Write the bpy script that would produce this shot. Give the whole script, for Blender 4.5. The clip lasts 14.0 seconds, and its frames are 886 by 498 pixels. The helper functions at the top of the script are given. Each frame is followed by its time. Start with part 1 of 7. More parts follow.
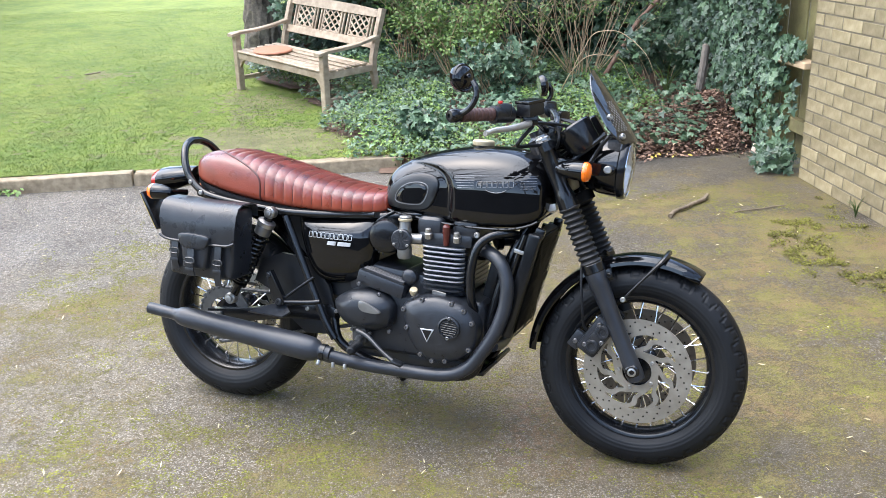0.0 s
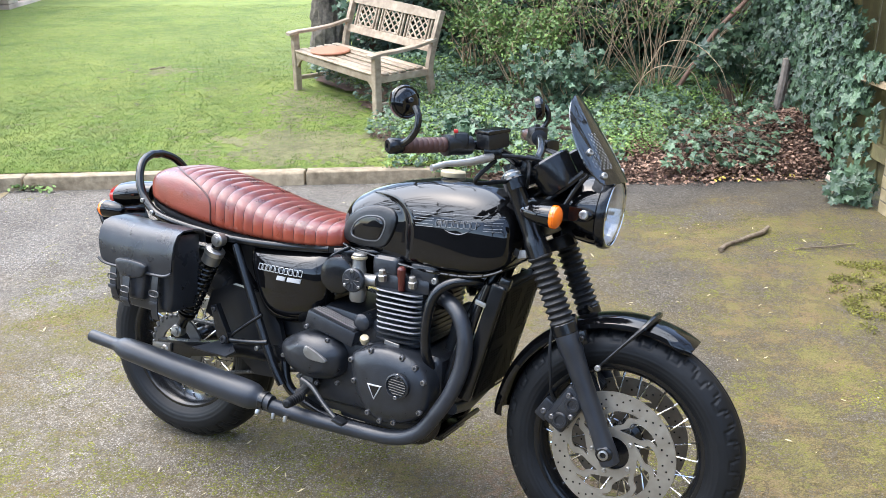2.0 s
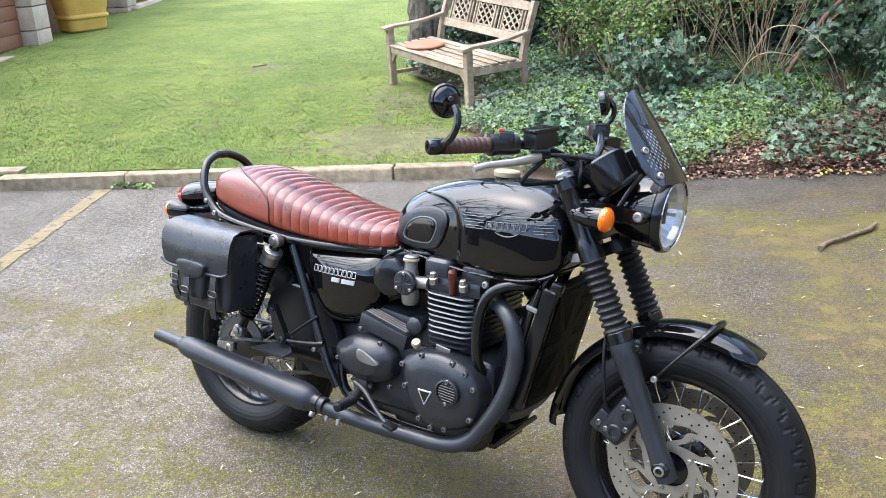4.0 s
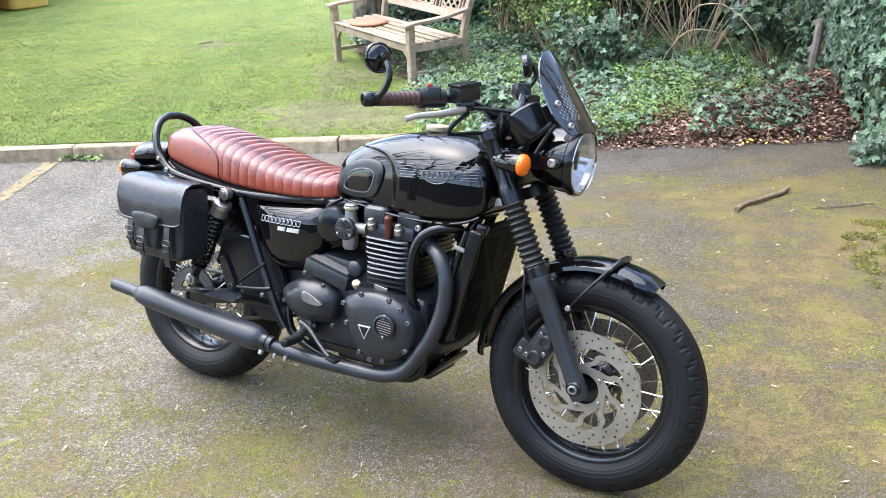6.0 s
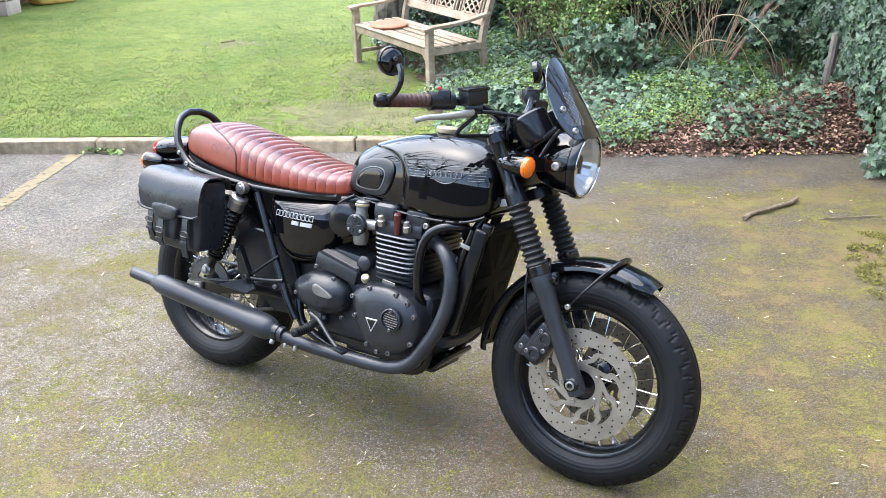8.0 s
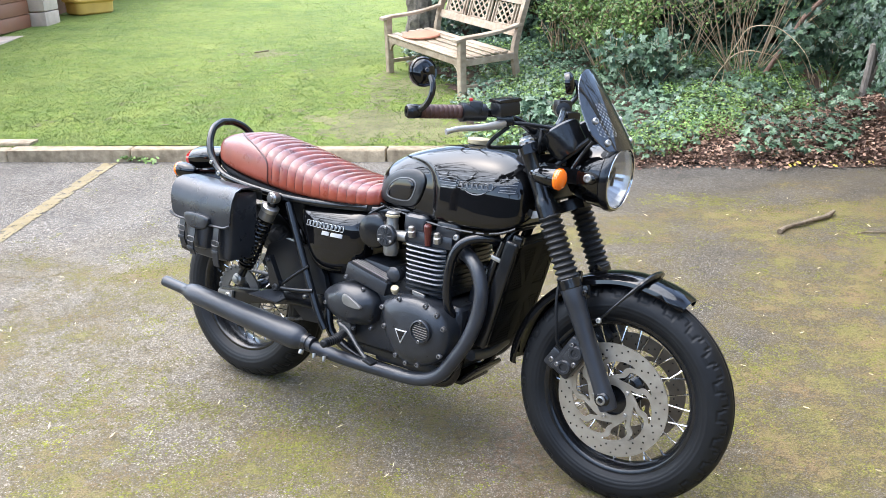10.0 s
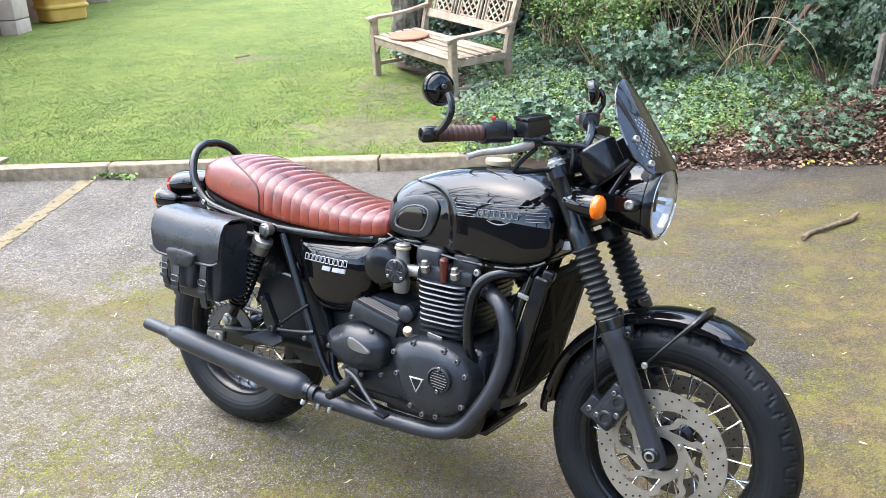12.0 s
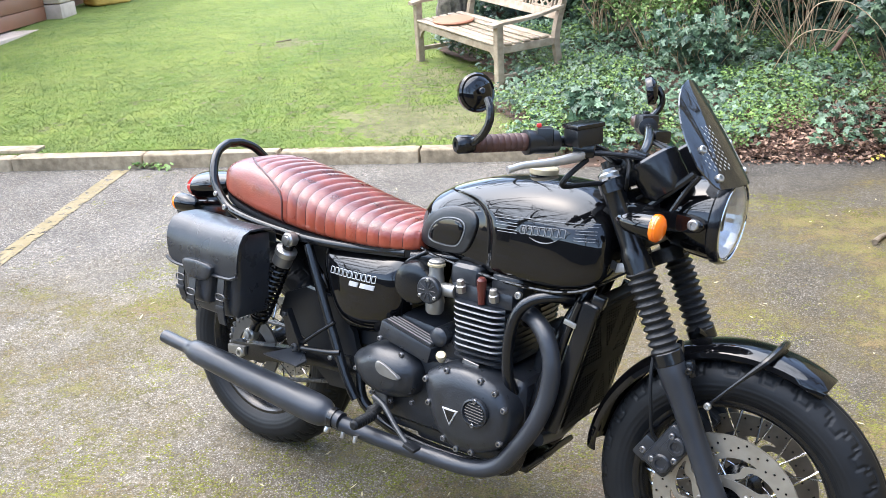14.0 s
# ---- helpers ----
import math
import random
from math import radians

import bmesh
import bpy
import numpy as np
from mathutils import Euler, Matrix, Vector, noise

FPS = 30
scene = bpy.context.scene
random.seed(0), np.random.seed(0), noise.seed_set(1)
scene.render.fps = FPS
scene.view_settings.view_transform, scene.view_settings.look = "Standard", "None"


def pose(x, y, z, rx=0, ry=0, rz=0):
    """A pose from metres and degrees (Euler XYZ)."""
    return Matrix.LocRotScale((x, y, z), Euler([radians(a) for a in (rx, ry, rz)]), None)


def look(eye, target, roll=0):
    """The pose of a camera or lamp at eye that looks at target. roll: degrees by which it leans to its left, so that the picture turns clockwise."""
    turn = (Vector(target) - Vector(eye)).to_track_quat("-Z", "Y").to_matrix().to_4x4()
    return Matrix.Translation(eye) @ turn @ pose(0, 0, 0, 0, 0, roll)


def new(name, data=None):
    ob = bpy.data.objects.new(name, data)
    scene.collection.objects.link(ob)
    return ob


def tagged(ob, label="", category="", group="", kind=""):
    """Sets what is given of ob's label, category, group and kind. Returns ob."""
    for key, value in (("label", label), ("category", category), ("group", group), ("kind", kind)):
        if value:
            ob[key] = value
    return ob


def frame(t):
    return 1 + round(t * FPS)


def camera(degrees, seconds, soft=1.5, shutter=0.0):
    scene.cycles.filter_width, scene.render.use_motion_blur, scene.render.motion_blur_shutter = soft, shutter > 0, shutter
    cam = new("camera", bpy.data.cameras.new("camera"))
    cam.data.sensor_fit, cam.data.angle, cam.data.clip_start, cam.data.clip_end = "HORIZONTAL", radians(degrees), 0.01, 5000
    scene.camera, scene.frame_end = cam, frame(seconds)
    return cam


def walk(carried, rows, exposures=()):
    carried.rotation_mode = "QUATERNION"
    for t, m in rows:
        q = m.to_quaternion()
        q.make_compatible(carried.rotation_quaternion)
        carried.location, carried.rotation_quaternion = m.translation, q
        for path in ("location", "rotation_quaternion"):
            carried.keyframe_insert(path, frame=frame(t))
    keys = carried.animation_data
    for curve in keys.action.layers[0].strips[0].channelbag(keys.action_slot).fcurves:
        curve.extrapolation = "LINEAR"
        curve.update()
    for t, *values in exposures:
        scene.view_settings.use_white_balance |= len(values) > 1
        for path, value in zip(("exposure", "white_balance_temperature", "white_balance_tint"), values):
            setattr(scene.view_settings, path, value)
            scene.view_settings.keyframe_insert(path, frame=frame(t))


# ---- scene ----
cam = camera(52.0, 14.0, soft=0.6)
EXPOSURE = 2.34
PATH = [
    (0, (0.103, -0.077, 1.617), (0.065, 1.806, 0.944), -1.4),
    (0.5, (0.258, -0.015, 1.613), (0.112, 1.864, 0.945), -1.1),
    (1, (0.405, 0.013, 1.618), (0.18, 1.885, 0.95), -0.3),
    (1.5, (0.452, 0.155, 1.604), (0.21, 2.023, 0.933), -0.6),
    (2, (0.475, 0.342, 1.606), (0.225, 2.209, 0.935), -0.6),
    (2.5, (0.533, 0.441, 1.597), (0.16, 2.287, 0.924), -1.3),
    (2.7, (0.576, 0.465, 1.598), (0.127, 2.294, 0.926), -1.2),
    (4.8, (0.621, 0.408, 1.604), (0.147, 2.225, 0.916), -3.7),
    (5, (0.617, 0.387, 1.597), (0.212, 2.217, 0.9), -3.3),
    (5.5, (0.658, 0.302, 1.595), (0.277, 2.133, 0.885), -2.7),
    (6, (0.717, 0.204, 1.586), (0.335, 2.031, 0.866), -2.3),
    (6.5, (0.75, 0.157, 1.592), (0.368, 1.982, 0.869), -1.7),
    (7, (0.757, 0.13, 1.599), (0.361, 1.952, 0.876), -1.5),
    (7.5, (0.752, 0.124, 1.6), (0.345, 1.945, 0.881), -1.2),
    (8, (0.765, 0.118, 1.603), (0.347, 1.94, 0.891), -1.1),
    (10.5, (0.758, 0.147, 1.603), (0.262, 1.958, 0.914), -1.4),
    (11, (0.699, 0.231, 1.609), (0.198, 2.038, 0.915), -1.5),
    (11.5, (0.62, 0.339, 1.61), (0.153, 2.156, 0.918), -2.0),
    (12, (0.595, 0.432, 1.597), (0.144, 2.251, 0.898), -2.6),
    (12.5, (0.648, 0.575, 1.592), (0.172, 2.386, 0.888), -1.9),
    (13, (0.643, 0.667, 1.591), (0.055, 2.44, 0.876), -0.6),
    (13.5, (0.575, 0.71, 1.59), (0.006, 2.486, 0.867), -2.1),
    (14, (0.554, 0.686, 1.593), (0.008, 2.466, 0.861), -3.1),
]
walk(cam, [(t, look(eye, target, roll)) for t, eye, target, roll in PATH], exposures=[(0.0, EXPOSURE), (2.7, EXPOSURE), (5.0, EXPOSURE + 0.02), (5.5, EXPOSURE + 0.16), (11.0, EXPOSURE + 0.15), (14.0, EXPOSURE + 0.22)])

# ---- world and sun: a bright overcast day ----
world = bpy.data.worlds.new("overcast_sky")
scene.world = world
world.use_nodes = True
wn = world.node_tree.nodes
wl = world.node_tree.links
sky = wn.new("ShaderNodeTexSky")
sky.sky_type = 'NISHITA'
sky.sun_disc = False
sky.sun_elevation = radians(64)
sky.sun_rotation = radians(279)
sky.air_density = 1.0
sky.dust_density = 1.5
sky.ozone_density = 1.0
veil = wn.new("ShaderNodeHueSaturation")
veil.inputs["Saturation"].default_value = 0.95
wl.new(sky.outputs[0], veil.inputs["Color"])
wl.new(veil.outputs[0], wn["Background"].inputs["Color"])
wn["Background"].inputs["Strength"].default_value = 0.145

sun = new("sun", bpy.data.lights.new("sun", 'SUN'))
sun.data.energy = 1.58
sun.data.angle = radians(96)
sun.data.color = (0.96, 0.98, 1.0)
sun.matrix_world = look((-4.0, 0.6, 8.5), (0, 0, 0))


# ---- mesh helpers ----
SINGLE = {"cover_bolts": "cover_bolt", "cap_bolts": "cap_bolt", "cap_screws": "cap_screw", "head_nuts": "head_nut", "disc_bolts": "disc_bolt", "caliper_bolts": "caliper_bolt", "screen_bolts": "screen_bolt",
          "rail_bolts": "rail_bolt", "bracket_bolts": "bracket_bolt", "shock_bolts": "shock_bolt", "bar_clamp": "bar_clamp", "axle_nut": "axle_nut", "clamp_bolts": "clamp_bolt", "dots": "dot", "dark_hole_discs": "drilled_hole"}


def pieces(bm):
    """The loose pieces of a bmesh, each as a bmesh of its own."""
    left = set(bm.verts)
    out = []
    while left:
        todo = [left.pop()]
        isle = set(todo)
        while todo:
            for e in todo.pop().link_edges:
                for v in e.verts:
                    if v not in isle:
                        isle.add(v)
                        left.discard(v)
                        todo.append(v)
        one = bmesh.new()
        made = {v: one.verts.new(v.co) for v in isle}
        for f in {f for v in isle for f in v.link_faces}:
            one.faces.new([made[v] for v in f.verts])
        out.append(one)
    return out


def part(name, bm, material, parent=None, label="", sharp=35):
    """Links a bmesh as one mesh object, under a thing or a part; bolts and the like are split one by one."""
    if name in SINGLE:
        found = pieces(bm)
        bm.free()
        if len(found) > 1 or name != SINGLE[name]:
            made = [plain_part(SINGLE[name], o, material, parent, label, sharp) for o in found]
            return made[0]
        bm = found[0]
    return plain_part(name, bm, material, parent, label, sharp)


def plain_part(name, bm, material, parent=None, label="", sharp=35):
    me = bpy.data.meshes.new(name)
    bmesh.ops.recalc_face_normals(bm, faces=bm.faces[:])
    bm.to_mesh(me)
    bm.free()
    me.shade_smooth()
    me.set_sharp_from_angle(angle=radians(sharp))
    for m in (material if isinstance(material, (list, tuple)) else [material]):
        me.materials.append(m)
    ob = new(name, me)
    ob.parent = parent
    if label:
        tagged(ob, label)
    return ob


def soup(name, verts, faces, material, parent=None, smooth=False):
    """One mesh object from arrays of points and faces."""
    me = bpy.data.meshes.new(name)
    me.from_pydata(verts, [], faces)
    me.update()
    if smooth:
        me.shade_smooth()
    me.materials.append(material)
    ob = new(name, me)
    ob.parent = parent
    return ob


def thing(name, at=None, label="", category="", group="", kind=""):
    ob = new(name)
    ob.empty_display_size = 0.1
    if at is not None:
        ob.matrix_world = at
    return tagged(ob, label, category, group, kind)


def glide(pts, n=8, closed=False):
    """Points of a smooth curve through pts."""
    p = [Vector(q) for q in pts]
    if len(p) < 3:
        return p
    out = []
    k = len(p)
    for i in range(k if closed else k - 1):
        a, b = p[(i - 1) % k] if closed or i else p[0], p[i]
        c, d = p[(i + 1) % k], (p[(i + 2) % k] if closed or i + 2 < k else p[-1])
        for j in range(n):
            t = j / n
            out.append(0.5 * ((2 * b) + (c - a) * t + (2 * a - 5 * b + 4 * c - d) * t * t + (3 * b - a - 3 * c + d) * t ** 3))
    if not closed:
        out.append(p[-1])
    return out


def ring_faces(bm, rings, closed=False, caps=True):
    k = len(rings)
    m = len(rings[0])
    for i in range(k if closed else k - 1):
        a, b = rings[i], rings[(i + 1) % k]
        for j in range(m):
            bm.faces.new((a[j], a[(j + 1) % m], b[(j + 1) % m], b[j]))
    if caps and not closed:
        bm.faces.new(rings[0][::-1])
        bm.faces.new(rings[-1])


def tube(bm, pts, r, seg=12, n=8, closed=False, caps=True, flat=1.0):
    """A round bar swept along a smooth curve; r is one radius or one for each point."""
    p = glide(pts, n, closed)
    k = len(p)
    rs = r if isinstance(r, (list, tuple)) else [r] * len(pts)
    side = None
    rings = []
    for i, q in enumerate(p):
        d = (p[(i + 1) % k] - p[i - 1]) if closed or 0 < i < k - 1 else (p[1] - p[0] if i == 0 else p[-1] - p[-2])
        d.normalize()
        if side is None:
            side = d.orthogonal().normalized()
        side = (side - d * side.dot(d)).normalized()
        up = d.cross(side)
        u = i / max(1, k - 1) * (len(rs) - 1)
        a = min(int(u), len(rs) - 2) if len(rs) > 1 else 0
        rad = rs[a] + (rs[min(a + 1, len(rs) - 1)] - rs[a]) * (u - a)
        rings.append([bm.verts.new(q + rad * (math.cos(w) * side + flat * math.sin(w) * up)) for w in (2 * math.pi * j / seg for j in range(seg))])
    ring_faces(bm, rings, closed, caps)
    return bm


def lathe(bm, prof, m, seg=32, caps=True, closed=False):
    """Turns a profile of (radius, height) round the z axis of m."""
    rings = [[bm.verts.new(m @ Vector((r * math.cos(2 * math.pi * j / seg), r * math.sin(2 * math.pi * j / seg), h))) for j in range(seg)] for r, h in prof]
    ring_faces(bm, rings, closed, caps)
    return bm


def axis(at, d, roll=0):
    """A pose at a point whose z axis runs along d."""
    return Matrix.Translation(at) @ Vector(d).to_track_quat("Z", "Y").to_matrix().to_4x4() @ pose(0, 0, 0, 0, 0, roll)


def block(bm, size, m, bevel=0.0, seg=2):
    made = bmesh.ops.create_cube(bm, size=1.0, matrix=m @ Matrix.Diagonal((*size, 1)))
    if bevel:
        edges = list({e for v in made["verts"] for e in v.link_edges})
        bmesh.ops.bevel(bm, geom=edges, offset=bevel, segments=seg, affect='EDGES', profile=0.6)
    return bm


def plate(bm, outline, y_in, y_out, bevel=0.004, dome=0.0, lie=None, m=None, rings=4):
    """A plate with the given (x, z) outline between two depths, with a rounded rim and an optional swell.
    lie(x, z) gives a curved surface for it to lie on; depths then count outwards from it (towards -y)."""
    c = Vector((sum(p[0] for p in outline) / len(outline), sum(p[1] for p in outline) / len(outline)))
    size = max((Vector(p) - c).length for p in outline)
    steps = [(1.0, y_in), (1.0, y_out + (bevel if y_out < y_in else -bevel)), (1 - 0.35 * bevel / size, y_out + (0.3 * bevel if y_out < y_in else -0.3 * bevel)), (1 - bevel / size, y_out)]
    for k in range(1, rings + 1):
        s = (1 - bevel / size) * (1 - k / (rings + 0.4))
        steps.append((s, y_out - dome * (1 - s * s)))
    loops = []
    for s, y in steps:
        ring = []
        for p in outline:
            q = c + (Vector(p) - c) * s
            v = Vector((q.x, (lie(q.x, q.y) if lie else 0.0) + y, q.y))
            ring.append(bm.verts.new(m @ v if m else v))
        loops.append(ring)
    ring_faces(bm, loops, False, True)
    return bm


def round_outline(pts, n=6):
    return [(q.x, q.y) for q in glide([(p[0], p[1], 0) for p in pts], n, True)]


def bolt(bm, at, d, r=0.006, h=0.005):
    lathe(bm, [(r, -0.002), (r, h * 0.7), (r * 0.8, h), (r * 0.45, h), (r * 0.4, h * 0.4)], axis(at, d), 10)


def flip(p):
    return (p[0], -p[1], p[2])


# ---- materials ----
def material(name, colour, rough=0.5, metal=0.0, spread=0.15, scale=20.0, bump=0.0, bump_scale=None, coat=0.0, tone=None, rough_spread=0.1, detail=6.0, each=0.0):
    """Colour with two scales of mottling, roughness variation and fine relief."""
    m = bpy.data.materials.new(name)
    m.use_nodes = True
    nt = m.node_tree
    b = nt.nodes["Principled BSDF"]
    b.inputs["Metallic"].default_value = metal
    b.inputs["Coat Weight"].default_value = coat
    b.inputs["Coat Roughness"].default_value = 0.03
    co = nt.nodes.new("ShaderNodeTexCoord")
    big = nt.nodes.new("ShaderNodeTexNoise")
    big.inputs["Scale"].default_value = scale * 0.17
    big.inputs["Detail"].default_value = 3.0
    fine = nt.nodes.new("ShaderNodeTexNoise")
    fine.inputs["Scale"].default_value = scale
    fine.inputs["Detail"].default_value = detail
    for t in (big, fine):
        nt.links.new(co.outputs["Object"], t.inputs["Vector"])
    mix = nt.nodes.new("ShaderNodeMath")
    mix.operation = 'ADD'
    nt.links.new(big.outputs[0], mix.inputs[0])
    nt.links.new(fine.outputs[0], mix.inputs[1])
    ramp = nt.nodes.new("ShaderNodeMapRange")
    ramp.inputs["From Min"].default_value = 0.65
    ramp.inputs["From Max"].default_value = 1.35
    nt.links.new(mix.outputs[0], ramp.inputs["Value"])
    col = nt.nodes.new("ShaderNodeMix")
    col.data_type = 'RGBA'
    other = tone or tuple(min(1.0, c * (1 + spread)) for c in colour)
    col.inputs[6].default_value = (*(c * (1 - spread) for c in colour), 1)
    col.inputs[7].default_value = (*other, 1)
    nt.links.new(ramp.outputs[0], col.inputs["Factor"])
    out = col.outputs[2]
    if each:
        info = nt.nodes.new("ShaderNodeObjectInfo")
        hsv = nt.nodes.new("ShaderNodeHueSaturation")
        vary = nt.nodes.new("ShaderNodeMapRange")
        vary.inputs["To Min"].default_value = 1 - each
        vary.inputs["To Max"].default_value = 1 + each
        nt.links.new(info.outputs["Random"], vary.inputs["Value"])
        nt.links.new(vary.outputs[0], hsv.inputs["Value"])
        nt.links.new(out, hsv.inputs["Color"])
        out = hsv.outputs[0]
    nt.links.new(out, b.inputs["Base Color"])
    rr = nt.nodes.new("ShaderNodeMapRange")
    rr.inputs["To Min"].default_value = max(0.0, rough - rough_spread)
    rr.inputs["To Max"].default_value = min(1.0, rough + rough_spread)
    nt.links.new(fine.outputs[0], rr.inputs["Value"])
    nt.links.new(rr.outputs[0], b.inputs["Roughness"])
    if bump:
        bn = nt.nodes.new("ShaderNodeTexNoise")
        bn.inputs["Scale"].default_value = bump_scale or scale * 2
        bn.inputs["Detail"].default_value = 5.0
        nt.links.new(co.outputs["Object"], bn.inputs["Vector"])
        bp = nt.nodes.new("ShaderNodeBump")
        bp.inputs["Strength"].default_value = bump
        bp.inputs["Distance"].default_value = 0.01
        nt.links.new(bn.outputs[0], bp.inputs["Height"])
        nt.links.new(bp.outputs[0], b.inputs["Normal"])
    return m


def principled(m):
    return m.node_tree.nodes["Principled BSDF"]



gloss_black = material("gloss_black_paint", (0.003, 0.003, 0.0035), 0.025, rough_spread=0.015, scale=8)
satin_black = material("satin_black_paint", (0.0055, 0.0060, 0.0072), 0.21, spread=0.3, scale=25, bump=0.03)
matt_black = material("matt_black_exhaust", (0.020, 0.0225, 0.028), 0.36, spread=0.35, scale=14, bump=0.05)
engine_black = material("engine_black_casting", (0.0165, 0.0185, 0.0225), 0.31, spread=0.3, scale=40, bump=0.08, bump_scale=220)
dark_plastic = material("black_plastic", (0.005, 0.006, 0.008), 0.36, spread=0.3, scale=50, bump=0.05, bump_scale=300)
rubber = material("tyre_rubber", (0.0055, 0.0065, 0.0088), 0.5, spread=0.4, scale=10, bump=0.06, bump_scale=90, tone=(0.011, 0.0118, 0.013))
gaiter_rubber = material("gaiter_rubber", (0.009, 0.009, 0.010), 0.5, spread=0.3, scale=30)
principled(rubber).inputs["Specular IOR Level"].default_value = 0.26
steel = material("brushed_steel", (0.42, 0.41, 0.39), 0.36, metal=0.9, spread=0.15, scale=60, bump=0.03)
disc_steel = material("disc_steel", (0.35, 0.325, 0.28), 0.38, metal=0.75, spread=0.2, scale=35, bump=0.03)
# darker copy of disc_steel: the far disc's shade is put into its colour
shaded_steel = material("shaded_disc_steel", (0.16, 0.135, 0.105), 0.5, metal=0.6, spread=0.3, scale=35, bump=0.03)
alloy = material("cast_alloy", (0.21, 0.205, 0.195), 0.40, metal=0.75, spread=0.25, scale=30, bump=0.05)
principled(gloss_black).inputs["IOR"].default_value = 1.52
fin_edge = material("machined_fin_edge", (0.50, 0.495, 0.49), 0.42, metal=0.55, spread=0.15, scale=60)
dark_core = material("dark_radiator_core", (0.0025, 0.0028, 0.0032), 0.6, spread=0.2)
bolt_steel = material("dull_bolt_steel", (0.24, 0.24, 0.25), 0.3, metal=0.9, spread=0.3, scale=90)
chrome = material("chrome", (0.75, 0.75, 0.76), 0.12, metal=1.0, spread=0.05)
bowl_metal = material("frosted_reflector", (0.90, 0.90, 0.91), 0.22, metal=0.7, spread=0.1, scale=30)
brass = material("aged_cream_metal", (0.44, 0.37, 0.24), 0.42, metal=0.35, spread=0.12, scale=40)
red_leather = material("worn_oxblood_leather", (0.115, 0.020, 0.014), 0.30, spread=0.65, scale=22, bump=0.12, bump_scale=200, tone=(0.225, 0.043, 0.029))


def worn_seat_leather():
    """Oxblood on the crown, rubbed to a rusty tan on the flanks, with dark creases."""
    m = red_leather
    nt = m.node_tree
    b = principled(m)
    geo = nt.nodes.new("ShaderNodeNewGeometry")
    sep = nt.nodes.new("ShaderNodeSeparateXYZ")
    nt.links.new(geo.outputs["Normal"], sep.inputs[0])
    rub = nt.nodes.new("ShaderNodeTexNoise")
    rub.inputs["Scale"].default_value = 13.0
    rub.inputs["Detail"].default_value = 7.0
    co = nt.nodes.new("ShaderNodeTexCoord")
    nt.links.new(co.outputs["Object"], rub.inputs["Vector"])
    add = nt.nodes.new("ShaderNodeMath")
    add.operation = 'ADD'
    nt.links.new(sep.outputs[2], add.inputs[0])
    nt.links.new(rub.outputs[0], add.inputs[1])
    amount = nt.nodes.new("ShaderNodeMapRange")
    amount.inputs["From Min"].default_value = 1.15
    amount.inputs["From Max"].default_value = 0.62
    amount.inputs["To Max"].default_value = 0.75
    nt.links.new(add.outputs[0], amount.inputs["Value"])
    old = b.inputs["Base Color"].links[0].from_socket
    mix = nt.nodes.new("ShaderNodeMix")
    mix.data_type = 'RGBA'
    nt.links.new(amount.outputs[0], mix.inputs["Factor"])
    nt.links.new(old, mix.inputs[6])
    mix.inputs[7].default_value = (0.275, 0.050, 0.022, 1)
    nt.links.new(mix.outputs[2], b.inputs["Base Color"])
    b.inputs["Coat Weight"].default_value = 0.25
    b.inputs["Coat Roughness"].default_value = 0.22


worn_seat_leather()
dark_piping = material("dark_oxblood_piping", (0.055, 0.012, 0.009), 0.4, spread=0.3, scale=60)
black_leather = material("black_leather", (0.017, 0.0185, 0.022), 0.29, spread=0.35, scale=16, bump=0.06, bump_scale=160, tone=(0.030, 0.033, 0.039))
brown_grip = material("brown_leather_wrap", (0.060, 0.024, 0.018), 0.5, spread=0.35, scale=40, bump=0.1)
pale_print = material("silver_lettering", (0.46, 0.46, 0.46), 0.35, metal=0.2, spread=0.05)
dim_silver = material("dim_silver_line", (0.15, 0.15, 0.155), 0.35, metal=0.25, spread=0.1)
dark_steel = material("dark_steel", (0.10, 0.10, 0.10), 0.4, metal=0.7, spread=0.2, scale=40)
amber = material("amber_lens", (0.85, 0.16, 0.004), 0.06, spread=0.1, scale=30, coat=0.6)
red_lens = material("red_lens", (0.42, 0.012, 0.012), 0.12, coat=0.6)
red_plastic = material("red_switch", (0.45, 0.02, 0.015), 0.4)
rust_red = material("dark_red_plug_cover", (0.10, 0.018, 0.012), 0.4, spread=0.4)
dial_face = material("dial_face", (0.03, 0.03, 0.032), 0.3)
yellow_plate = material("yellow_plate", (0.62, 0.42, 0.03), 0.4)
teak = material("weathered_teak", (0.345, 0.245, 0.155), 0.66, spread=0.35, scale=18, bump=0.25, bump_scale=120, tone=(0.50, 0.40, 0.285), each=0.12)
terracotta = material("faded_terracotta_cushion", (0.46, 0.20, 0.115), 0.7, spread=0.12, scale=30, bump=0.1)
bark = material("rough_bark", (0.075, 0.058, 0.043), 0.9, spread=0.6, scale=26, bump=1.0, bump_scale=40, tone=(0.22, 0.185, 0.145))
twig_bark = material("dry_twigs", (0.33, 0.22, 0.12), 0.85, spread=0.4, scale=14, tone=(0.55, 0.41, 0.26))
old_wood = material("grey_fence_wood", (0.165, 0.130, 0.062), 0.8, spread=0.4, scale=9, bump=0.3, bump_scale=60, tone=(0.25, 0.225, 0.085), each=0.12)
fallen_wood = material("fallen_stick_bark", (0.16, 0.115, 0.075), 0.9, spread=0.5, scale=30, bump=0.5, bump_scale=80, tone=(0.30, 0.235, 0.165))
grey_post = material("grey_weathered_stake", (0.17, 0.145, 0.12), 0.9, spread=0.4, scale=16, bump=0.6, bump_scale=50)
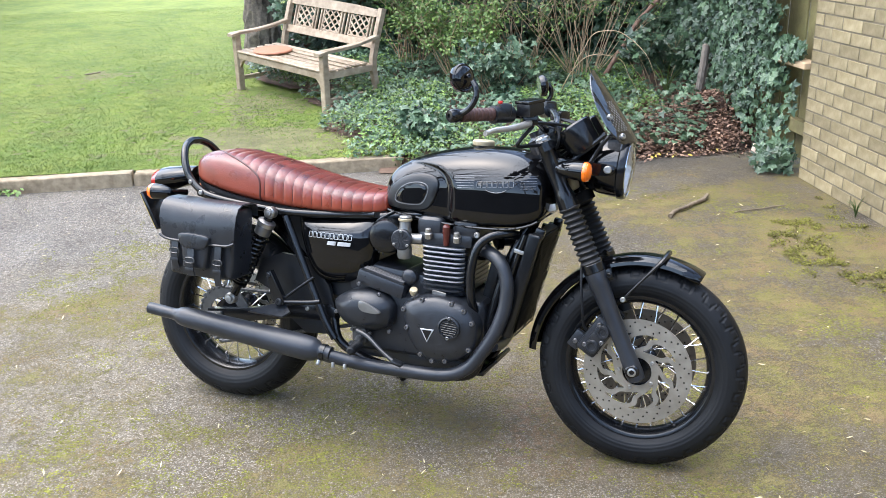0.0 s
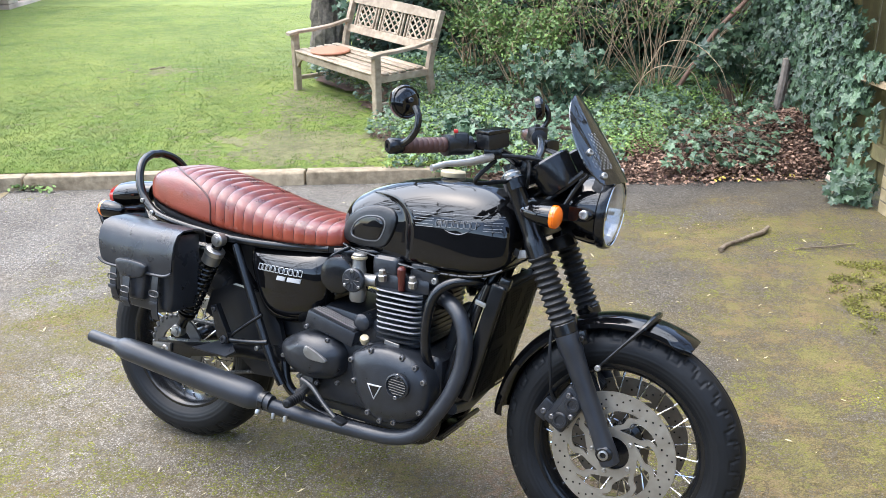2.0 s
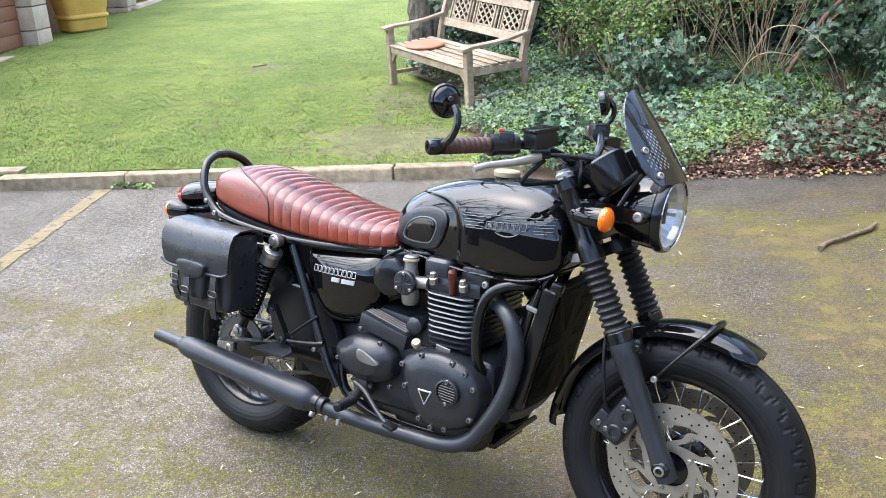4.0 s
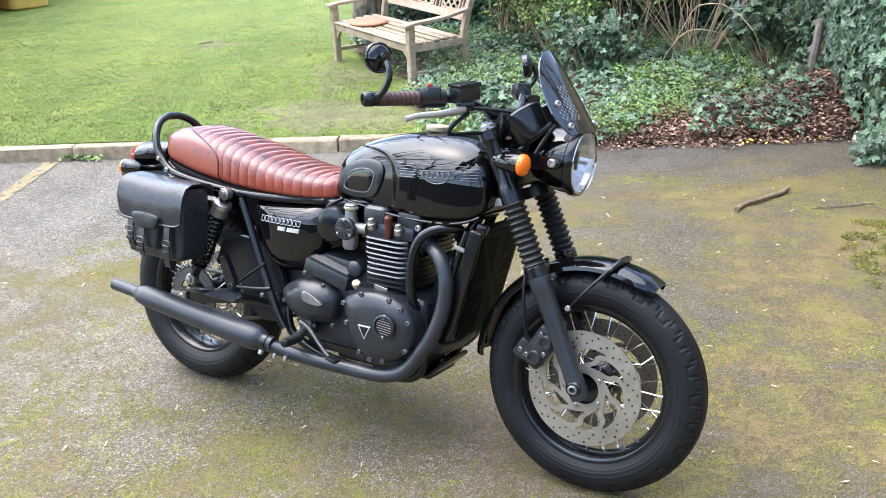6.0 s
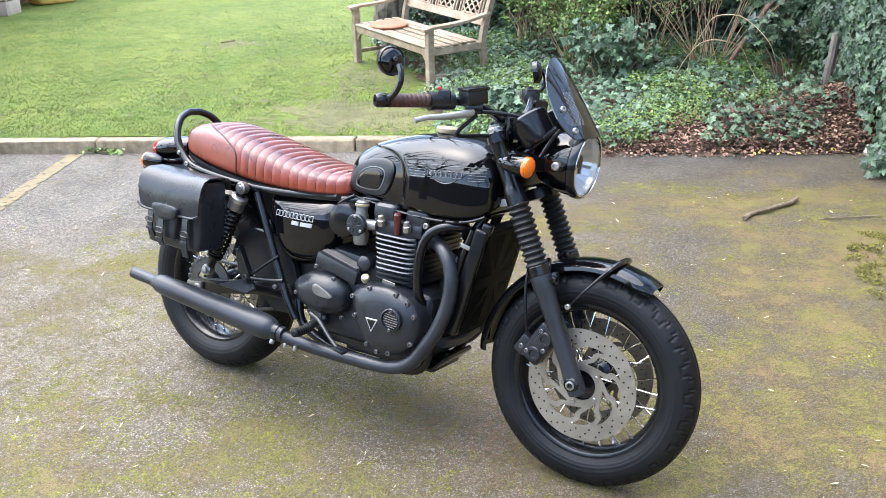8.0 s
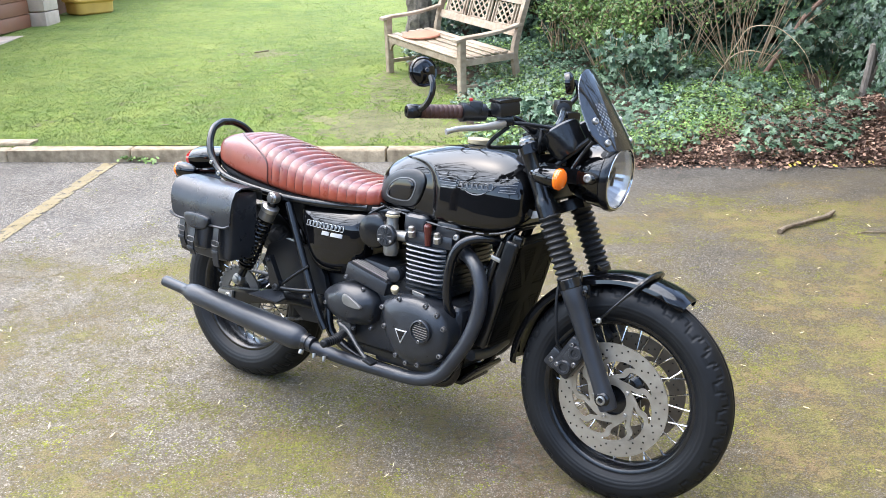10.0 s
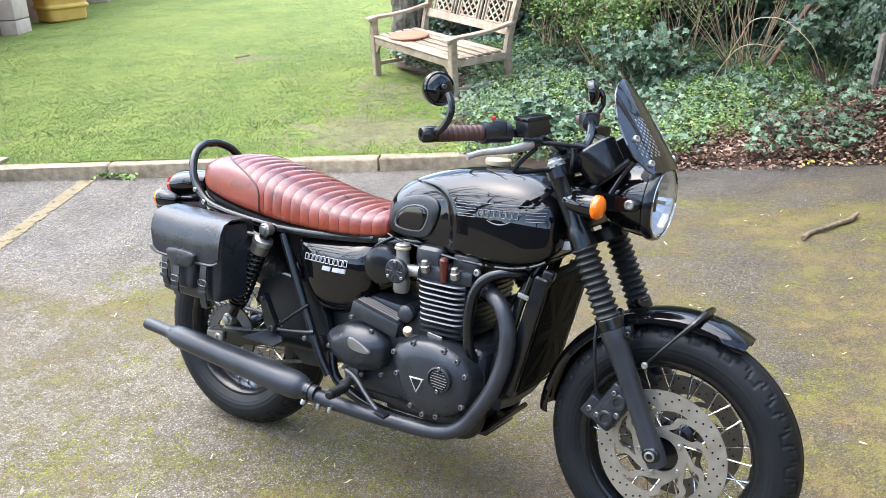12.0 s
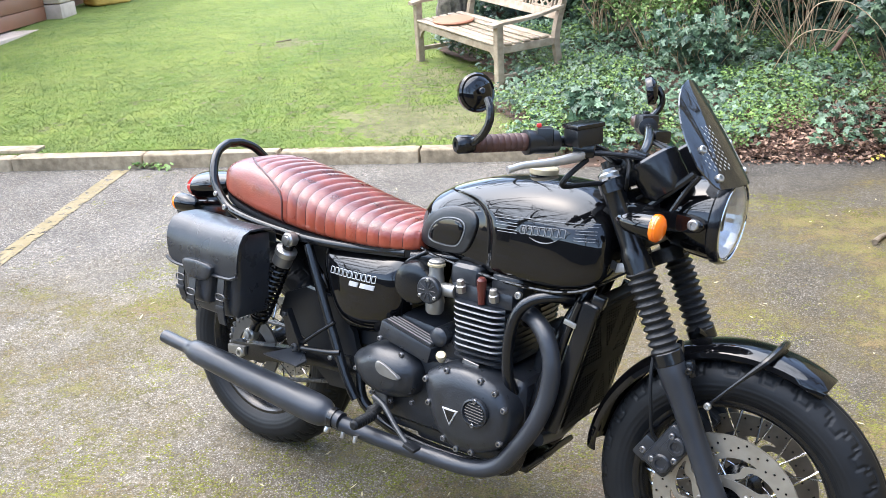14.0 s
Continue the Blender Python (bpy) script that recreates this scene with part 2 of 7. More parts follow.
fresh_wood = material("pale_cut_wood", (0.46, 0.33, 0.2), 0.75, spread=0.25, scale=12, bump=0.2, bump_scale=60)
kerb_stone = material("weathered_kerb_concrete", (0.28, 0.205, 0.120), 0.9, spread=0.55, scale=17, bump=0.5, bump_scale=50, tone=(0.48, 0.385, 0.255), each=0.1)
mortar = material("mortar", (0.15, 0.125, 0.085), 0.95, spread=0.25, scale=20, bump=0.3, bump_scale=90)
buff_brick = material("buff_brick", (0.245, 0.190, 0.080), 0.92, spread=0.4, scale=16, bump=0.4, bump_scale=110, tone=(0.355, 0.290, 0.175), each=0.20)
pale_stone = material("pale_stone_pillar", (0.50, 0.39, 0.31), 0.9, spread=0.25, scale=7, bump=0.2, each=0.1)
brown_door = material("brown_garage_door", (0.22, 0.085, 0.045), 0.5, spread=0.15, scale=6, each=0.06)
unseen_wall_grey = material("dark_grey_render", (0.040, 0.043, 0.047), 0.9, spread=0.3, scale=3)
dark_brick = material("red_brown_brick", (0.20, 0.10, 0.07), 0.9, spread=0.35, scale=5, bump=0.3)
bin_plastic = material("yellow_bin_plastic", (0.60, 0.36, 0.08), 0.5, spread=0.12, scale=8)
yellow_leaf = material("yellow_fallen_leaves", (0.42, 0.32, 0.06), 0.75, spread=0.4, scale=12)
fence_red = material("reddish_branch_bark", (0.17, 0.085, 0.055), 0.85, spread=0.4, scale=14, bump=0.5, bump_scale=60, tone=(0.28, 0.17, 0.12))
pale_leaf = material("pale_fallen_leaves", (0.50, 0.42, 0.24), 0.8, spread=0.3, scale=12)
soil = material("leaf_litter_soil", (0.075, 0.05, 0.035), 0.95, spread=0.5, scale=9, bump=0.8, bump_scale=25, tone=(0.17, 0.105, 0.07))


def leafy(name, dark, light, rough=0.45, straw=None, patch=1.1, swing=0.3):
    """Foliage that varies from leaf to leaf."""
    m = bpy.data.materials.new(name)
    m.use_nodes = True
    nt = m.node_tree
    b = nt.nodes["Principled BSDF"]
    geo = nt.nodes.new("ShaderNodeNewGeometry")
    ramp = nt.nodes.new("ShaderNodeValToRGB")
    ramp.color_ramp.elements[0].color = (*dark, 1)
    ramp.color_ramp.elements[1].color = (*light, 1)
    nt.links.new(geo.outputs["Random Per Island"], ramp.inputs["Fac"])
    co = nt.nodes.new("ShaderNodeTexCoord")
    big = nt.nodes.new("ShaderNodeTexNoise")
    big.inputs["Scale"].default_value = patch
    big.inputs["Detail"].default_value = 4.0
    nt.links.new(co.outputs["Object"], big.inputs["Vector"])
    val = nt.nodes.new("ShaderNodeMapRange")
    val.inputs["From Min"].default_value = 0.3
    val.inputs["From Max"].default_value = 0.7
    val.inputs["To Min"].default_value = 1 - swing
    val.inputs["To Max"].default_value = 1 + swing
    nt.links.new(big.outputs[0], val.inputs["Value"])
    small = nt.nodes.new("ShaderNodeTexNoise")
    small.inputs["Scale"].default_value = patch * 6.5
    small.inputs["Detail"].default_value = 5.0
    nt.links.new(co.outputs["Object"], small.inputs["Vector"])
    tuft = nt.nodes.new("ShaderNodeMapRange")
    tuft.inputs["From Min"].default_value = 0.32
    tuft.inputs["From Max"].default_value = 0.68
    tuft.inputs["To Min"].default_value = 1 - swing * 0.8
    tuft.inputs["To Max"].default_value = 1 + swing * 0.8
    nt.links.new(small.outputs[0], tuft.inputs["Value"])
    both = nt.nodes.new("ShaderNodeMath")
    both.operation = 'MULTIPLY'
    nt.links.new(val.outputs[0], both.inputs[0])
    nt.links.new(tuft.outputs[0], both.inputs[1])
    hsv = nt.nodes.new("ShaderNodeHueSaturation")
    nt.links.new(both.outputs[0], hsv.inputs["Value"])
    nt.links.new(ramp.outputs[0], hsv.inputs["Color"])
    out = hsv.outputs[0]
    if straw:
        spot = nt.nodes.new("ShaderNodeTexNoise")
        spot.inputs["Scale"].default_value = 1.9
        spot.inputs["Detail"].default_value = 5.0
        nt.links.new(co.outputs["Object"], spot.inputs["Vector"])
        amount = nt.nodes.new("ShaderNodeMapRange")
        amount.inputs["From Min"].default_value = 0.5
        amount.inputs["From Max"].default_value = 0.95
        amount.inputs["To Max"].default_value = 0.75
        nt.links.new(spot.outputs[0], amount.inputs["Value"])
        dry = nt.nodes.new("ShaderNodeMix")
        dry.data_type = 'RGBA'
        nt.links.new(amount.outputs[0], dry.inputs["Factor"])
        nt.links.new(out, dry.inputs[6])
        dry.inputs[7].default_value = (*straw, 1)
        out = dry.outputs[2]
    nt.links.new(out, b.inputs["Base Color"])
    b.inputs["Roughness"].default_value = rough
    b.inputs["Transmission Weight"].default_value = 0.0
    b.inputs["Subsurface Weight"].default_value = 0.0
    return m


ivy_green = leafy("ivy_leaves", (0.024, 0.057, 0.029), (0.140, 0.220, 0.120), 0.40)
fresh_green = leafy("small_bright_leaves", (0.042, 0.095, 0.018), (0.185, 0.28, 0.06), 0.5)
dark_ivy = leafy("dark_ivy_leaves", (0.016, 0.040, 0.021), (0.090, 0.150, 0.076), 0.40)
dead_leaf = leafy("dry_leaves", (0.060, 0.026, 0.018), (0.40, 0.25, 0.17), 0.8)
grass_green = leafy("lawn_blades", (0.090, 0.152, 0.018), (0.162, 0.230, 0.034), 0.7, straw=(0.29, 0.265, 0.10), patch=2.6, swing=0.34)

moss_green = leafy("moss_tufts", (0.085, 0.072, 0.016), (0.185, 0.185, 0.026), 0.9)

# glass, screens
clear_glass = bpy.data.materials.new("clear_glass")
clear_glass.use_nodes = True
principled(clear_glass).inputs["Transmission Weight"].default_value = 1.0
principled(clear_glass).inputs["Roughness"].default_value = 0.02
principled(clear_glass).inputs["IOR"].default_value = 1.18
smoked = material("smoked_acrylic", (0.010, 0.010, 0.011), 0.05, rough_spread=0.02)
principled(smoked).inputs["Alpha"].default_value = 0.88
principled(smoked).inputs["IOR"].default_value = 1.95


def asphalt_material():
    """Worn tarmac: pale stone chips in a grey-brown binder, with patches of yellow-green moss."""
    m = bpy.data.materials.new("worn_asphalt_with_moss")
    m.use_nodes = True
    nt = m.node_tree
    n, ln = nt.nodes, nt.links.new
    b = n["Principled BSDF"]
    co = n.new("ShaderNodeTexCoord")

    def noise_of(scale, detail=5.0, rough=0.6, distort=0.0):
        t = n.new("ShaderNodeTexNoise")
        t.inputs["Scale"].default_value = scale
        t.inputs["Detail"].default_value = detail
        t.inputs["Roughness"].default_value = rough
        t.inputs["Distortion"].default_value = distort
        ln(co.outputs["Object"], t.inputs["Vector"])
        return t.outputs[0]

    def remap(v, a, z, lo=0.0, hi=1.0):
        t = n.new("ShaderNodeMapRange")
        t.inputs["From Min"].default_value = a
        t.inputs["From Max"].default_value = z
        t.inputs["To Min"].default_value = lo
        t.inputs["To Max"].default_value = hi
        ln(v, t.inputs["Value"])
        return t.outputs[0]

    def maths(op, a, c):
        t = n.new("ShaderNodeMath")
        t.operation = op
        for k, v in enumerate((a, c)):
            if isinstance(v, (int, float)):
                t.inputs[k].default_value = v
            else:
                ln(v, t.inputs[k])
        return t.outputs[0]

    def blend(f, a, c):
        t = n.new("ShaderNodeMix")
        t.data_type = 'RGBA'
        ln(f, t.inputs["Factor"])
        for k, v in ((6, a), (7, c)):
            if isinstance(v, tuple):
                t.inputs[k].default_value = (*v, 1)
            else:
                ln(v, t.inputs[k])
        return t.outputs[2]

    chips = n.new("ShaderNodeTexVoronoi")
    chips.inputs["Scale"].default_value = 185.0
    ln(co.outputs["Object"], chips.inputs["Vector"])
    grey = n.new("ShaderNodeSeparateColor")
    ln(chips.outputs["Color"], grey.inputs[0])
    stones = n.new("ShaderNodeTexVoronoi")
    stones.inputs["Scale"].default_value = 62.0
    ln(co.outputs["Object"], stones.inputs["Vector"])
    rare = n.new("ShaderNodeSeparateColor")
    ln(stones.outputs["Color"], rare.inputs[0])
    chip_tone = blend(maths('POWER', grey.outputs[0], 1.6), (0.100, 0.090, 0.079), (0.455, 0.412, 0.355))
    chip_tone = blend(remap(grey.outputs[1], 0.80, 0.95, 0.0, 0.7), chip_tone, (0.20, 0.135, 0.085))
    binder = blend(remap(noise_of(26.0), 0.35, 0.65), (0.055, 0.047, 0.036), (0.130, 0.111, 0.085))
    base = blend(remap(chips.outputs["Distance"], 0.38, 0.60), chip_tone, binder)
    pale = maths('MULTIPLY', remap(rare.outputs[0], 0.90, 0.93), remap(stones.outputs["Distance"], 0.30, 0.20))
    base = blend(maths('MULTIPLY', pale, 0.8), base, (0.36, 0.335, 0.29))
    stain = blend(remap(noise_of(0.9, 4), 0.4, 0.62, 0.0, 0.3), base, (0.165, 0.155, 0.14))
    pos = n.new("ShaderNodeSeparateXYZ")
    ln(co.outputs["Object"], pos.inputs[0])
    # the bay beyond the machine carries hardly any moss
    bay = remap(maths('ADD', maths('ADD', pos.outputs[1], maths('MULTIPLY', pos.outputs[0], -0.52)), maths('MULTIPLY', noise_of(1.6, 4), 0.9)), 5.95, 5.15)
    # base value falls to half towards +x, broken up by noise
    right_dark = remap(maths('ADD', pos.outputs[0], maths('MULTIPLY', noise_of(1.1, 3), 1.5)), -0.1, 1.75, 1.0, 0.50)
    toned = n.new("ShaderNodeHueSaturation")
    ln(maths('MULTIPLY', remap(noise_of(2.3, 6), 0.3, 0.7, 0.80, 1.22), maths('MULTIPLY', right_dark, remap(noise_of(48.0, 5, 0.7), 0.32, 0.68, 0.62, 1.38))), toned.inputs["Value"])
    ln(stain, toned.inputs["Color"])
    # moss: a thin dry film in broad patches, thickening into small cushions
    broad = noise_of(1.7, 4, 0.6, 0.4)
    middle = noise_of(9.0, 5, 0.65, 0.3)
    cover = maths('ADD', maths('MULTIPLY', maths('ADD', broad, -0.5), 1.5), maths('MULTIPLY', maths('ADD', middle, -0.5), 1.0))
    cover = maths('ADD', cover, maths('MULTIPLY', maths('ADD', bay, -1.0), 0.45))
    cover = maths('ADD', cover, maths('MULTIPLY', remap(pos.outputs[0], 0.4, 1.3), 0.10))
    grains = maths('ADD', maths('MULTIPLY', maths('ADD', noise_of(42.0, 6, 0.8), -0.5), 1.5), maths('MULTIPLY', maths('ADD', grey.outputs[2], -0.5), 0.30))
    moss = remap(maths('ADD', cover, grains), 0.02, 0.17)
    moss_tone = blend(remap(noise_of(4.2, 5), 0.36, 0.58), (0.220, 0.150, 0.075), (0.195, 0.168, 0.055))
    moss_tone = blend(remap(noise_of(33.0, 4), 0.52, 0.68, 0.0, 0.7), moss_tone, (0.165, 0.175, 0.020))
    moss_tone = blend(remap(noise_of(170.0, 3), 0.45, 0.66, 0.0, 0.65), moss_tone, (0.055, 0.047, 0.018))
    rust = maths('ADD', maths('POWER', maths('ADD', pos.outputs[0], -0.42), 2.0), maths('POWER', maths('ADD', pos.outputs[1], -2.62), 2.0))
    rust = maths('MULTIPLY', remap(rust, 0.12, 0.0), remap(noise_of(30.0, 6, 0.75), 0.42, 0.62))
    under = blend(maths('MULTIPLY', rust, 0.7), toned.outputs[0], (0.21, 0.105, 0.055))
    pits = maths('MULTIPLY', remap(noise_of(75.0, 4, 0.7), 0.45, 0.32), 0.85)
    under = blend(pits, under, (0.030, 0.026, 0.020))
    film = blend(maths('MULTIPLY', maths('MULTIPLY', remap(broad, 0.25, 0.55), bay), 0.38), under, (0.215, 0.165, 0.085))
    ln(blend(maths('MULTIPLY', moss, 0.80), film, moss_tone), b.inputs["Base Color"])
    b.inputs["Roughness"].default_value = 0.85
    b.inputs["Specular IOR Level"].default_value = 0.2
    height = maths('ADD', maths('MULTIPLY', chips.outputs["Distance"], -0.7), maths('MULTIPLY', moss, maths('MULTIPLY', noise_of(120.0, 3), 1.3)))
    bp = n.new("ShaderNodeBump")
    bp.inputs["Strength"].default_value = 0.9
    bp.inputs["Distance"].default_value = 0.006
    ln(height, bp.inputs["Height"])
    ln(bp.outputs[0], b.inputs["Normal"])
    return m


asphalt = asphalt_material()
worn_turf = material("worn_turf", (0.12, 0.115, 0.04), 0.95, spread=0.4, scale=14, bump=0.6, bump_scale=60, tone=(0.20, 0.185, 0.075))
lawn_soil = material("lawn_thatch", (0.095, 0.152, 0.015), 0.95, spread=0.25, scale=9, bump=0.12, bump_scale=60, tone=(0.185, 0.215, 0.036))
road_paint = material("worn_yellow_road_paint", (0.25, 0.185, 0.075), 0.8, spread=0.3, scale=30, tone=(0.26, 0.21, 0.12), bump=0.2, bump_scale=120)

# ---- the setting ----
KERB = (5.514, 0.178, 3.734)


def kerb_y(x):
    return KERB[0] + KERB[1] * (x + KERB[2])


def past_kerb(x, y):
    return (y - kerb_y(x)) * 0.985


def lawn_z(x, y):
    d = max(0.0, past_kerb(x, y))
    return 0.078 + 0.055 * min(d, 3.0) + 0.03 * max(0.0, d - 3.0) + 0.018 * noise.noise(Vector((x * 0.7, y * 0.7, 0.3)))


def bed_edge(y):
    """The x at which the lawn gives way to the planted bed."""
    if y < 7.9:
        return -0.5 - 0.33 * (y - 6.0) + 0.12 * math.sin(y * 7.0)
    return max(-1.9, -1.13 - 0.85 * (y - 7.9)) + 0.10 * math.sin(y * 5.0)


def bed_z(x, y):
    b = max(0.0, y - 7.6)
    bank = 0.20 * min(1.0, max(0.0, (x - 1.55) / 0.6)) * min(1.0, max(0.0, (y - 6.15) / 0.6))
    return lawn_z(x, y) + bank + 0.02 * b + 0.05 * noise.noise(Vector((x * 1.3, y * 1.3, 2.0)))


def sheet(name, x0, x1, y0, y1, step, height, mat, keep=None):
    nx, ny = int((x1 - x0) / step) + 1, int((y1 - y0) / step) + 1
    pts = [(x0 + i * step, y0 + j * step, height(x0 + i * step, y0 + j * step)) for j in range(ny) for i in range(nx)]
    faces = []
    for j in range(ny - 1):
        for i in range(nx - 1):
            a = j * nx + i
            if keep is None or keep(pts[a][0] + step / 2, pts[a][1] + step / 2):
                faces.append((a, a + 1, a + nx + 1, a + nx))
    return soup(name, pts, faces, mat, smooth=True)


ground = soup("ground", [(-400, -400, 0), (400, -400, 0), (400, 400, 0), (-400, 400, 0)], [(0, 1, 2, 3)], asphalt)
tagged(ground, "worn grey asphalt yard speckled with yellow-green moss", "ground", kind="structure")

# lawn: a slightly rolling sheet whose front edge follows the kerb's back
lx = np.linspace(-16.0, 2.6, 94)
ld = [0.0] + list(np.linspace(0.15, 16.0, 80))
lawn_pts = [(x, kerb_y(x) + 0.125 + d, lawn_z(x, kerb_y(x) + 0.125 + d)) for d in ld for x in lx]
lawn_faces = [(j * 94 + i, j * 94 + i + 1, (j + 1) * 94 + i + 1, (j + 1) * 94 + i) for j in range(80) for i in range(93) if lx[i] < bed_edge(lawn_pts[j * 94 + i][1]) + 0.35]
lawn = soup("ground_lawn", lawn_pts, lawn_faces, lawn_soil, smooth=True)
tagged(lawn, "mown green lawn rising gently behind a kerb", "lawn", kind="structure")

# trodden turf near the bench and the bed
def worn(x, y):
    return 1.3 * math.exp(-((x + 1.35) ** 2 / 0.5 + (y - 6.6) ** 2 / 0.2)) + math.exp(-((x + 1.55) ** 2 / 0.25 + (y - 7.75) ** 2 / 0.18)) + 0.9 * math.exp(-((x + 3.5) ** 2 / 0.1 + (y - 9.1) ** 2 / 0.05))


patch = sheet("ground_worn_turf", -4.2, -0.4, 6.1, 9.6, 0.035, lambda x, y: lawn_z(x, y) + 0.002, worn_turf, lambda x, y: x < bed_edge(y) + 0.1 and worn(x, y) > 0.55 + 0.7 * noise.noise(Vector((x * 5, y * 5, 4.0))) + 0.9 * noise.noise(Vector((x * 19, y * 19, 2.0))))
tagged(patch, "worn brownish turf showing through the lawn", "lawn", kind="structure")

# planting bed: bare soil under the ivy
bed = sheet("ground_bed", -7.0, 2.75, 5.6, 12.4, 0.05, lambda x, y: (bed_z(x, y) + 0.012) * min(1.0, max(0.02, (past_kerb(x, y) + 0.16) / 0.45)),
            soil, lambda x, y: x > bed_edge(y) and (past_kerb(x, y) > 0.1 or (x > -0.45 and past_kerb(x, y) > -0.13 + 0.05 * math.sin(9 * x))))
tagged(bed, "dark soil and leaf litter of the planting bed", "soil", kind="structure")


def worn_block(size, bevel, seed, rough=0.004):
    rnd = random.Random(seed)
    bm = block(bmesh.new(), size, Matrix.Identity(4), bevel, 2)
    for v in bm.verts:
        v.co += Vector([rnd.uniform(-rough, rough) for _ in range(3)])
    return bm


kerb = thing("kerb", None, "row of weathered buff concrete kerb stones", "kerb", kind="structure")
kerb_angle = math.degrees(math.atan(KERB[1]))
stone_meshes = []
for s in range(4):
    o = part("kerb_stone", worn_block((0.905, 0.125, 0.30), 0.016, s), kerb_stone, kerb, sharp=50)
    stone_meshes.append(o.data)
    bpy.data.objects.remove(o)
for i in range(-14, 1):
    x = -0.75 + 0.915 * 0.985 * i
    o = new("kerb_stone", stone_meshes[i % 4])
    o.parent = kerb
    o.matrix_local = pose(x, kerb_y(x) + 0.062, -0.062 + 0.004 * math.sin(i * 2.1), 0.6 * math.sin(i), 0, kerb_angle + 0.3 * math.sin(i * 1.7))

# painted bay line and a drain plate at the kerb
def bay_line():
    """Flaked paint: small cells along a bent centre line, worn away here and there."""
    V, F = [], []
    run = [Vector((-3.115, 5.59, 0)), Vector((-2.69, 3.60, 0)), Vector((-2.40, 2.25, 0))]
    for a, b in zip(run, run[1:]):
        d = (b - a).normalized()
        side = Vector((-d.y, d.x, 0))
        n = int((b - a).length / 0.012)
        for i in range(n):
            for j in range(-6, 6):
                p = a + d * (0.012 * i) + side * (0.0085 * j)
                q = Vector((p.x * 1.0, p.y * 1.0, 0))
                if noise.noise(q * 22) + 0.8 * noise.noise(q * 70) > 0.38 - 0.05 * max(0, abs(j + 0.5) - 3):
                    continue
                k = len(V)
                for u, w in ((0, 0), (0.012, 0), (0.012, 0.0085), (0, 0.0085)):
                    c = p + d * u + side * w
                    V.append((c.x, c.y, 0.004))
                F.append((k, k + 1, k + 2, k + 3))
    return soup("road_line", V, F, road_paint)


line = bay_line()
tagged(line, "worn faded yellow bay line painted on asphalt", "road marking", kind="structure")
bm = block(bmesh.new(), (0.42, 0.13, 0.03), pose(-4.02, kerb_y(-4.02) + 0.20, lawn_z(-4.0, 5.6) + 0.012, 0, 0, 10), 0.006)
tagged(part("kerb_slab", bm, kerb_stone), "small buff slab lying at the lawn edge", "slab")

# ---- brick wall at the side, fence beyond it ----
WA = Vector((2.326, 5.716, 0))
WD = Vector((0.101, -1.062, 0)).normalized()
WALL = Matrix.Translation(WA) @ Matrix.Rotation(math.atan2(WD.y, WD.x), 4, 'Z')   # x along the wall, y into the view's left
wall_bm = block(bmesh.new(), (6.6, 0.2, 2.3), WALL @ pose(3.296, 0.1035, 1.15))
wall = part("wall_side", wall_bm, mortar)
tagged(wall, "yellow-buff brick wall with recessed mortar joints", "wall", kind="structure")

# ---- garage row far across the lawn ----
GA = Vector((-7.09, 9.27, 0))
GD = Vector((-0.212, 0.977, 0)).normalized()
GAR = Matrix.Translation(GA) @ Matrix.Rotation(math.atan2(GD.y, GD.x), 4, 'Z')   # x along the row; its face looks to -y


def at_row(x, y, z):
    return GAR @ pose(x, y, z)


garage = thing("garage_row", None, "row of low garages with brown boarded doors", "garage")
part("wall", block(bmesh.new(), (22.0, 0.3, 2.6), at_row(6.0, 0.62, 1.45)), dark_brick, garage)
part("roof", block(bmesh.new(), (22.4, 3.0, 0.14), at_row(6.0, 1.7, 2.80), 0.02), satin_black, garage)
part("footing", block(bmesh.new(), (3.6, 0.55, 0.3), at_row(-0.02, 0.2, 0.155), 0.01), pale_stone, garage)
for gx in (-1.46, 7.2):
    door = part("door", block(bmesh.new(), (3.5, 0.05, 2.1), at_row(gx + 1.2, 0.26, 1.37)), brown_door, garage, "brown horizontally boarded door")
    for k in range(12):
        b = block(bmesh.new(), (3.46, 0.03, 0.165), at_row(gx + 1.2, 0.225, 0.41 + 0.175 * k), 0.006)
        part("slat", b, brown_door, door)
for gx in (1.72, 5.0, 10.3):
    for k in range(9):
        b = block(bmesh.new(), (0.42, 0.36, 0.29), at_row(gx, 0.20, 0.36 + 0.30 * k), 0.015)
        part("stone", b, pale_stone, garage)
part("panel", block(bmesh.new(), (2.9, 0.1, 2.2), at_row(3.1, 0.42, 1.3), 0.01), brown_door, garage)
part("plinth", block(bmesh.new(), (8.0, 0.16, 0.3), at_row(8.8, 0.1, 0.36), 0.02), pale_stone, garage, "low pale concrete plinth")


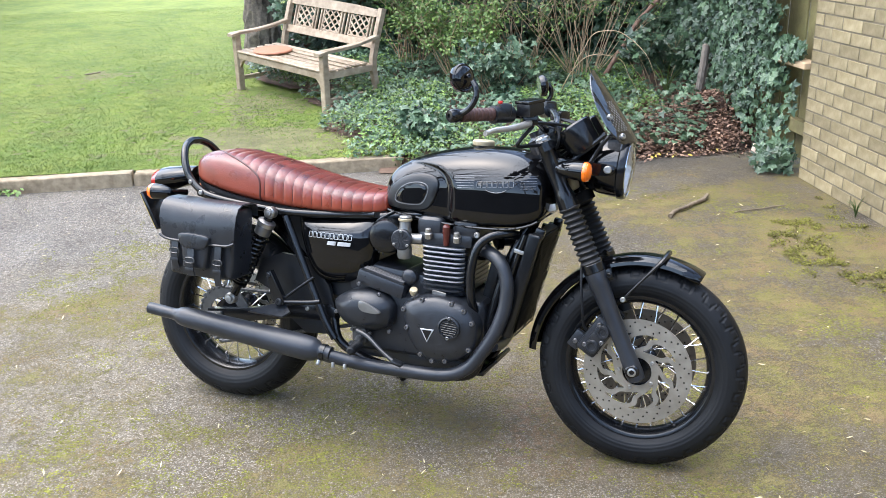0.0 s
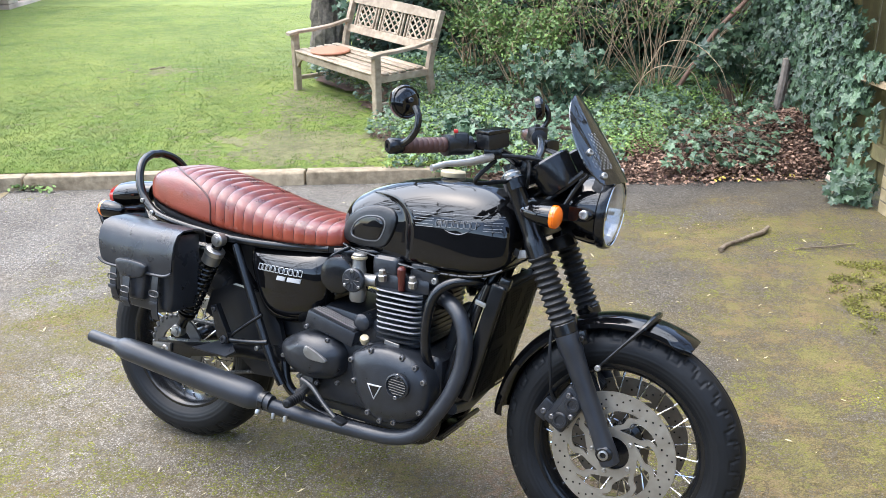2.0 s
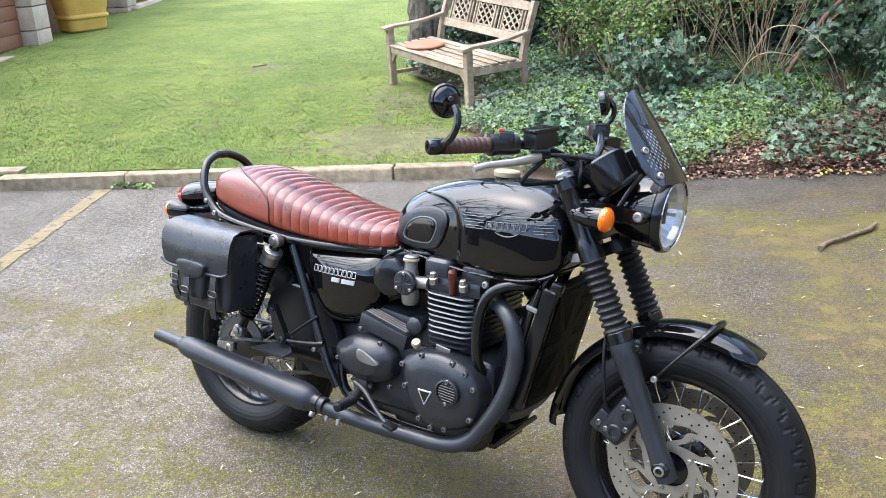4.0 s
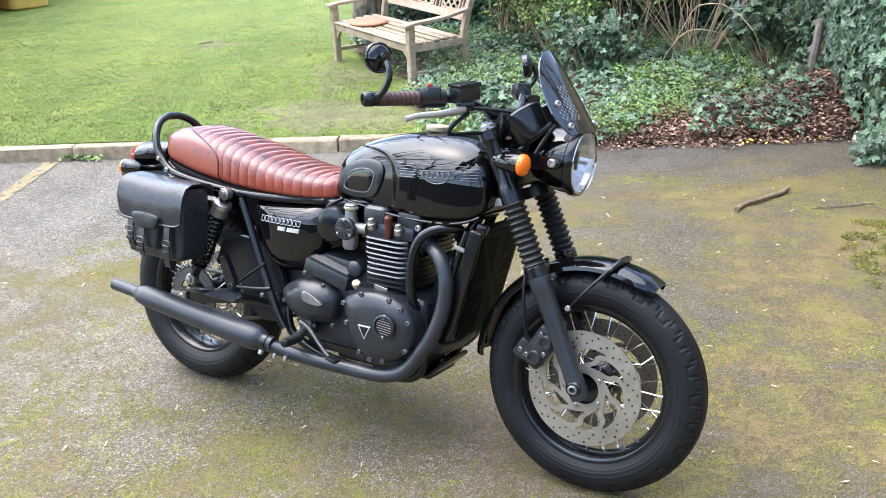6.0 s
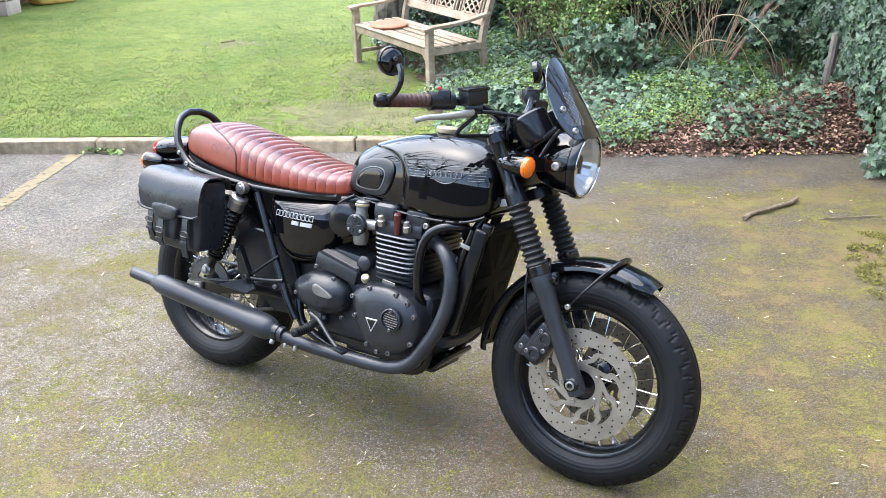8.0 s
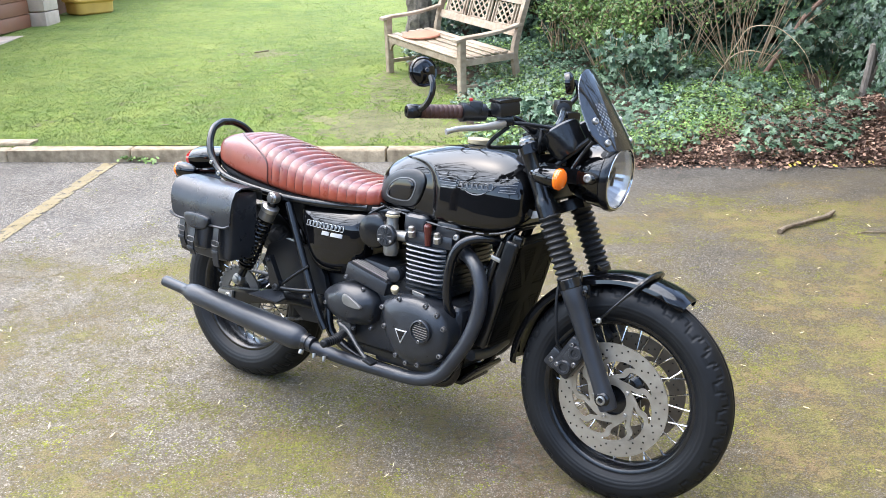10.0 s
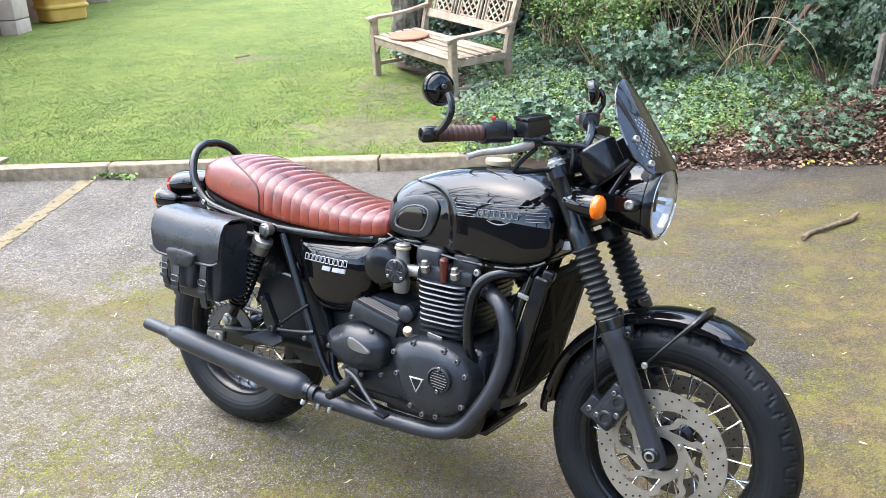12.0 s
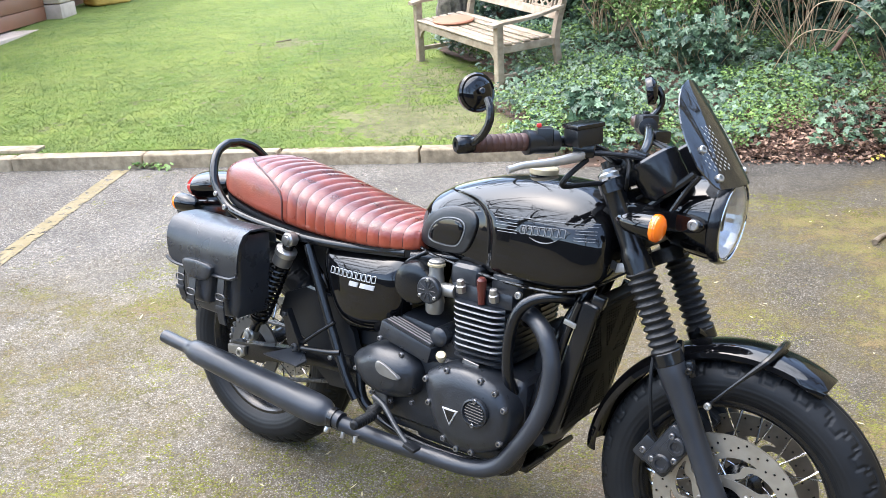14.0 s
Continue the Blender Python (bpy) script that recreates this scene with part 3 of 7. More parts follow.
def grit_bin(m):
    root = thing("grit_bin", m, "yellow plastic grit bin beside a garage", "bin")
    rings = []
    bm = bmesh.new()
    for z, a, b in ((0, 0.27, 0.20), (0.02, 0.29, 0.22), (0.16, 0.30, 0.23), (0.19, 0.335, 0.265), (0.21, 0.335, 0.265), (0.24, 0.31, 0.24), (0.5, 0.36, 0.28), (0.53, 0.36, 0.28)):
        rings.append([bm.verts.new((a * math.copysign(abs(math.cos(w)) ** 0.35, math.cos(w)), b * math.copysign(abs(math.sin(w)) ** 0.35, math.sin(w)), z)) for w in (2 * math.pi * k / 32 for k in range(32))])
    ring_faces(bm, rings)
    part("body", bm, bin_plastic, root)
    bm = bmesh.new()
    rings = []
    for z, a, b in ((0.53, 0.39, 0.31), (0.57, 0.39, 0.31), (0.64, 0.34, 0.24), (0.67, 0.2, 0.12)):
        rings.append([bm.verts.new((a * math.copysign(abs(math.cos(w)) ** 0.35, math.cos(w)), b * math.copysign(abs(math.sin(w)) ** 0.35, math.sin(w)), z)) for w in (2 * math.pi * k / 32 for k in range(32))])
    ring_faces(bm, rings)
    part("lid", bm, bin_plastic, root)
    return root


grit_bin(pose(-7.63, 12.0, lawn_z(-7.7, 12.0), 0, 0, 62) @ Matrix.Scale(0.98, 4))


# ---- behind the camera: an added unseen wall that darkens reflections, and bare trees ----
part_wall = part("wall_back", block(bmesh.new(), (30.0, 0.3, 2.5), pose(-2.0, -5.6, 1.25)), unseen_wall_grey)
tagged(part_wall, "plain dark grey wall added out of view to darken reflections", "wall", kind="structure")


def bare_tree(x, y, h, seed):
    rnd = random.Random(seed)
    root = thing("bare_tree", Matrix.Translation((x, y, 0)), "tall leafless tree with spreading branches", "tree", group="bare trees")
    part("trunk", tube(bmesh.new(), [(0, 0, -0.1), (0.05, 0, h * 0.25), (-0.05, 0.1, h * 0.5), (0.1, 0, h * 0.8)], [0.22, 0.18, 0.13, 0.03], 10, 4), bark, root)
    for k in range(13):
        a, z = k * 2.4 + rnd.random(), h * rnd.uniform(0.25, 0.7)
        s = Vector((0, 0.04, z))
        ln = h * rnd.uniform(0.22, 0.4)
        e = s + Vector((ln * math.cos(a), ln * math.sin(a), ln * rnd.uniform(0.5, 1.0)))
        bm = tube(bmesh.new(), [s, s.lerp(e, 0.5) + Vector((0, 0, -0.08 * ln)), e], [0.09, 0.06, 0.015], 7, 3)
        for j in range(16):
            p = s.lerp(e, rnd.uniform(0.25, 1.0))
            q = p + Vector((rnd.uniform(-1, 1), rnd.uniform(-1, 1), rnd.uniform(-0.1, 1.0))) * ln * 0.4
            tube(bm, [p, p.lerp(q, 0.5) + Vector((0, 0, -0.05)), q], [0.022, 0.014, 0.004], 4, 2)
        part("branch", bm, bark, root)
    return root


bare_tree(3.2, -7.2, 8.5, 3)
bare_tree(-1.6, -7.4, 14.0, 4)
bare_tree(7.0, -1.5, 9.0, 5)
bare_tree(4.3, 3.0, 13.0, 6)
bare_tree(7.5, 7.5, 9.5, 7)
bare_tree(-9.0, 1.6, 13.0, 10)
bare_tree(-8.2, -2.2, 12.0, 11)
bare_tree(0.6, 12.6, 8.5, 8)
bare_tree(3.4, 12.0, 9.0, 9)

# ---- bench ----
def bench(m):
    root = thing("garden_bench", m, "weathered teak garden bench with lattice back panels", "bench")
    L, D = 1.35, 0.52           # x along the seat, y towards the back

    def bar(name, size, at, rx=0, ry=0, rz=0, parent=root, bevel=0.006):
        return part(name, block(bmesh.new(), size, pose(*at, rx, ry, rz), bevel, 1), teak, parent)

    for sx in (-1, 1):
        x = sx * (L / 2 - 0.03)
        bar("front_leg", (0.06, 0.06, 0.72), (x, 0, 0.26), 0, 0, 0)
        bm = tube(bmesh.new(), [(x, D + 0.06, -0.1), (x, D + 0.02, 0.2), (x, D, 0.42), (x, D + 0.05, 0.68), (x, D + 0.13, 0.98)], 0.034, 4, 5)
        part("back_leg", bm, teak, root)
        bar("side_rail", (0.035, D - 0.04, 0.075), (x, D / 2, 0.375))
        bar("stretcher", (0.03, D, 0.045), (x, D / 2 + 0.01, 0.11))
        arm = bmesh.new()
        rings = []
        for q, w in zip(glide([(x, D + 0.06, 0.70), (x, D * 0.75, 0.655), (x, D * 0.4, 0.635), (x, 0.02, 0.628), (x, -0.07, 0.612)], 5), [0.028] * 6 + [0.032] * 5 + [0.036] * 5 + [0.042] * 4 + [0.034]):
            rings.append([arm.verts.new(q + Vector((dx * w, 0, dz))) for dx, dz in ((-1, -0.015), (1, -0.015), (1, 0.012), (0.8, 0.017), (-0.8, 0.017), (-1, 0.012))])
        ring_faces(arm, rings)
        part("armrest", arm, teak, root)
        brace = plate(bmesh.new(), [(0, 0), (0.09, 0), (0.05, -0.03), (0.015, -0.09), (0, -0.10)], 0.012, -0.012, 0.003, m=pose(x - sx * 0.03, 0, 0.34, 0, 0, 0 if sx < 0 else 180))
        part("bracket", brace, teak, root)
    bar("front_apron", (L - 0.1, 0.035, 0.075), (0, 0, 0.375))
    bar("back_apron", (L - 0.1, 0.03, 0.075), (0, D, 0.37))
    for k in range(6):
        bar("seat_slat", (L - (0.12 if k in (0,) else 0.02), 0.062, 0.02), (0, 0.0 + 0.083 * k, 0.428 - 0.006 * math.sin(k)), -1.5)
    # back: a leaning frame with three lattice panels between upright slats
    back = pose(0, D + 0.012, 0.50, -15)

    def stick(name, size, at, ry=0):
        return part(name, block(bmesh.new(), size, back @ pose(*at, 0, ry, 0), 0.004, 1), teak, root)

    stick("lower_rail", (L - 0.12, 0.035, 0.085), (0, 0, 0.11))
    top = plate(bmesh.new(), [(-0.63, 0.40), (-0.58, 0.395), (0.58, 0.395), (0.63, 0.40), (0.63, 0.445), (0.56, 0.475), (0.3, 0.492), (0, 0.498), (-0.3, 0.492), (-0.56, 0.475), (-0.63, 0.445)], 0.022, -0.022, 0.006, m=back)
    part("top_rail", top, teak, root)
    for c in (-0.385, 0.0, 0.385):
        for e in (-0.165, -0.125, 0.125, 0.165):
            stick("upright", (0.018, 0.02, 0.25), (c + e, 0, 0.275))
        panel = part("lattice", block(bmesh.new(), (0.235, 0.012, 0.018), back @ pose(c, 0, 0.163), 0.002, 1), teak, root)
        for s in (-1, 1):
            for k in range(-2, 3):
                x = k * 0.085
                zz = 0.275
                half = 0.1175
                # clip each diagonal strip to the panel
                lo, hi = max(-0.115, (-half - x)), min(0.115, (half - x))
                if hi - lo < 0.05:
                    continue
                mid = (lo + hi) / 2
                ln = (hi - lo) * 1.41
                part("lath", block(bmesh.new(), (0.018, 0.009, ln), back @ pose(c + s * (x + mid), 0.004 * s, zz + mid, 0, 45 * s, 0), 0.002, 1), teak, panel)
    return root


BENCH = Matrix.Translation((-1.445, 7.875, 0.205)) @ pose(0, 0, 0, 0, 0, -45) @ pose(0, 0, 0, 2, 3.2, 0) @ Matrix.Diagonal((1, 1, 0.785, 1))
bench(BENCH)
cushion = bmesh.new()
lathe(cushion, [(0.02, 0.0), (0.16, 0.0), (0.172, 0.01), (0.175, 0.02), (0.165, 0.032), (0.1, 0.04), (0.01, 0.042)], BENCH @ pose(-0.33, 0.17, 0.437), 40)
tagged(part("seat_cushion", cushion, terracotta), "round faded terracotta cushion lying on the bench", "cushion")


# ---- foliage ----
def scatter(name, template, faces, pts, normals, sizes, mat, seed, tilt=0.5, label="", category="foliage"):
    """Many small leaves as one object: each turned at random round its surface's normal."""
    rng = np.random.default_rng(seed)
    n = len(pts)
    N = np.array(normals, float) + rng.normal(0, tilt, (n, 3))
    N /= np.linalg.norm(N, axis=1)[:, None]
    T = rng.normal(0, 1, (n, 3))
    T -= N * (T * N).sum(1)[:, None]
    T /= np.linalg.norm(T, axis=1)[:, None]
    B = np.cross(N, T)
    tpl = np.array(template, float)
    S = np.array(sizes)[:, None, None]
    V = np.array(pts)[:, None, :] + S * (tpl[None, :, 0:1] * T[:, None, :] + tpl[None, :, 1:2] * B[:, None, :] + tpl[None, :, 2:3] * N[:, None, :])
    V = V.reshape(-1, 3)
    k = len(tpl)
    F = [tuple(i * k + a for a in f) for i in range(n) for f in faces]
    ob = soup(name, V.tolist(), F, mat)
    return tagged(ob, label, category, kind="stuff")


IVY = [(0, 0, 0)] + [(r * math.cos(radians(a)), r * math.sin(radians(a)), z) for r, a, z in (
    (0.30, -90, -0.02), (0.62, -52, -0.10), (0.42, -20, 0.0), (0.74, 10, -0.10), (0.44, 42, 0.0), (1.0, 90, -0.16), (0.44, 138, 0.0), (0.74, 170, -0.10), (0.42, 200, 0.0), (0.62, 232, -0.10))]
IVY_F = [(0, i, i + 1) for i in range(1, 10)] + [(0, 10, 1)]
OVAL = [(0, 0, 0), (0.28, 0.35, 0.05), (0.30, 0.7, 0.03), (0, 1.1, -0.06), (-0.30, 0.7, 0.03), (-0.28, 0.35, 0.05), (0, 0.6, -0.02)]
OVAL_F = [(0, 1, 6), (1, 2, 6), (2, 3, 6), (3, 4, 6), (4, 5, 6), (5, 0, 6)]


def bed_points(count, x0, x1, y0, y1, lift, test=None, seed=1):
    r = np.random.default_rng(seed)
    out = []
    while len(out) < count:
        x, y = r.uniform(x0, x1), r.uniform(y0, y1)
        if x > bed_edge(y) - 0.05 and past_kerb(x, y) > (0.03 if x < -0.35 else -0.10) and (test is None or test(x, y)):
            out.append((x, y, bed_z(x, y) * min(1.0, max(0.02, (past_kerb(x, y) + 0.16) / 0.45)) + 0.012 + r.uniform(*lift)))
    return out


def clumpy(x, y, s=1.2, o=0.0):
    return noise.noise(Vector((x * s, y * s, 7.0 + o)))


def ivy_zone(x, y):
    """Ivy carpet, thin where litter lies bare by the wall and under the shrubs."""
    if x > 1.15 and y < 7.35:
        return clumpy(x, y, 2.6, 3) > ((0.0 if y > 6.25 else 0.22) if x > 1.5 else -0.15)
    return clumpy(x, y, 1.4) > -0.45


pts = bed_points(10500, -2.6, 2.4, 5.95, 9.6, (0.03, 0.15), ivy_zone, 11)
scatter("ivy_carpet", IVY, IVY_F, pts, [(0, -0.35, 1)] * len(pts), np.random.default_rng(2).uniform(0.018, 0.048, len(pts)), ivy_green, 3, 0.38, "carpet of dark green ivy leaves over the bed", "ivy")
pts = bed_points(21000, -1.6, 1.7, 6.0, 9.0, (0.04, 0.16), lambda x, y: clumpy(x, y, 1.3, 9) > -0.05 and (x < 1.2 or y > 7.0), 12)
scatter("ground_cover", OVAL, OVAL_F, pts, [(0, -0.3, 1)] * len(pts), np.random.default_rng(4).uniform(0.012, 0.029, len(pts)), fresh_green, 5, 0.5, "low bright green ground cover among the ivy", "ground cover")
pts = bed_points(11500, 0.7, 2.38, 5.9, 7.7, (0.012, 0.06), None, 13) + bed_points(2200, -1.4, 1.5, 6.1, 9.0, (0.012, 0.03), None, 14) + bed_points(6500, 1.35, 2.42, 6.0, 7.6, (0.012, 0.05), None, 16)
re = np.random.default_rng(15)
pts += [(x, kerb_y(x) - 0.10 - abs(re.normal(0, 0.07)), 0.008 + 0.01 * re.random()) for x in re.uniform(-0.1, 2.35, 420)]
pts += [(x, kerb_y(x) + d, 0.02 + 0.16 * max(0.0, d + 0.1) + 0.015 * re.random()) for x, d in zip(re.uniform(0.0, 2.35, 2600), re.uniform(-0.16, 0.32, 2600))]
scatter("leaf_litter", OVAL, OVAL_F, pts, [(0, 0, 1)] * len(pts), np.random.default_rng(6).uniform(0.012, 0.036, len(pts)), dead_leaf, 7, 0.4, "brown dry leaf litter on the soil", "leaf litter")


def climbing_ivy():
    """Ivy hanging over the side fence and over the hedge behind the bed."""
    r = np.random.default_rng(21)
    pts, nor = [], []
    while len(pts) < 12500:                     # on the side fence
        s, z = 0.12 + 3.5 * r.random() ** 1.2, r.uniform(0.0, 1.9)
        lump = 0.02 + 0.12 * (0.5 + clumpy(s * 1.6, z * 1.6, 1.0, 5)) + 0.22 * max(0.0, z - 0.75)
        if z < 0.47 + 0.16 * clumpy(s, z, 2.2, 6) and s > 0.05 and r.random() < (0.70 if z > 0.2 else 0.9):
            continue
        gap = 0.12 + 0.17 * min(1.0, z)
        if s < gap + 0.22 and clumpy(s, z, 6.0, 2) < 1.4 * (gap + 0.12 - s):
            continue
        lump *= min(1.0, 0.15 + z / 0.5)
        p = WALL @ Vector((-s, -lump * min(1, 0.4 + s), z))
        pts.append((p.x + r.normal(0, 0.03), p.y + r.normal(0, 0.03), p.z + 0.05))
        nor.append((-1.0, -0.45, 0.35))
    for k in range(130):                       # a low clump at the wall's foot
        a, d = r.uniform(0, 6.28), 0.13 * r.random() ** 0.5
        pts.append((2.20 + d * math.cos(a), 5.88 + d * math.sin(a), r.uniform(0.02, 0.24) * (1.2 - 4 * d)))
        nor.append((-0.6, -0.8, 0.5))
    side = (pts, nor)
    pts, nor = [], []
    while len(pts) < 14500:                     # the overgrown back hedge
        x, z = r.uniform(-1.75, 2.7), r.uniform(0.1, 3.3)
        y = 9.75 - 0.35 * z - 0.55 * (0.5 + clumpy(x, z, 1.3, 1)) - 0.12 * x
        pts.append((x, y + r.normal(0, 0.07), z + 0.15))
        nor.append((0, -1.0, 0.45))
    return side, (pts, nor)


side, back = climbing_ivy()
scatter("climbing_ivy", IVY, IVY_F, side[0], side[1], np.random.default_rng(8).uniform(0.028, 0.060, len(side[0])), dark_ivy, 9, 0.35, "thick dark ivy hanging over the fence", "ivy")
scatter("ivy_hedge", IVY, IVY_F, back[0], back[1], np.random.default_rng(9).uniform(0.03, 0.07, len(back[0])), dark_ivy, 10, 0.45, "overgrown hedge of dark ivy behind the bed", "hedge")
# dark backing sheet: the hedge's inner shade is put in as soil colour
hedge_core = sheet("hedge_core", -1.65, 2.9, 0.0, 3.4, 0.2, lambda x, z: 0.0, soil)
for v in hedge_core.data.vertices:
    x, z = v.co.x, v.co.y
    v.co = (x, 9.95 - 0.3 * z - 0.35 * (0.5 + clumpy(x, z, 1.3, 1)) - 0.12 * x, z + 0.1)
tagged(hedge_core, "dark soil-coloured sheet standing in for the hedge's shaded depth", "hedge", kind="stuff")


def shrub(name, at, count, height, spread, leaf, leaf_mat, leaf_size, leaves, seed, label, lean=(0, 0), upright=0.25, r0=0.007):
    rnd = random.Random(seed)
    root = thing(name, Matrix.Translation(at), label, "shrub", group=name.replace("_", " ") + "s in the bed")
    pts, nor = [], []
    for k in range(count):
        a = rnd.uniform(0, 2 * math.pi)
        out = spread * rnd.uniform(0.2, 1.0)
        h = height * rnd.uniform(0.55, 1.0)
        b = Vector((0.12 * math.cos(a), 0.12 * math.sin(a), 0))
        tip = Vector((out * math.cos(a) + lean[0] * h, out * math.sin(a) + lean[1] * h, h))
        mid = b.lerp(tip, 0.5) + Vector((rnd.uniform(-0.25, 0.25) * h, rnd.uniform(-0.25, 0.25) * h, upright * h * 0.4))
        bm = tube(bmesh.new(), [b, b.lerp(mid, 0.6), mid, tip], [r0, r0 * 0.8, r0 * 0.55, 0.0015], 6, 4)
        for j in range(5):
            s = mid.lerp(tip, rnd.uniform(-0.3, 0.8))
            w = min(0.22, 0.4 * h)
            e = s + Vector((rnd.uniform(-w, w), rnd.uniform(-w, w), rnd.uniform(-0.1 * w, 1.1 * w)))
            tube(bm, [s, s.lerp(e, 0.5) + Vector((0, 0, 0.03)), e], [r0 * 0.4, r0 * 0.3, 0.001], 5, 3)
            for q in range(leaves):
                p = s.lerp(e, rnd.random())
                pts.append((p.x + rnd.gauss(0, 0.03), p.y + rnd.gauss(0, 0.03), p.z + rnd.gauss(0, 0.03)))
                nor.append((rnd.gauss(0, 0.4), -0.5, 0.8))
        part("stem", bm, twig_bark, root)
    if pts:
        ob = scatter("leaves", leaf[0], leaf[1], pts, nor, [leaf_size * rnd.uniform(0.6, 1.2) for _ in pts], leaf_mat, seed, 0.6)
        for key in ("label", "category"):
            if key in ob:
                del ob[key]
        ob.parent = root
    return root


TW = (OVAL, OVAL_F)
shrub("bare_shrub", (1.25, 8.35, 0.28), 34, 1.35, 1.0, TW, fresh_green, 0.028, 7, 31, "bare brown shrub of many upright woody stems", upright=0.3, r0=0.0042)
shrub("bare_shrub", (0.75, 8.75, 0.3), 24, 1.25, 0.9, TW, fresh_green, 0.03, 8, 32, "bare brown shrub of many upright woody stems", upright=0.2, r0=0.0042)
shrub("leafy_shrub", (0.15, 8.3, 0.28), 22, 0.75, 0.6, TW, fresh_green, 0.036, 22, 33, "loose green shrub with thin arching stems")
shrub("leafy_shrub", (-0.35, 8.9, 0.3), 22, 0.85, 0.65, TW, fresh_green, 0.036, 20, 34, "loose green shrub with thin arching stems")
shrub("ivy_mound", (0.45, 7.75, 0.22), 16, 0.42, 0.45, (IVY, IVY_F), ivy_green, 0.055, 9, 35, "low mound of ivy with large leaves", r0=0.005)
shrub("ivy_mound", (1.9, 7.9, 0.22), 14, 0.6, 0.45, (IVY, IVY_F), dark_ivy, 0.06, 9, 36, "low mound of ivy with large leaves", r0=0.005)
shrub("ivy_mound", (-0.1, 6.55, 0.1), 12, 0.22, 0.4, (IVY, IVY_F), ivy_green, 0.055, 7, 37, "low mound of ivy with large leaves", r0=0.004)


def stump_post(m, h, r, label):
    bm = bmesh.new()
    lathe(bm, [(r * 1.1, -0.15), (r, 0.0), (r * 0.95, h * 0.6), (r * 0.9, h), (r * 0.3, h + 0.01)], m, 9)
    for v in bm.verts:
        v.co += 0.012 * Vector((noise.noise(v.co * 9), noise.noise(v.co * 9 + Vector((5, 0, 0))), noise.noise(v.co * 5)))
    return tagged(part("stump_post", bm, grey_post), label, "post", group="stakes in the soil")


stump_post(pose(2.04, 7.22, 0.30, 0, 4, 0), 0.38, 0.035, "weathered grey wooden stake in the soil")
stump_post(pose(2.11, 7.36, 0.30, 3, 2, 0), 0.30, 0.04, "weathered grey wooden stake in the soil")

bm = worn_block((0.11, 0.07, 0.06), 0.012, 61, 0.008)
bmesh.ops.transform(bm, matrix=pose(2.15, 5.98, 0.13, 20, 12, 35), verts=bm.verts[:])
tagged(part("loose_stone", bm, pale_stone), "pale broken stone lying at the wall foot", "stone")

# arching pale twigs, a leaning branch and a spiky plant at the foot of the hedge
for name, label, pts, r0 in (
        ("arching_twig", "thin pale arching twig over the ivy", [(0.95, 7.62, 0.22), (1.05, 7.5, 0.45), (1.16, 7.40, 0.576), (1.30, 7.35, 0.60), (1.45, 7.38, 0.53), (1.58, 7.40, 0.28)], 0.0045),
        ("arching_twig", "thin pale arching twig over the ivy", [(1.05, 7.7, 0.25), (1.12, 7.6, 0.55), (1.22, 7.5, 0.74), (1.42, 7.42, 0.76), (1.60, 7.36, 0.62), (1.72, 7.34, 0.42)], 0.0038),
        ("fallen_branch", "thick reddish branch leaning in the hedge", [(1.42, 8.12, 0.30), (1.64, 8.02, 0.73), (1.86, 8.0, 1.0), (2.12, 8.02, 1.38), (2.2, 8.1, 1.7)], 0.022)):
    bm = tube(bmesh.new(), pts, [r0, r0, r0 * 0.9, r0 * 0.7, r0 * 0.5], 8, 6)
    for v in bm.verts:
        v.co += 0.02 * noise.noise_vector(v.co * 6)
    tagged(part(name, bm, twig_bark if r0 < 0.01 else fence_red), label, "branch")
spiky = thing("spiky_plant", Matrix.Translation((1.83, 7.48, 0.22)), "small spiky plant with narrow pale blades", "plant")
rs = random.Random(8)
for k in range(14):
    a, h = 2.4 * k, rs.uniform(0.22, 0.36)
    o = rs.uniform(0.08, 0.17)
    blade = tube(bmesh.new(), [(0, 0, 0), (0.35 * o * math.cos(a), 0.35 * o * math.sin(a), 0.6 * h), (o * math.cos(a), o * math.sin(a), h)], [0.004, 0.0045, 0.001], 4, 4, flat=0.25)
    part("blade", blade, fresh_green, spiky)
ry = np.random.default_rng(33)
yp = [(x, kerb_y(x) - 0.08 - abs(ry.normal(0, 0.06)), 0.022) for x in ry.uniform(1.3, 2.15, 34)]
scatter("yellow_leaves", OVAL, OVAL_F, yp, [(0, 0, 1)] * len(yp), ry.uniform(0.018, 0.036, len(yp)), yellow_leaf, 34, 0.35, "yellow fallen leaves at the edge of the bed", "leaves")

# tree behind the bench
bm = bmesh.new()
tube(bm, [(-1.97, 9.75, 0.1), (-1.96, 9.75, 0.35), (-1.95, 9.76, 0.9), (-1.95, 9.8, 1.8), (-2.0, 9.8, 3.2), (-2.1, 9.9, 5.0)], [0.24, 0.19, 0.17, 0.16, 0.13, 0.08], 64, 24)
for v in bm.verts:
    v.co += (0.018 - 0.045 * abs(noise.noise(Vector((v.co.x * 15, v.co.y * 15, v.co.z * 4))))) * Vector((v.co.x + 1.96, v.co.y - 9.76, 0)).normalized()
    v.co += 0.012 * Vector((noise.noise(v.co * 9), noise.noise(v.co * 6 + Vector((9, 0, 0))), 0))
tree = thing("tree", None, "old tree with rough grey-brown bark beside the bench", "tree")
part("trunk", bm, bark, tree)
rnd = random.Random(77)
crown_pts = []
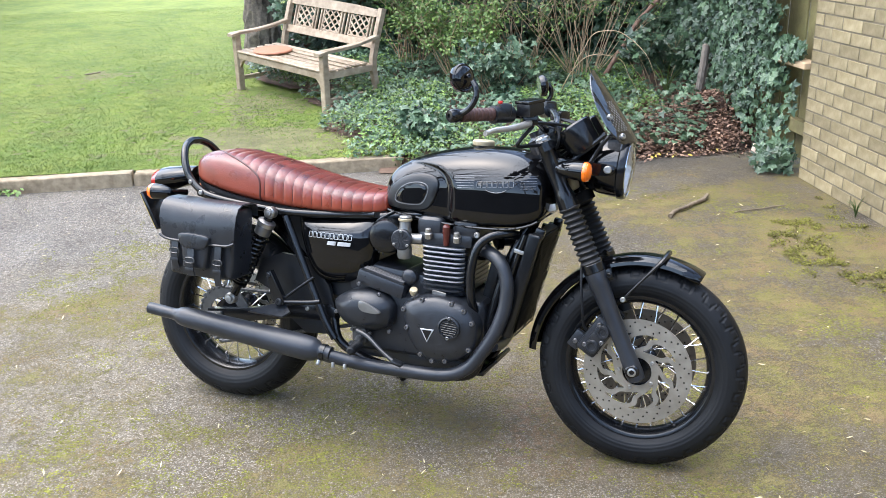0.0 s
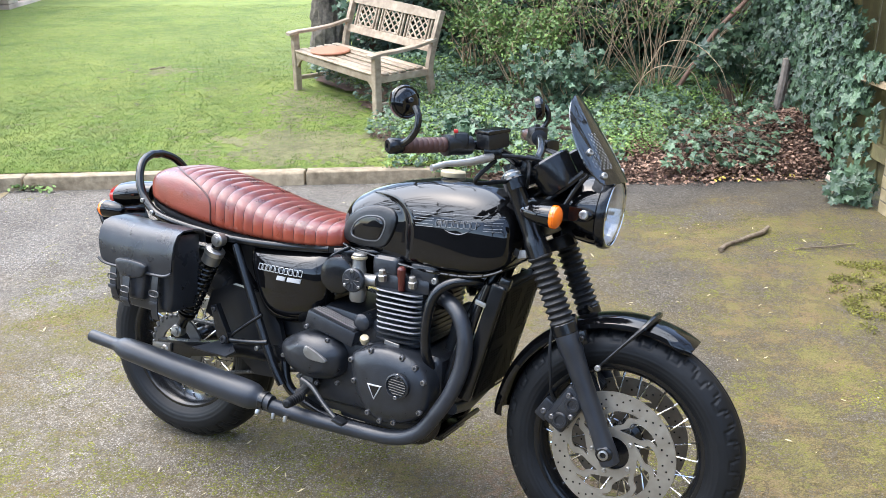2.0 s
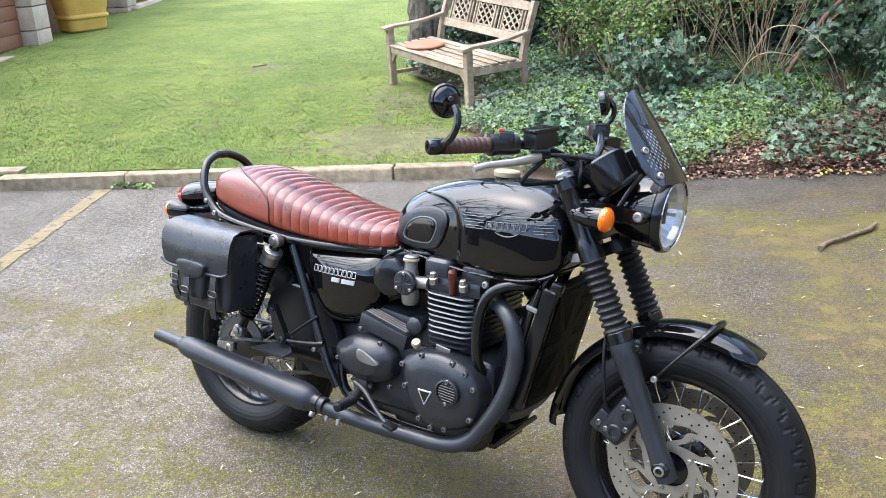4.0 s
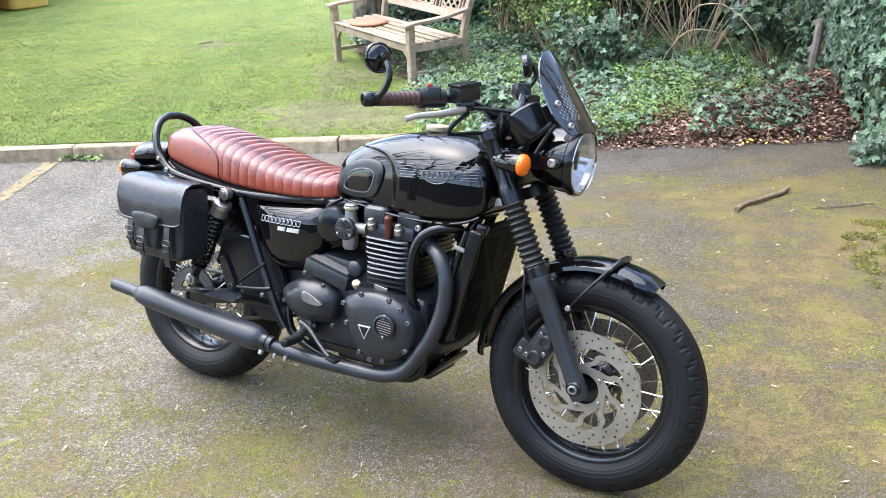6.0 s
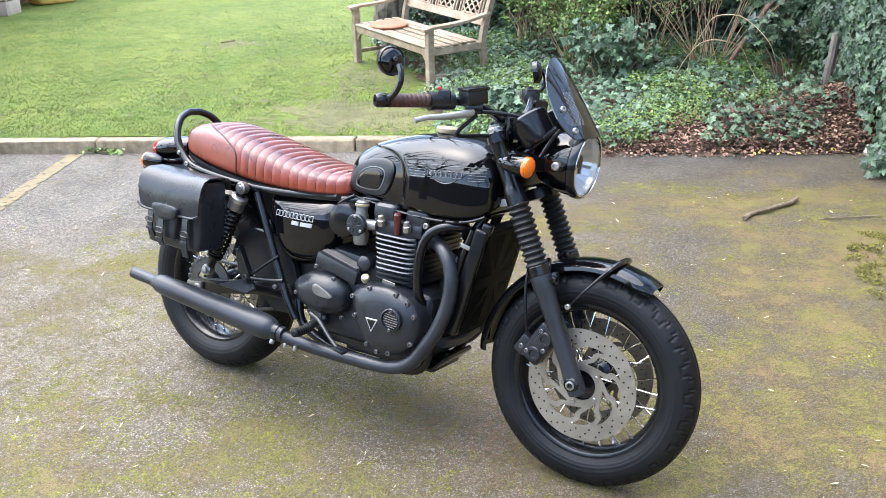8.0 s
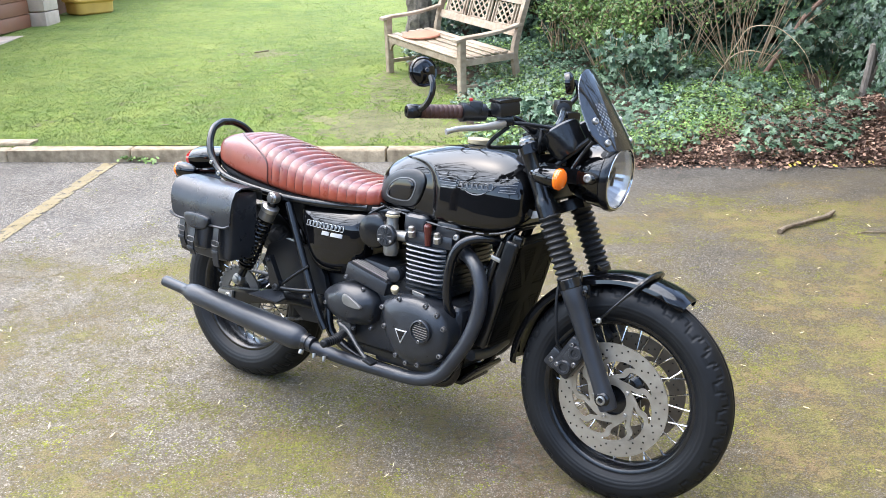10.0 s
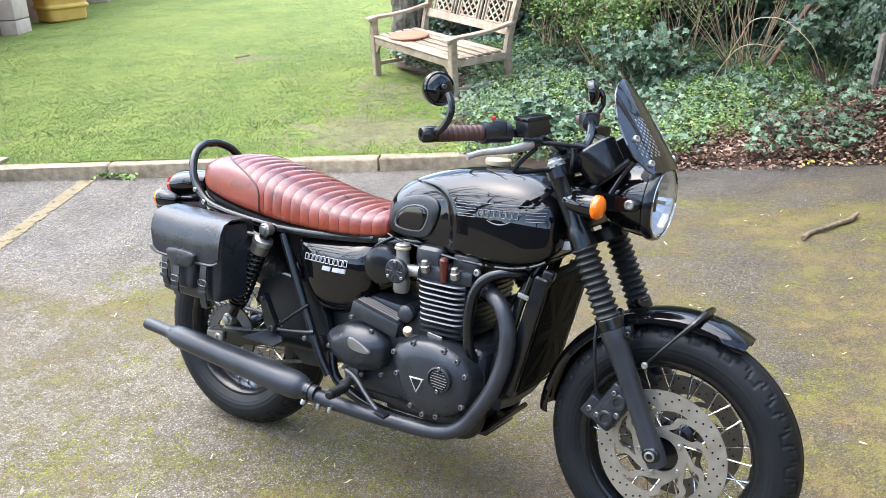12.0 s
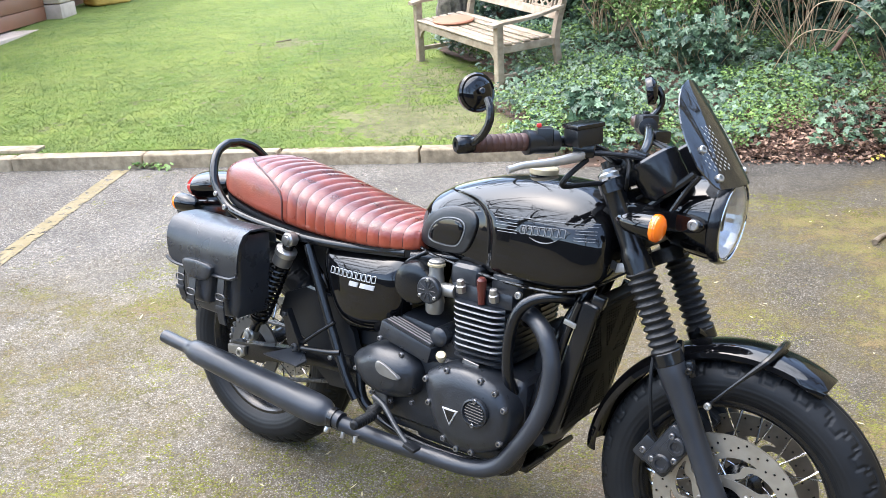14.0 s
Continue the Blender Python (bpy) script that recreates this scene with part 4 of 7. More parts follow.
for k in range(18):
    a, h0 = k * 2.4, 2.3 + 0.15 * k
    s = Vector((-2.05, 9.8, h0))
    e = s + Vector((3.2 * math.cos(a), 2.6 * math.sin(a), 1.4 + 0.7 * (k % 4)))
    part("limb", tube(bmesh.new(), [s, s.lerp(e, 0.5) + Vector((0, 0, -0.12)), e], [0.06, 0.04, 0.012], 8, 4), bark, tree)
    for j in range(14):
        p = s.lerp(e, rnd.uniform(0.3, 1.0))
        q = p + Vector((rnd.uniform(-1, 1), rnd.uniform(-1, 1), rnd.uniform(0, 1.1)))
        part("twig", tube(bmesh.new(), [p, p.lerp(q, 0.5) + Vector((0, 0, 0.05)), q], [0.022, 0.015, 0.004], 5, 3), bark, tree)
        crown_pts += [tuple(p.lerp(q, rnd.random()) + Vector((rnd.gauss(0, 0.12), rnd.gauss(0, 0.12), rnd.gauss(0, 0.12)))) for _ in range(14)]
ob = scatter("crown", OVAL, OVAL_F, crown_pts, [(0, 0, 1)] * len(crown_pts), [0.05] * len(crown_pts), fresh_green, 40, 0.8)
del ob["category"]
ob.parent = tree

# fence panel beyond the wall's end: boards, post and a rail
fence = thing("wooden_fence", None, "weathered wooden fence panels stained green", "fence")
for k in range(30):
    s = 0.02 + 0.145 * k
    part("board", block(bmesh.new(), (0.14, 0.016, 2.1), WALL @ pose(-s - 0.07, 0.10 + 0.012 * (k % 2), 1.12), 0.003, 1), old_wood, fence)
part("rail", block(bmesh.new(), (0.56, 0.10, 0.045), WALL @ pose(-0.30, 0.02, 0.72), 0.005, 1), fresh_wood, fence, "pale cut horizontal rail")
part("rail", block(bmesh.new(), (4.2, 0.05, 0.09), WALL @ pose(-2.1, 0.06, 0.3), 0.005, 1), old_wood, fence)


# sticks and leaves on the asphalt
def stick(a, b, r, seed, label):
    rnd = random.Random(seed)
    a, b = Vector(a), Vector(b)
    d = b - a
    s = Vector((-d.y, d.x, 0)).normalized()
    pts = [a.lerp(b, k / 5) + s * rnd.uniform(-0.035, 0.035) * d.length + Vector((0, 0, rnd.uniform(0, 0.006))) for k in range(6)]
    bm = tube(bmesh.new(), pts, [r * 0.8, r, r * 0.9, r * 0.8, r * 0.85, r * 1.05], 8, 4)
    return tagged(part("stick", bm, fallen_wood), label, "stick", group="fallen sticks")


stick((1.634, 5.29, 0.014), (1.30, 4.91, 0.012), 0.013, 1, "short crooked fallen stick on the asphalt")
stick((2.02, 5.08, 0.008), (1.70, 4.98, 0.006), 0.004, 2, "thin dry twig on the asphalt")
stick((-3.62, 9.02, lawn_z(-3.6, 9.0) + 0.03), (-3.5, 9.12, lawn_z(-3.5, 9.1) + 0.035), 0.008, 3, "small stick lying on the lawn")

r = np.random.default_rng(50)
pts = [(r.uniform(-2.6, 2.3), r.uniform(1.9, 5.6), 0.006) for _ in range(460)]
scatter("fallen_leaves", [(0, 0, 0), (0.14, 0.4, 0.05), (0.10, 0.9, 0.02), (0, 1.2, 0.06), (-0.12, 0.7, 0.0)], [(0, 1, 2), (0, 2, 3), (0, 3, 4)], pts, [(0, 0, 1)] * len(pts), r.uniform(0.008, 0.028, len(pts)), pale_leaf, 51, 0.25, "scattered pale dry leaves on the asphalt", "leaves")


# grass
def lattice(x, y, cell, seed):
    """Smooth value noise on arrays, from 0 to 1."""
    g = np.random.default_rng(seed).random((257, 257))
    u, v = (x / cell + 40.0) % 256, (y / cell + 40.0) % 256
    i, j = u.astype(int), v.astype(int)
    f, h = u - i, v - j
    f, h = f * f * (3 - 2 * f), h * h * (3 - 2 * h)
    return (g[i, j] * (1 - f) + g[i + 1, j] * f) * (1 - h) + (g[i, j + 1] * (1 - f) + g[i + 1, j + 1] * f) * h


def grass(count, x0, x1, d0, d1, seed, h0, h1, w):
    r = np.random.default_rng(seed)
    X = r.uniform(x0, x1, count)
    D = np.minimum(0.105 + (r.exponential(2.4, count) if d0 < 1 else d1 * r.random(count) ** 0.8), 12.0)
    Y = KERB[0] + KERB[1] * (X + KERB[2]) + D
    P = [(x, y) for x, y in zip(X, Y) if x < bed_edge(y) + r.normal(0, 0.12)]
    # worn patch near the bed and bench
    P = [(x, y) for x, y in P if r.random() > 0.93 * math.exp(-((x + 1.45) ** 2 / 0.45 + (y - 6.55) ** 2 / 0.16)) + 0.8 * math.exp(-((x + 1.7) ** 2 / 0.15 + (y - 8.2) ** 2 / 0.08))]
    n = len(P)
    P = np.array([(x, y, lawn_z(x, y) - 0.004) for x, y in P])
    a = r.uniform(0, 2 * np.pi, n)
    h = r.uniform(h0, h1, n) * (0.75 + 0.5 * lattice(P[:, 0], P[:, 1], 0.09, 7))
    lean = r.normal(0, 1.3, (n, 2)) * h[:, None]
    side = np.stack([np.cos(a), np.sin(a), np.zeros(n)], 1) * w
    tip = P + np.stack([lean[:, 0], lean[:, 1], h], 1)
    mid = P + np.stack([lean[:, 0] * 0.35, lean[:, 1] * 0.35, h * 0.6], 1)
    V = np.stack([P - side, P + side, mid + side * 0.7, mid - side * 0.7, tip], 1).reshape(-1, 3)
    F = [f for i in range(n) for f in ((5 * i, 5 * i + 1, 5 * i + 2, 5 * i + 3), (5 * i + 3, 5 * i + 2, 5 * i + 4))]
    return V.tolist(), F


V, F = grass(230000, -7.5, 0.0, 0.13, 4.4, 61, 0.006, 0.021, 0.0022)
tagged(soup("grass", V, F, grass_green), "short green grass of the lawn", "grass", kind="stuff")
V, F = grass(100000, -10.5, -1.0, 1.0, 9.5, 62, 0.006, 0.018, 0.0036)
tagged(soup("far_grass", V, F, grass_green), "short green grass of the far lawn", "grass", kind="stuff")
# weed at the kerb's foot
pts = [(-2.93 + 0.10 * r.normal(), kerb_y(-2.93) - 0.02 + 0.012 * r.normal(), 0.015 + 0.02 * r.random()) for _ in range(60)]
scatter("kerb_weed", OVAL, OVAL_F, pts, [(0, -0.4, 1)] * 60, r.uniform(0.015, 0.04, 60), fresh_green, 52, 0.5, "small green weed at the foot of the kerb", "weed")

# thick moss cushions on the asphalt near the wall
mp = []
rm = np.random.default_rng(71)
while len(mp) < 5200:
    x, y = rm.uniform(1.45, 2.38), rm.uniform(3.1, 5.4)
    near = math.exp(-((x - 1.86) ** 2 / 0.030 + (y - 4.30) ** 2 / 0.10)) + math.exp(-((x - 2.12) ** 2 / 0.05 + (y - 3.85) ** 2 / 0.05)) + 0.8 * math.exp(-((x - 2.0) ** 2 / 0.03 + (y - 4.75) ** 2 / 0.05)) + 0.5 * math.exp(-((x - 2.28) ** 2 / 0.008 + (y - 4.9) ** 2 / 0.5))
    if near * (0.6 + 1.2 * noise.noise(Vector((x * 11, y * 11, 1)))) > 0.33 + 0.25 * rm.random():
        mp.append((x, y, rm.uniform(0.0, 0.014)))
scatter("moss_cushions", OVAL, OVAL_F, mp, [(0, 0, 1)] * len(mp), rm.uniform(0.006, 0.014, len(mp)), moss_green, 72, 0.7, "bright yellow-green moss cushions on the asphalt", "moss")

# small moss cushions over the worn asphalt
def yard_moss(count):
    r = np.random.default_rng(81)
    x, y = r.uniform(-2.9, 2.3, count * 6), r.uniform(1.75, 5.6, count * 6)
    thick = 0.34 * lattice(x, y, 0.42, 1) + 0.30 * lattice(x, y, 0.13, 2) + 0.36 * lattice(x, y, 0.028, 3)
    open_bay = np.clip((y - 0.52 * x - 5.0) / 0.7, 0, 1)
    chance = np.clip((thick - 0.50 - 0.18 * open_bay) * 3.0, 0, 0.6)
    keep = np.flatnonzero(r.random(count * 6) < chance)[:count]
    x, y, thick = x[keep], y[keep], thick[keep]
    n = len(x)
    size = r.uniform(0.0014, 0.0038, n) * (0.6 + 0.9 * thick)
    tall = size * r.uniform(0.35, 0.75, n)
    turn = r.uniform(0, 2 * np.pi, n)
    V = np.zeros((n, 7, 3))
    V[:, 0] = np.stack([x, y, tall], 1)
    for k in range(6):
        a = turn + k * np.pi / 3
        rad = size * r.uniform(0.65, 1.25, n)
        V[:, k + 1] = np.stack([x + rad * np.cos(a), y + rad * np.sin(a), np.full(n, 0.0004)], 1)
    F = [(7 * i, 7 * i + 1 + k, 7 * i + 1 + (k + 1) % 6) for i in range(n) for k in range(6)]
    return soup("moss", V.reshape(-1, 3).tolist(), F, moss_green)


tagged(yard_moss(100000), "small yellow-green moss cushions spread over the asphalt", "moss", kind="stuff")
tuft = thing("grass_tuft", Matrix.Translation((2.345, 4.86, 0.0)), "tuft of green grass at the foot of the wall", "grass tuft")
rt = random.Random(12)
for k in range(22):
    a, h, o = rt.uniform(0, 6.28), rt.uniform(0.05, 0.12), rt.uniform(0.02, 0.08)
    part("blade", tube(bmesh.new(), [(0, 0, 0), (0.3 * o * math.cos(a), 0.3 * o * math.sin(a), 0.65 * h), (o * math.cos(a), o * math.sin(a), h)], [0.003, 0.003, 0.0006], 4, 3, flat=0.3), fresh_green, tuft)

# ---- the motorcycle: x forward, y to its left, z up; it leans on its side stand ----
BIKE = Matrix.Translation((-0.786, 2.926, 0.0)) @ pose(0, 0, 0, 0, 0, -19.7) @ pose(0, 0, 0, -9.5) @ Matrix.Scale(1.045, 4)
bike = thing("motorcycle", BIKE, "black roadster motorcycle with oxblood leather seat leaning on its stand", "motorcycle")
REAR, FRONT = Vector((0.060, 0, 0.307)), Vector((1.447, 0, 0.305))


def wheel(name, c, R, w, rb, sections, hub_r, hub_w, spokes, tread_n):
    hub = bmesh.new()
    lathe(hub, [(0.012, -hub_w), (hub_r, -hub_w), (hub_r, -hub_w * 0.8), (hub_r * 0.72, -hub_w * 0.6), (hub_r * 0.68, 0), (hub_r * 0.72, hub_w * 0.6), (hub_r, hub_w * 0.8), (hub_r, hub_w), (0.012, hub_w)], axis(c, (0, 1, 0)), 36)
    root = part(name, hub, satin_black, bike)
    # tyre with a cut tread
    bm = bmesh.new()
    seg, k = 24 * tread_n, 84
    rc, h = rb + (R - rb) * 0.42, (R - rb) * 0.58
    rings = []
    for i in range(seg):
        th = 2 * math.pi * i / seg
        ring = []
        for j in range(k):
            ph = radians(-138 + 276 * j / (k - 1))
            deep = 0.0
            if abs(ph) < radians(76):
                # open hexagon cuts on both shoulders, a fine groove round the middle
                g = (th * tread_n / (2 * math.pi) + (0.5 if ph > 0 else 0)) % 1.0
                v = abs(ph) / radians(76)
                lean = 0.12 * (0.85 - v)
                cut = 0.80 < v < 0.87 and 0.20 < g < 0.52
                cut = cut or (0.48 < v < 0.87 and (abs(g - 0.20 + lean) < 0.042 or abs(g - 0.52 - lean) < 0.042))
                cut = cut or (0.34 < v < 0.40 and (g > 0.66 or g < 0.06))
                cut = cut or (0.34 < v < 0.66 and (abs(g - 0.70) < 0.04 or abs(g - 0.02) < 0.04))
                if cut or v < 0.035:
                    deep = 0.0026
            if 1.56 < abs(ph) < 1.64 or 1.78 < abs(ph) < 1.84 or 2.0 < abs(ph) < 2.05:
                deep = -0.0011
            y, r = (w - deep) * math.sin(ph), rc + (h - deep) * math.cos(ph)
            q = Vector((r * math.cos(th), y, r * math.sin(th)))
            ring.append(bm.verts.new(c + q))
        rings.append(ring)
    for i in range(seg):
        a, b = rings[i], rings[(i + 1) % seg]
        for j in range(k - 1):
            bm.faces.new((a[j], a[j + 1], b[j + 1], b[j]))
    part("tyre", bm, rubber, root, "black rubber tyre with cut tread", sharp=50)
    # rim
    bm = bmesh.new()
    wr = w * 0.72
    lathe(bm, [(rb + 0.006, -wr), (rb + 0.008, -wr * 0.9), (rb - 0.004, -wr * 0.82), (rb - 0.008, -wr * 0.5), (rb - 0.018, -wr * 0.25), (rb - 0.02, 0), (rb - 0.018, wr * 0.25), (rb - 0.008, wr * 0.5),
               (rb - 0.004, wr * 0.82), (rb + 0.008, wr * 0.9), (rb + 0.006, wr), (rb - 0.006, wr), (rb - 0.014, wr * 0.85), (rb - 0.022, wr * 0.4), (rb - 0.026, 0), (rb - 0.022, -wr * 0.4), (rb - 0.014, -wr * 0.85), (rb - 0.006, -wr)],
          axis(c, (0, 1, 0)), 90, caps=False, closed=True)
    part("rim", bm, satin_black, root, "black spoked wheel rim")
    # spokes: four kinds, each repeated round the hub
    for s, (side, swing) in enumerate(((-1, 1), (1, 1), (-1, -1), (1, -1))):
        bm = bmesh.new()
        a0, a1 = 0.0, radians(34 * swing)
        p = Vector((hub_r * 0.95 * math.cos(a0), side * hub_w * 0.85, hub_r * 0.95 * math.sin(a0)))
        q = Vector(((rb - 0.018) * math.cos(a1), side * 0.006, (rb - 0.018) * math.sin(a1)))
        tube(bm, [p, q], 0.0021, 6)
        tube(bm, [q.lerp(p, 0.10), q], 0.0034, 6)
        o = part("spoke", bm, chrome, root)
        me = o.data
        bpy.data.objects.remove(o)
        for n in range(spokes // 4):
            o = new("spoke", me)
            o.parent = root
            ang = 360.0 * n / (spokes // 4) + (0, 20, 10, 30)[s]
            o.matrix_local = Matrix.Translation(c) @ pose(0, 0, 0, 0, ang, 0)
    return root


def brake_disc(name, c, y, r, parent, arms=9, mat=None):
    """A floating disc: drilled outer band, swirling arms, inner ring."""
    mat = mat or disc_steel
    bm = bmesh.new()
    m = axis((c.x, y, c.z), (0, 1, 0))
    t = 0.0022
    ri = r * 0.745
    lathe(bm, [(ri, -t), (r, -t), (r, t), (ri, t)], m, 72, caps=False, closed=True)
    lathe(bm, [(r * 0.27, -t), (r * 0.40, -t), (r * 0.40, t), (r * 0.27, t)], m, 36, caps=False, closed=True)
    # swirling carrier: a web pierced by curved slots
    lanes = []
    for j in range(25):
        u = j / 24
        rr = r * (0.385 + 0.375 * u)
        turn = 1.05 * u + 0.16 * math.sin(2 * math.pi * u)
        open_w = max(0.0, math.sin(math.pi * min(1.0, max(0.0, (u - 0.04) / 0.92)))) ** 0.34
        half_w = 0.5 * (0.74 + 0.04 * u) * open_w
        lane = []
        for k in range(arms):
            for f in (0.0, 0.2, 0.5 - half_w, 0.5 + half_w, 0.8):
                f = min(f, 0.5 - half_w) if f == 0.2 else (max(f, 0.5 + half_w) if f == 0.8 else f)
                th = (k + f) * 2 * math.pi / arms + turn
                lane.append([bm.verts.new(m @ Vector((rr * math.cos(th), rr * math.sin(th), zz))) for zz in (-t * 0.8, t * 0.8)])
        lanes.append((lane, half_w))
    for (a, wa), (b, wb) in zip(lanes, lanes[1:]):
        q = len(a)
        for i in range(q):
            if i % 5 == 2 and (wa > 0.005 or wb > 0.005):
                continue
            for zz in (0, 1):
                bm.faces.new((a[i][zz], a[(i + 1) % q][zz], b[(i + 1) % q][zz], b[i][zz]))
        for i in range(q):
            if i % 5 in (2, 3) and (wa > 0.005 or wb > 0.005):
                bm.faces.new((a[i][0], b[i][0], b[i][1], a[i][1]))
    bmesh.ops.remove_doubles(bm, verts=bm.verts[:], dist=0.00002)
    root = part(name, bm, mat, parent, "drilled steel brake disc")
    # solid black discs stand in for the dark inside drilled holes
    holes = bmesh.new()
    for k in range(60):
        a = 2 * math.pi * k / 60
        rr = r * (0.80, 0.87, 0.94)[k % 3]
        lathe(holes, [(0.0026, -t - 0.0006), (0.0026, t + 0.0006)], m @ Matrix.Translation((rr * math.cos(a), rr * math.sin(a), 0)), 7)
    part("dark_hole_discs", holes, satin_black, root)
    b = bmesh.new()
    for k in range(5):
        a = 2 * math.pi * k / 5
        bolt(b, m @ Vector((r * 0.335 * math.cos(a), r * 0.335 * math.sin(a), -t if y < 0 else t)), (0, -1 if y < 0 else 1, 0), 0.006, 0.005)
    part("disc_bolts", b, steel, root)
    return root


fw = wheel("front_wheel", FRONT, 0.305, 0.050, 0.216, 4, 0.046, 0.055, 32, 24)
# the far disc takes the copy with shade in its colour
for y, tone in ((-0.066, disc_steel), (0.066, shaded_steel)):
    brake_disc("brake_disc", FRONT, y, 0.156, bike, mat=tone)
rw = wheel("rear_wheel", REAR, 0.307, 0.072, 0.205, 4, 0.05, 0.06, 32, 24)
brake_disc("brake_disc", REAR, 0.062, 0.122, bike, 8)
bm = bmesh.new()
lathe(bm, [(0.06, -0.080), (0.098, -0.080), (0.098, -0.073), (0.06, -0.073)], axis(REAR, (0, 1, 0)), 44, caps=False, closed=True)
part("sprocket", bm, dark_steel, rw)

# ---- fork ----
UP = Vector((-0.427, 0, 0.904)).normalized()


def on_fork(s, y):
    """A point s above the front spindle along the fork leg."""
    return Vector((1.440, y, 0.318)) + UP * s


for y in (-0.098, 0.098):
    leg = bmesh.new()
    lathe(leg, [(0.013, -0.036), (0.024, -0.031), (0.0262, -0.01), (0.0245, 0.03), (0.0235, 0.06), (0.0250, 0.2), (0.0275, 0.250), (0.0295, 0.258), (0.0300, 0.31), (0.027, 0.325)], axis(on_fork(0, y), UP), 24)
    fl = part("fork_leg", leg, matt_black, bike, "matt black fork slider")
    bm = bmesh.new()
    s = -1 if y < 0 else 1
    lathe(bm, [(0.019, -0.03), (0.021, 0.0), (0.021, 0.022), (0.016, 0.026)], axis(on_fork(0, y), (0, s, 0)), 20)
    part("spindle_boss", bm, satin_black, fl)
    bm = bmesh.new()
    lathe(bm, [(0.012, 0.02), (0.0125, 0.03), (0.008, 0.031), (0.0075, 0.024)], axis(on_fork(0, y), (0, s, 0)), 16)
    part("spindle_end", bm, steel, fl)
    prof = []
    for k in range(11):
        a = 0.325 + 0.0165 * k
        prof += [(0.0240, a), (0.0305, a + 0.0055), (0.0318, a + 0.008), (0.0305, a + 0.0105), (0.0240, a + 0.0155)]
    gait = bmesh.new()
    lathe(gait, prof, axis(on_fork(0, y), UP), 28)
    clamp = bmesh.new()
    lathe(clamp, [(0.029, 0.300), (0.0312, 0.303), (0.0312, 0.327), (0.029, 0.330)], axis(on_fork(0, y), UP), 26)
    part("gaiter_clamp", clamp, satin_black, fl)
    lug = block(bmesh.new(), (0.03, 0.02, 0.035), Matrix.Translation(on_fork(0.285, y * 0.9) + Vector((0.03, 0, 0.01))) @ pose(0, 0, 0, 0, -25, 0), 0.006)
    bolt(lug, on_fork(0.285, y) + Vector((0.036, s * 0.008, 0.012)), (0, s, 0), 0.008, 0.006)
    part("mudguard_lug", lug, satin_black, fl)
    part("gaiter", gait, gaiter_rubber, fl, "ribbed black rubber fork gaiter")
    up = bmesh.new()
    lathe(up, [(0.0285, 0.500), (0.0285, 0.540), (0.026, 0.548), (0.0235, 0.56), (0.0235, 0.675), (0.026, 0.68), (0.026, 0.70), (0.022, 0.705)], axis(on_fork(0, y), UP), 26)
    part("upper_tube", up, satin_black, fl)
    cap = bmesh.new()
    lathe(cap, [(0.021, 0.70), (0.021, 0.712), (0.0165, 0.716), (0.016, 0.722), (0.006, 0.723)], axis(on_fork(0, y), UP), 20)
    part("fork_cap", cap, steel, fl)
# yokes
for s, th, mat in ((0.685, 0.022, satin_black), (0.515, 0.03, satin_black)):
    bm = bmesh.new()
    m = Matrix.Translation(on_fork(s, 0)) @ Matrix(((-UP.z, 0, UP.x, 0), (0, 1, 0, 0), (UP.x, 0, UP.z, 0), (0, 0, 0, 1)))
    out = round_outline([(0.03, 0.1), (0.02, 0.05), (0.06, 0.0), (0.02, -0.05), (0.03, -0.1), (0.0, -0.13), (-0.03, -0.1), (-0.02, -0.04), (-0.02, 0.04), (-0.03, 0.1), (0.0, 0.13)], 4)
    out = [(-a, b) for a, b in out]
    rings = [[bm.verts.new(m @ Vector((a, b, z))) for a, b in out] for z in (-th / 2, th / 2)]
    ring_faces(bm, rings)
    part("yoke", bm, mat, bike)
# added dark block that fills the see-through gap between the fork legs
part("fork_gap_filler", block(bmesh.new(), (0.05, 0.15, 0.13), Matrix.Translation(on_fork(0.60, 0) + Vector((-0.01, 0, 0))) @ pose(0, 0, 0, 0, -25, 0), 0.015), dark_plastic, bike)
bm = bmesh.new()
lathe(bm, [(0.03, 0.50), (0.03, 0.70), (0.016, 0.71), (0.016, 0.725)], axis(on_fork(0, 0) + Vector((-0.045, 0, 0)), UP), 24)
part("headstock", bm, satin_black, bike)

# ---- front mudguard ----
bm = bmesh.new()
rings = []
for i in range(41):
    a = radians(61 + (177 - 61) * i / 40)
    ring = []
    sec = [(-0.057, -0.010), (-0.0555, 0.0), (-0.046, 0.010), (-0.025, 0.0155), (0, 0.0175), (0.025, 0.0155), (0.046, 0.010), (0.0555, 0.0), (0.057, -0.010)]
    end = 1.0 if 2 < i < 38 else (0.80, 0.92, 0.98)[min(i, 40 - i)]
    for y, dr in sec + [(y * 0.95, dr - 0.004) for y, dr in reversed(sec)]:
        r = 0.322 + dr
        ring.append(bm.verts.new((FRONT.x + r * math.cos(a), y * end, FRONT.z + r * math.sin(a))))
    rings.append(ring)
ring_faces(bm, rings)
guard = part("front_mudguard", bm, gloss_black, bike, "gloss black front mudguard")
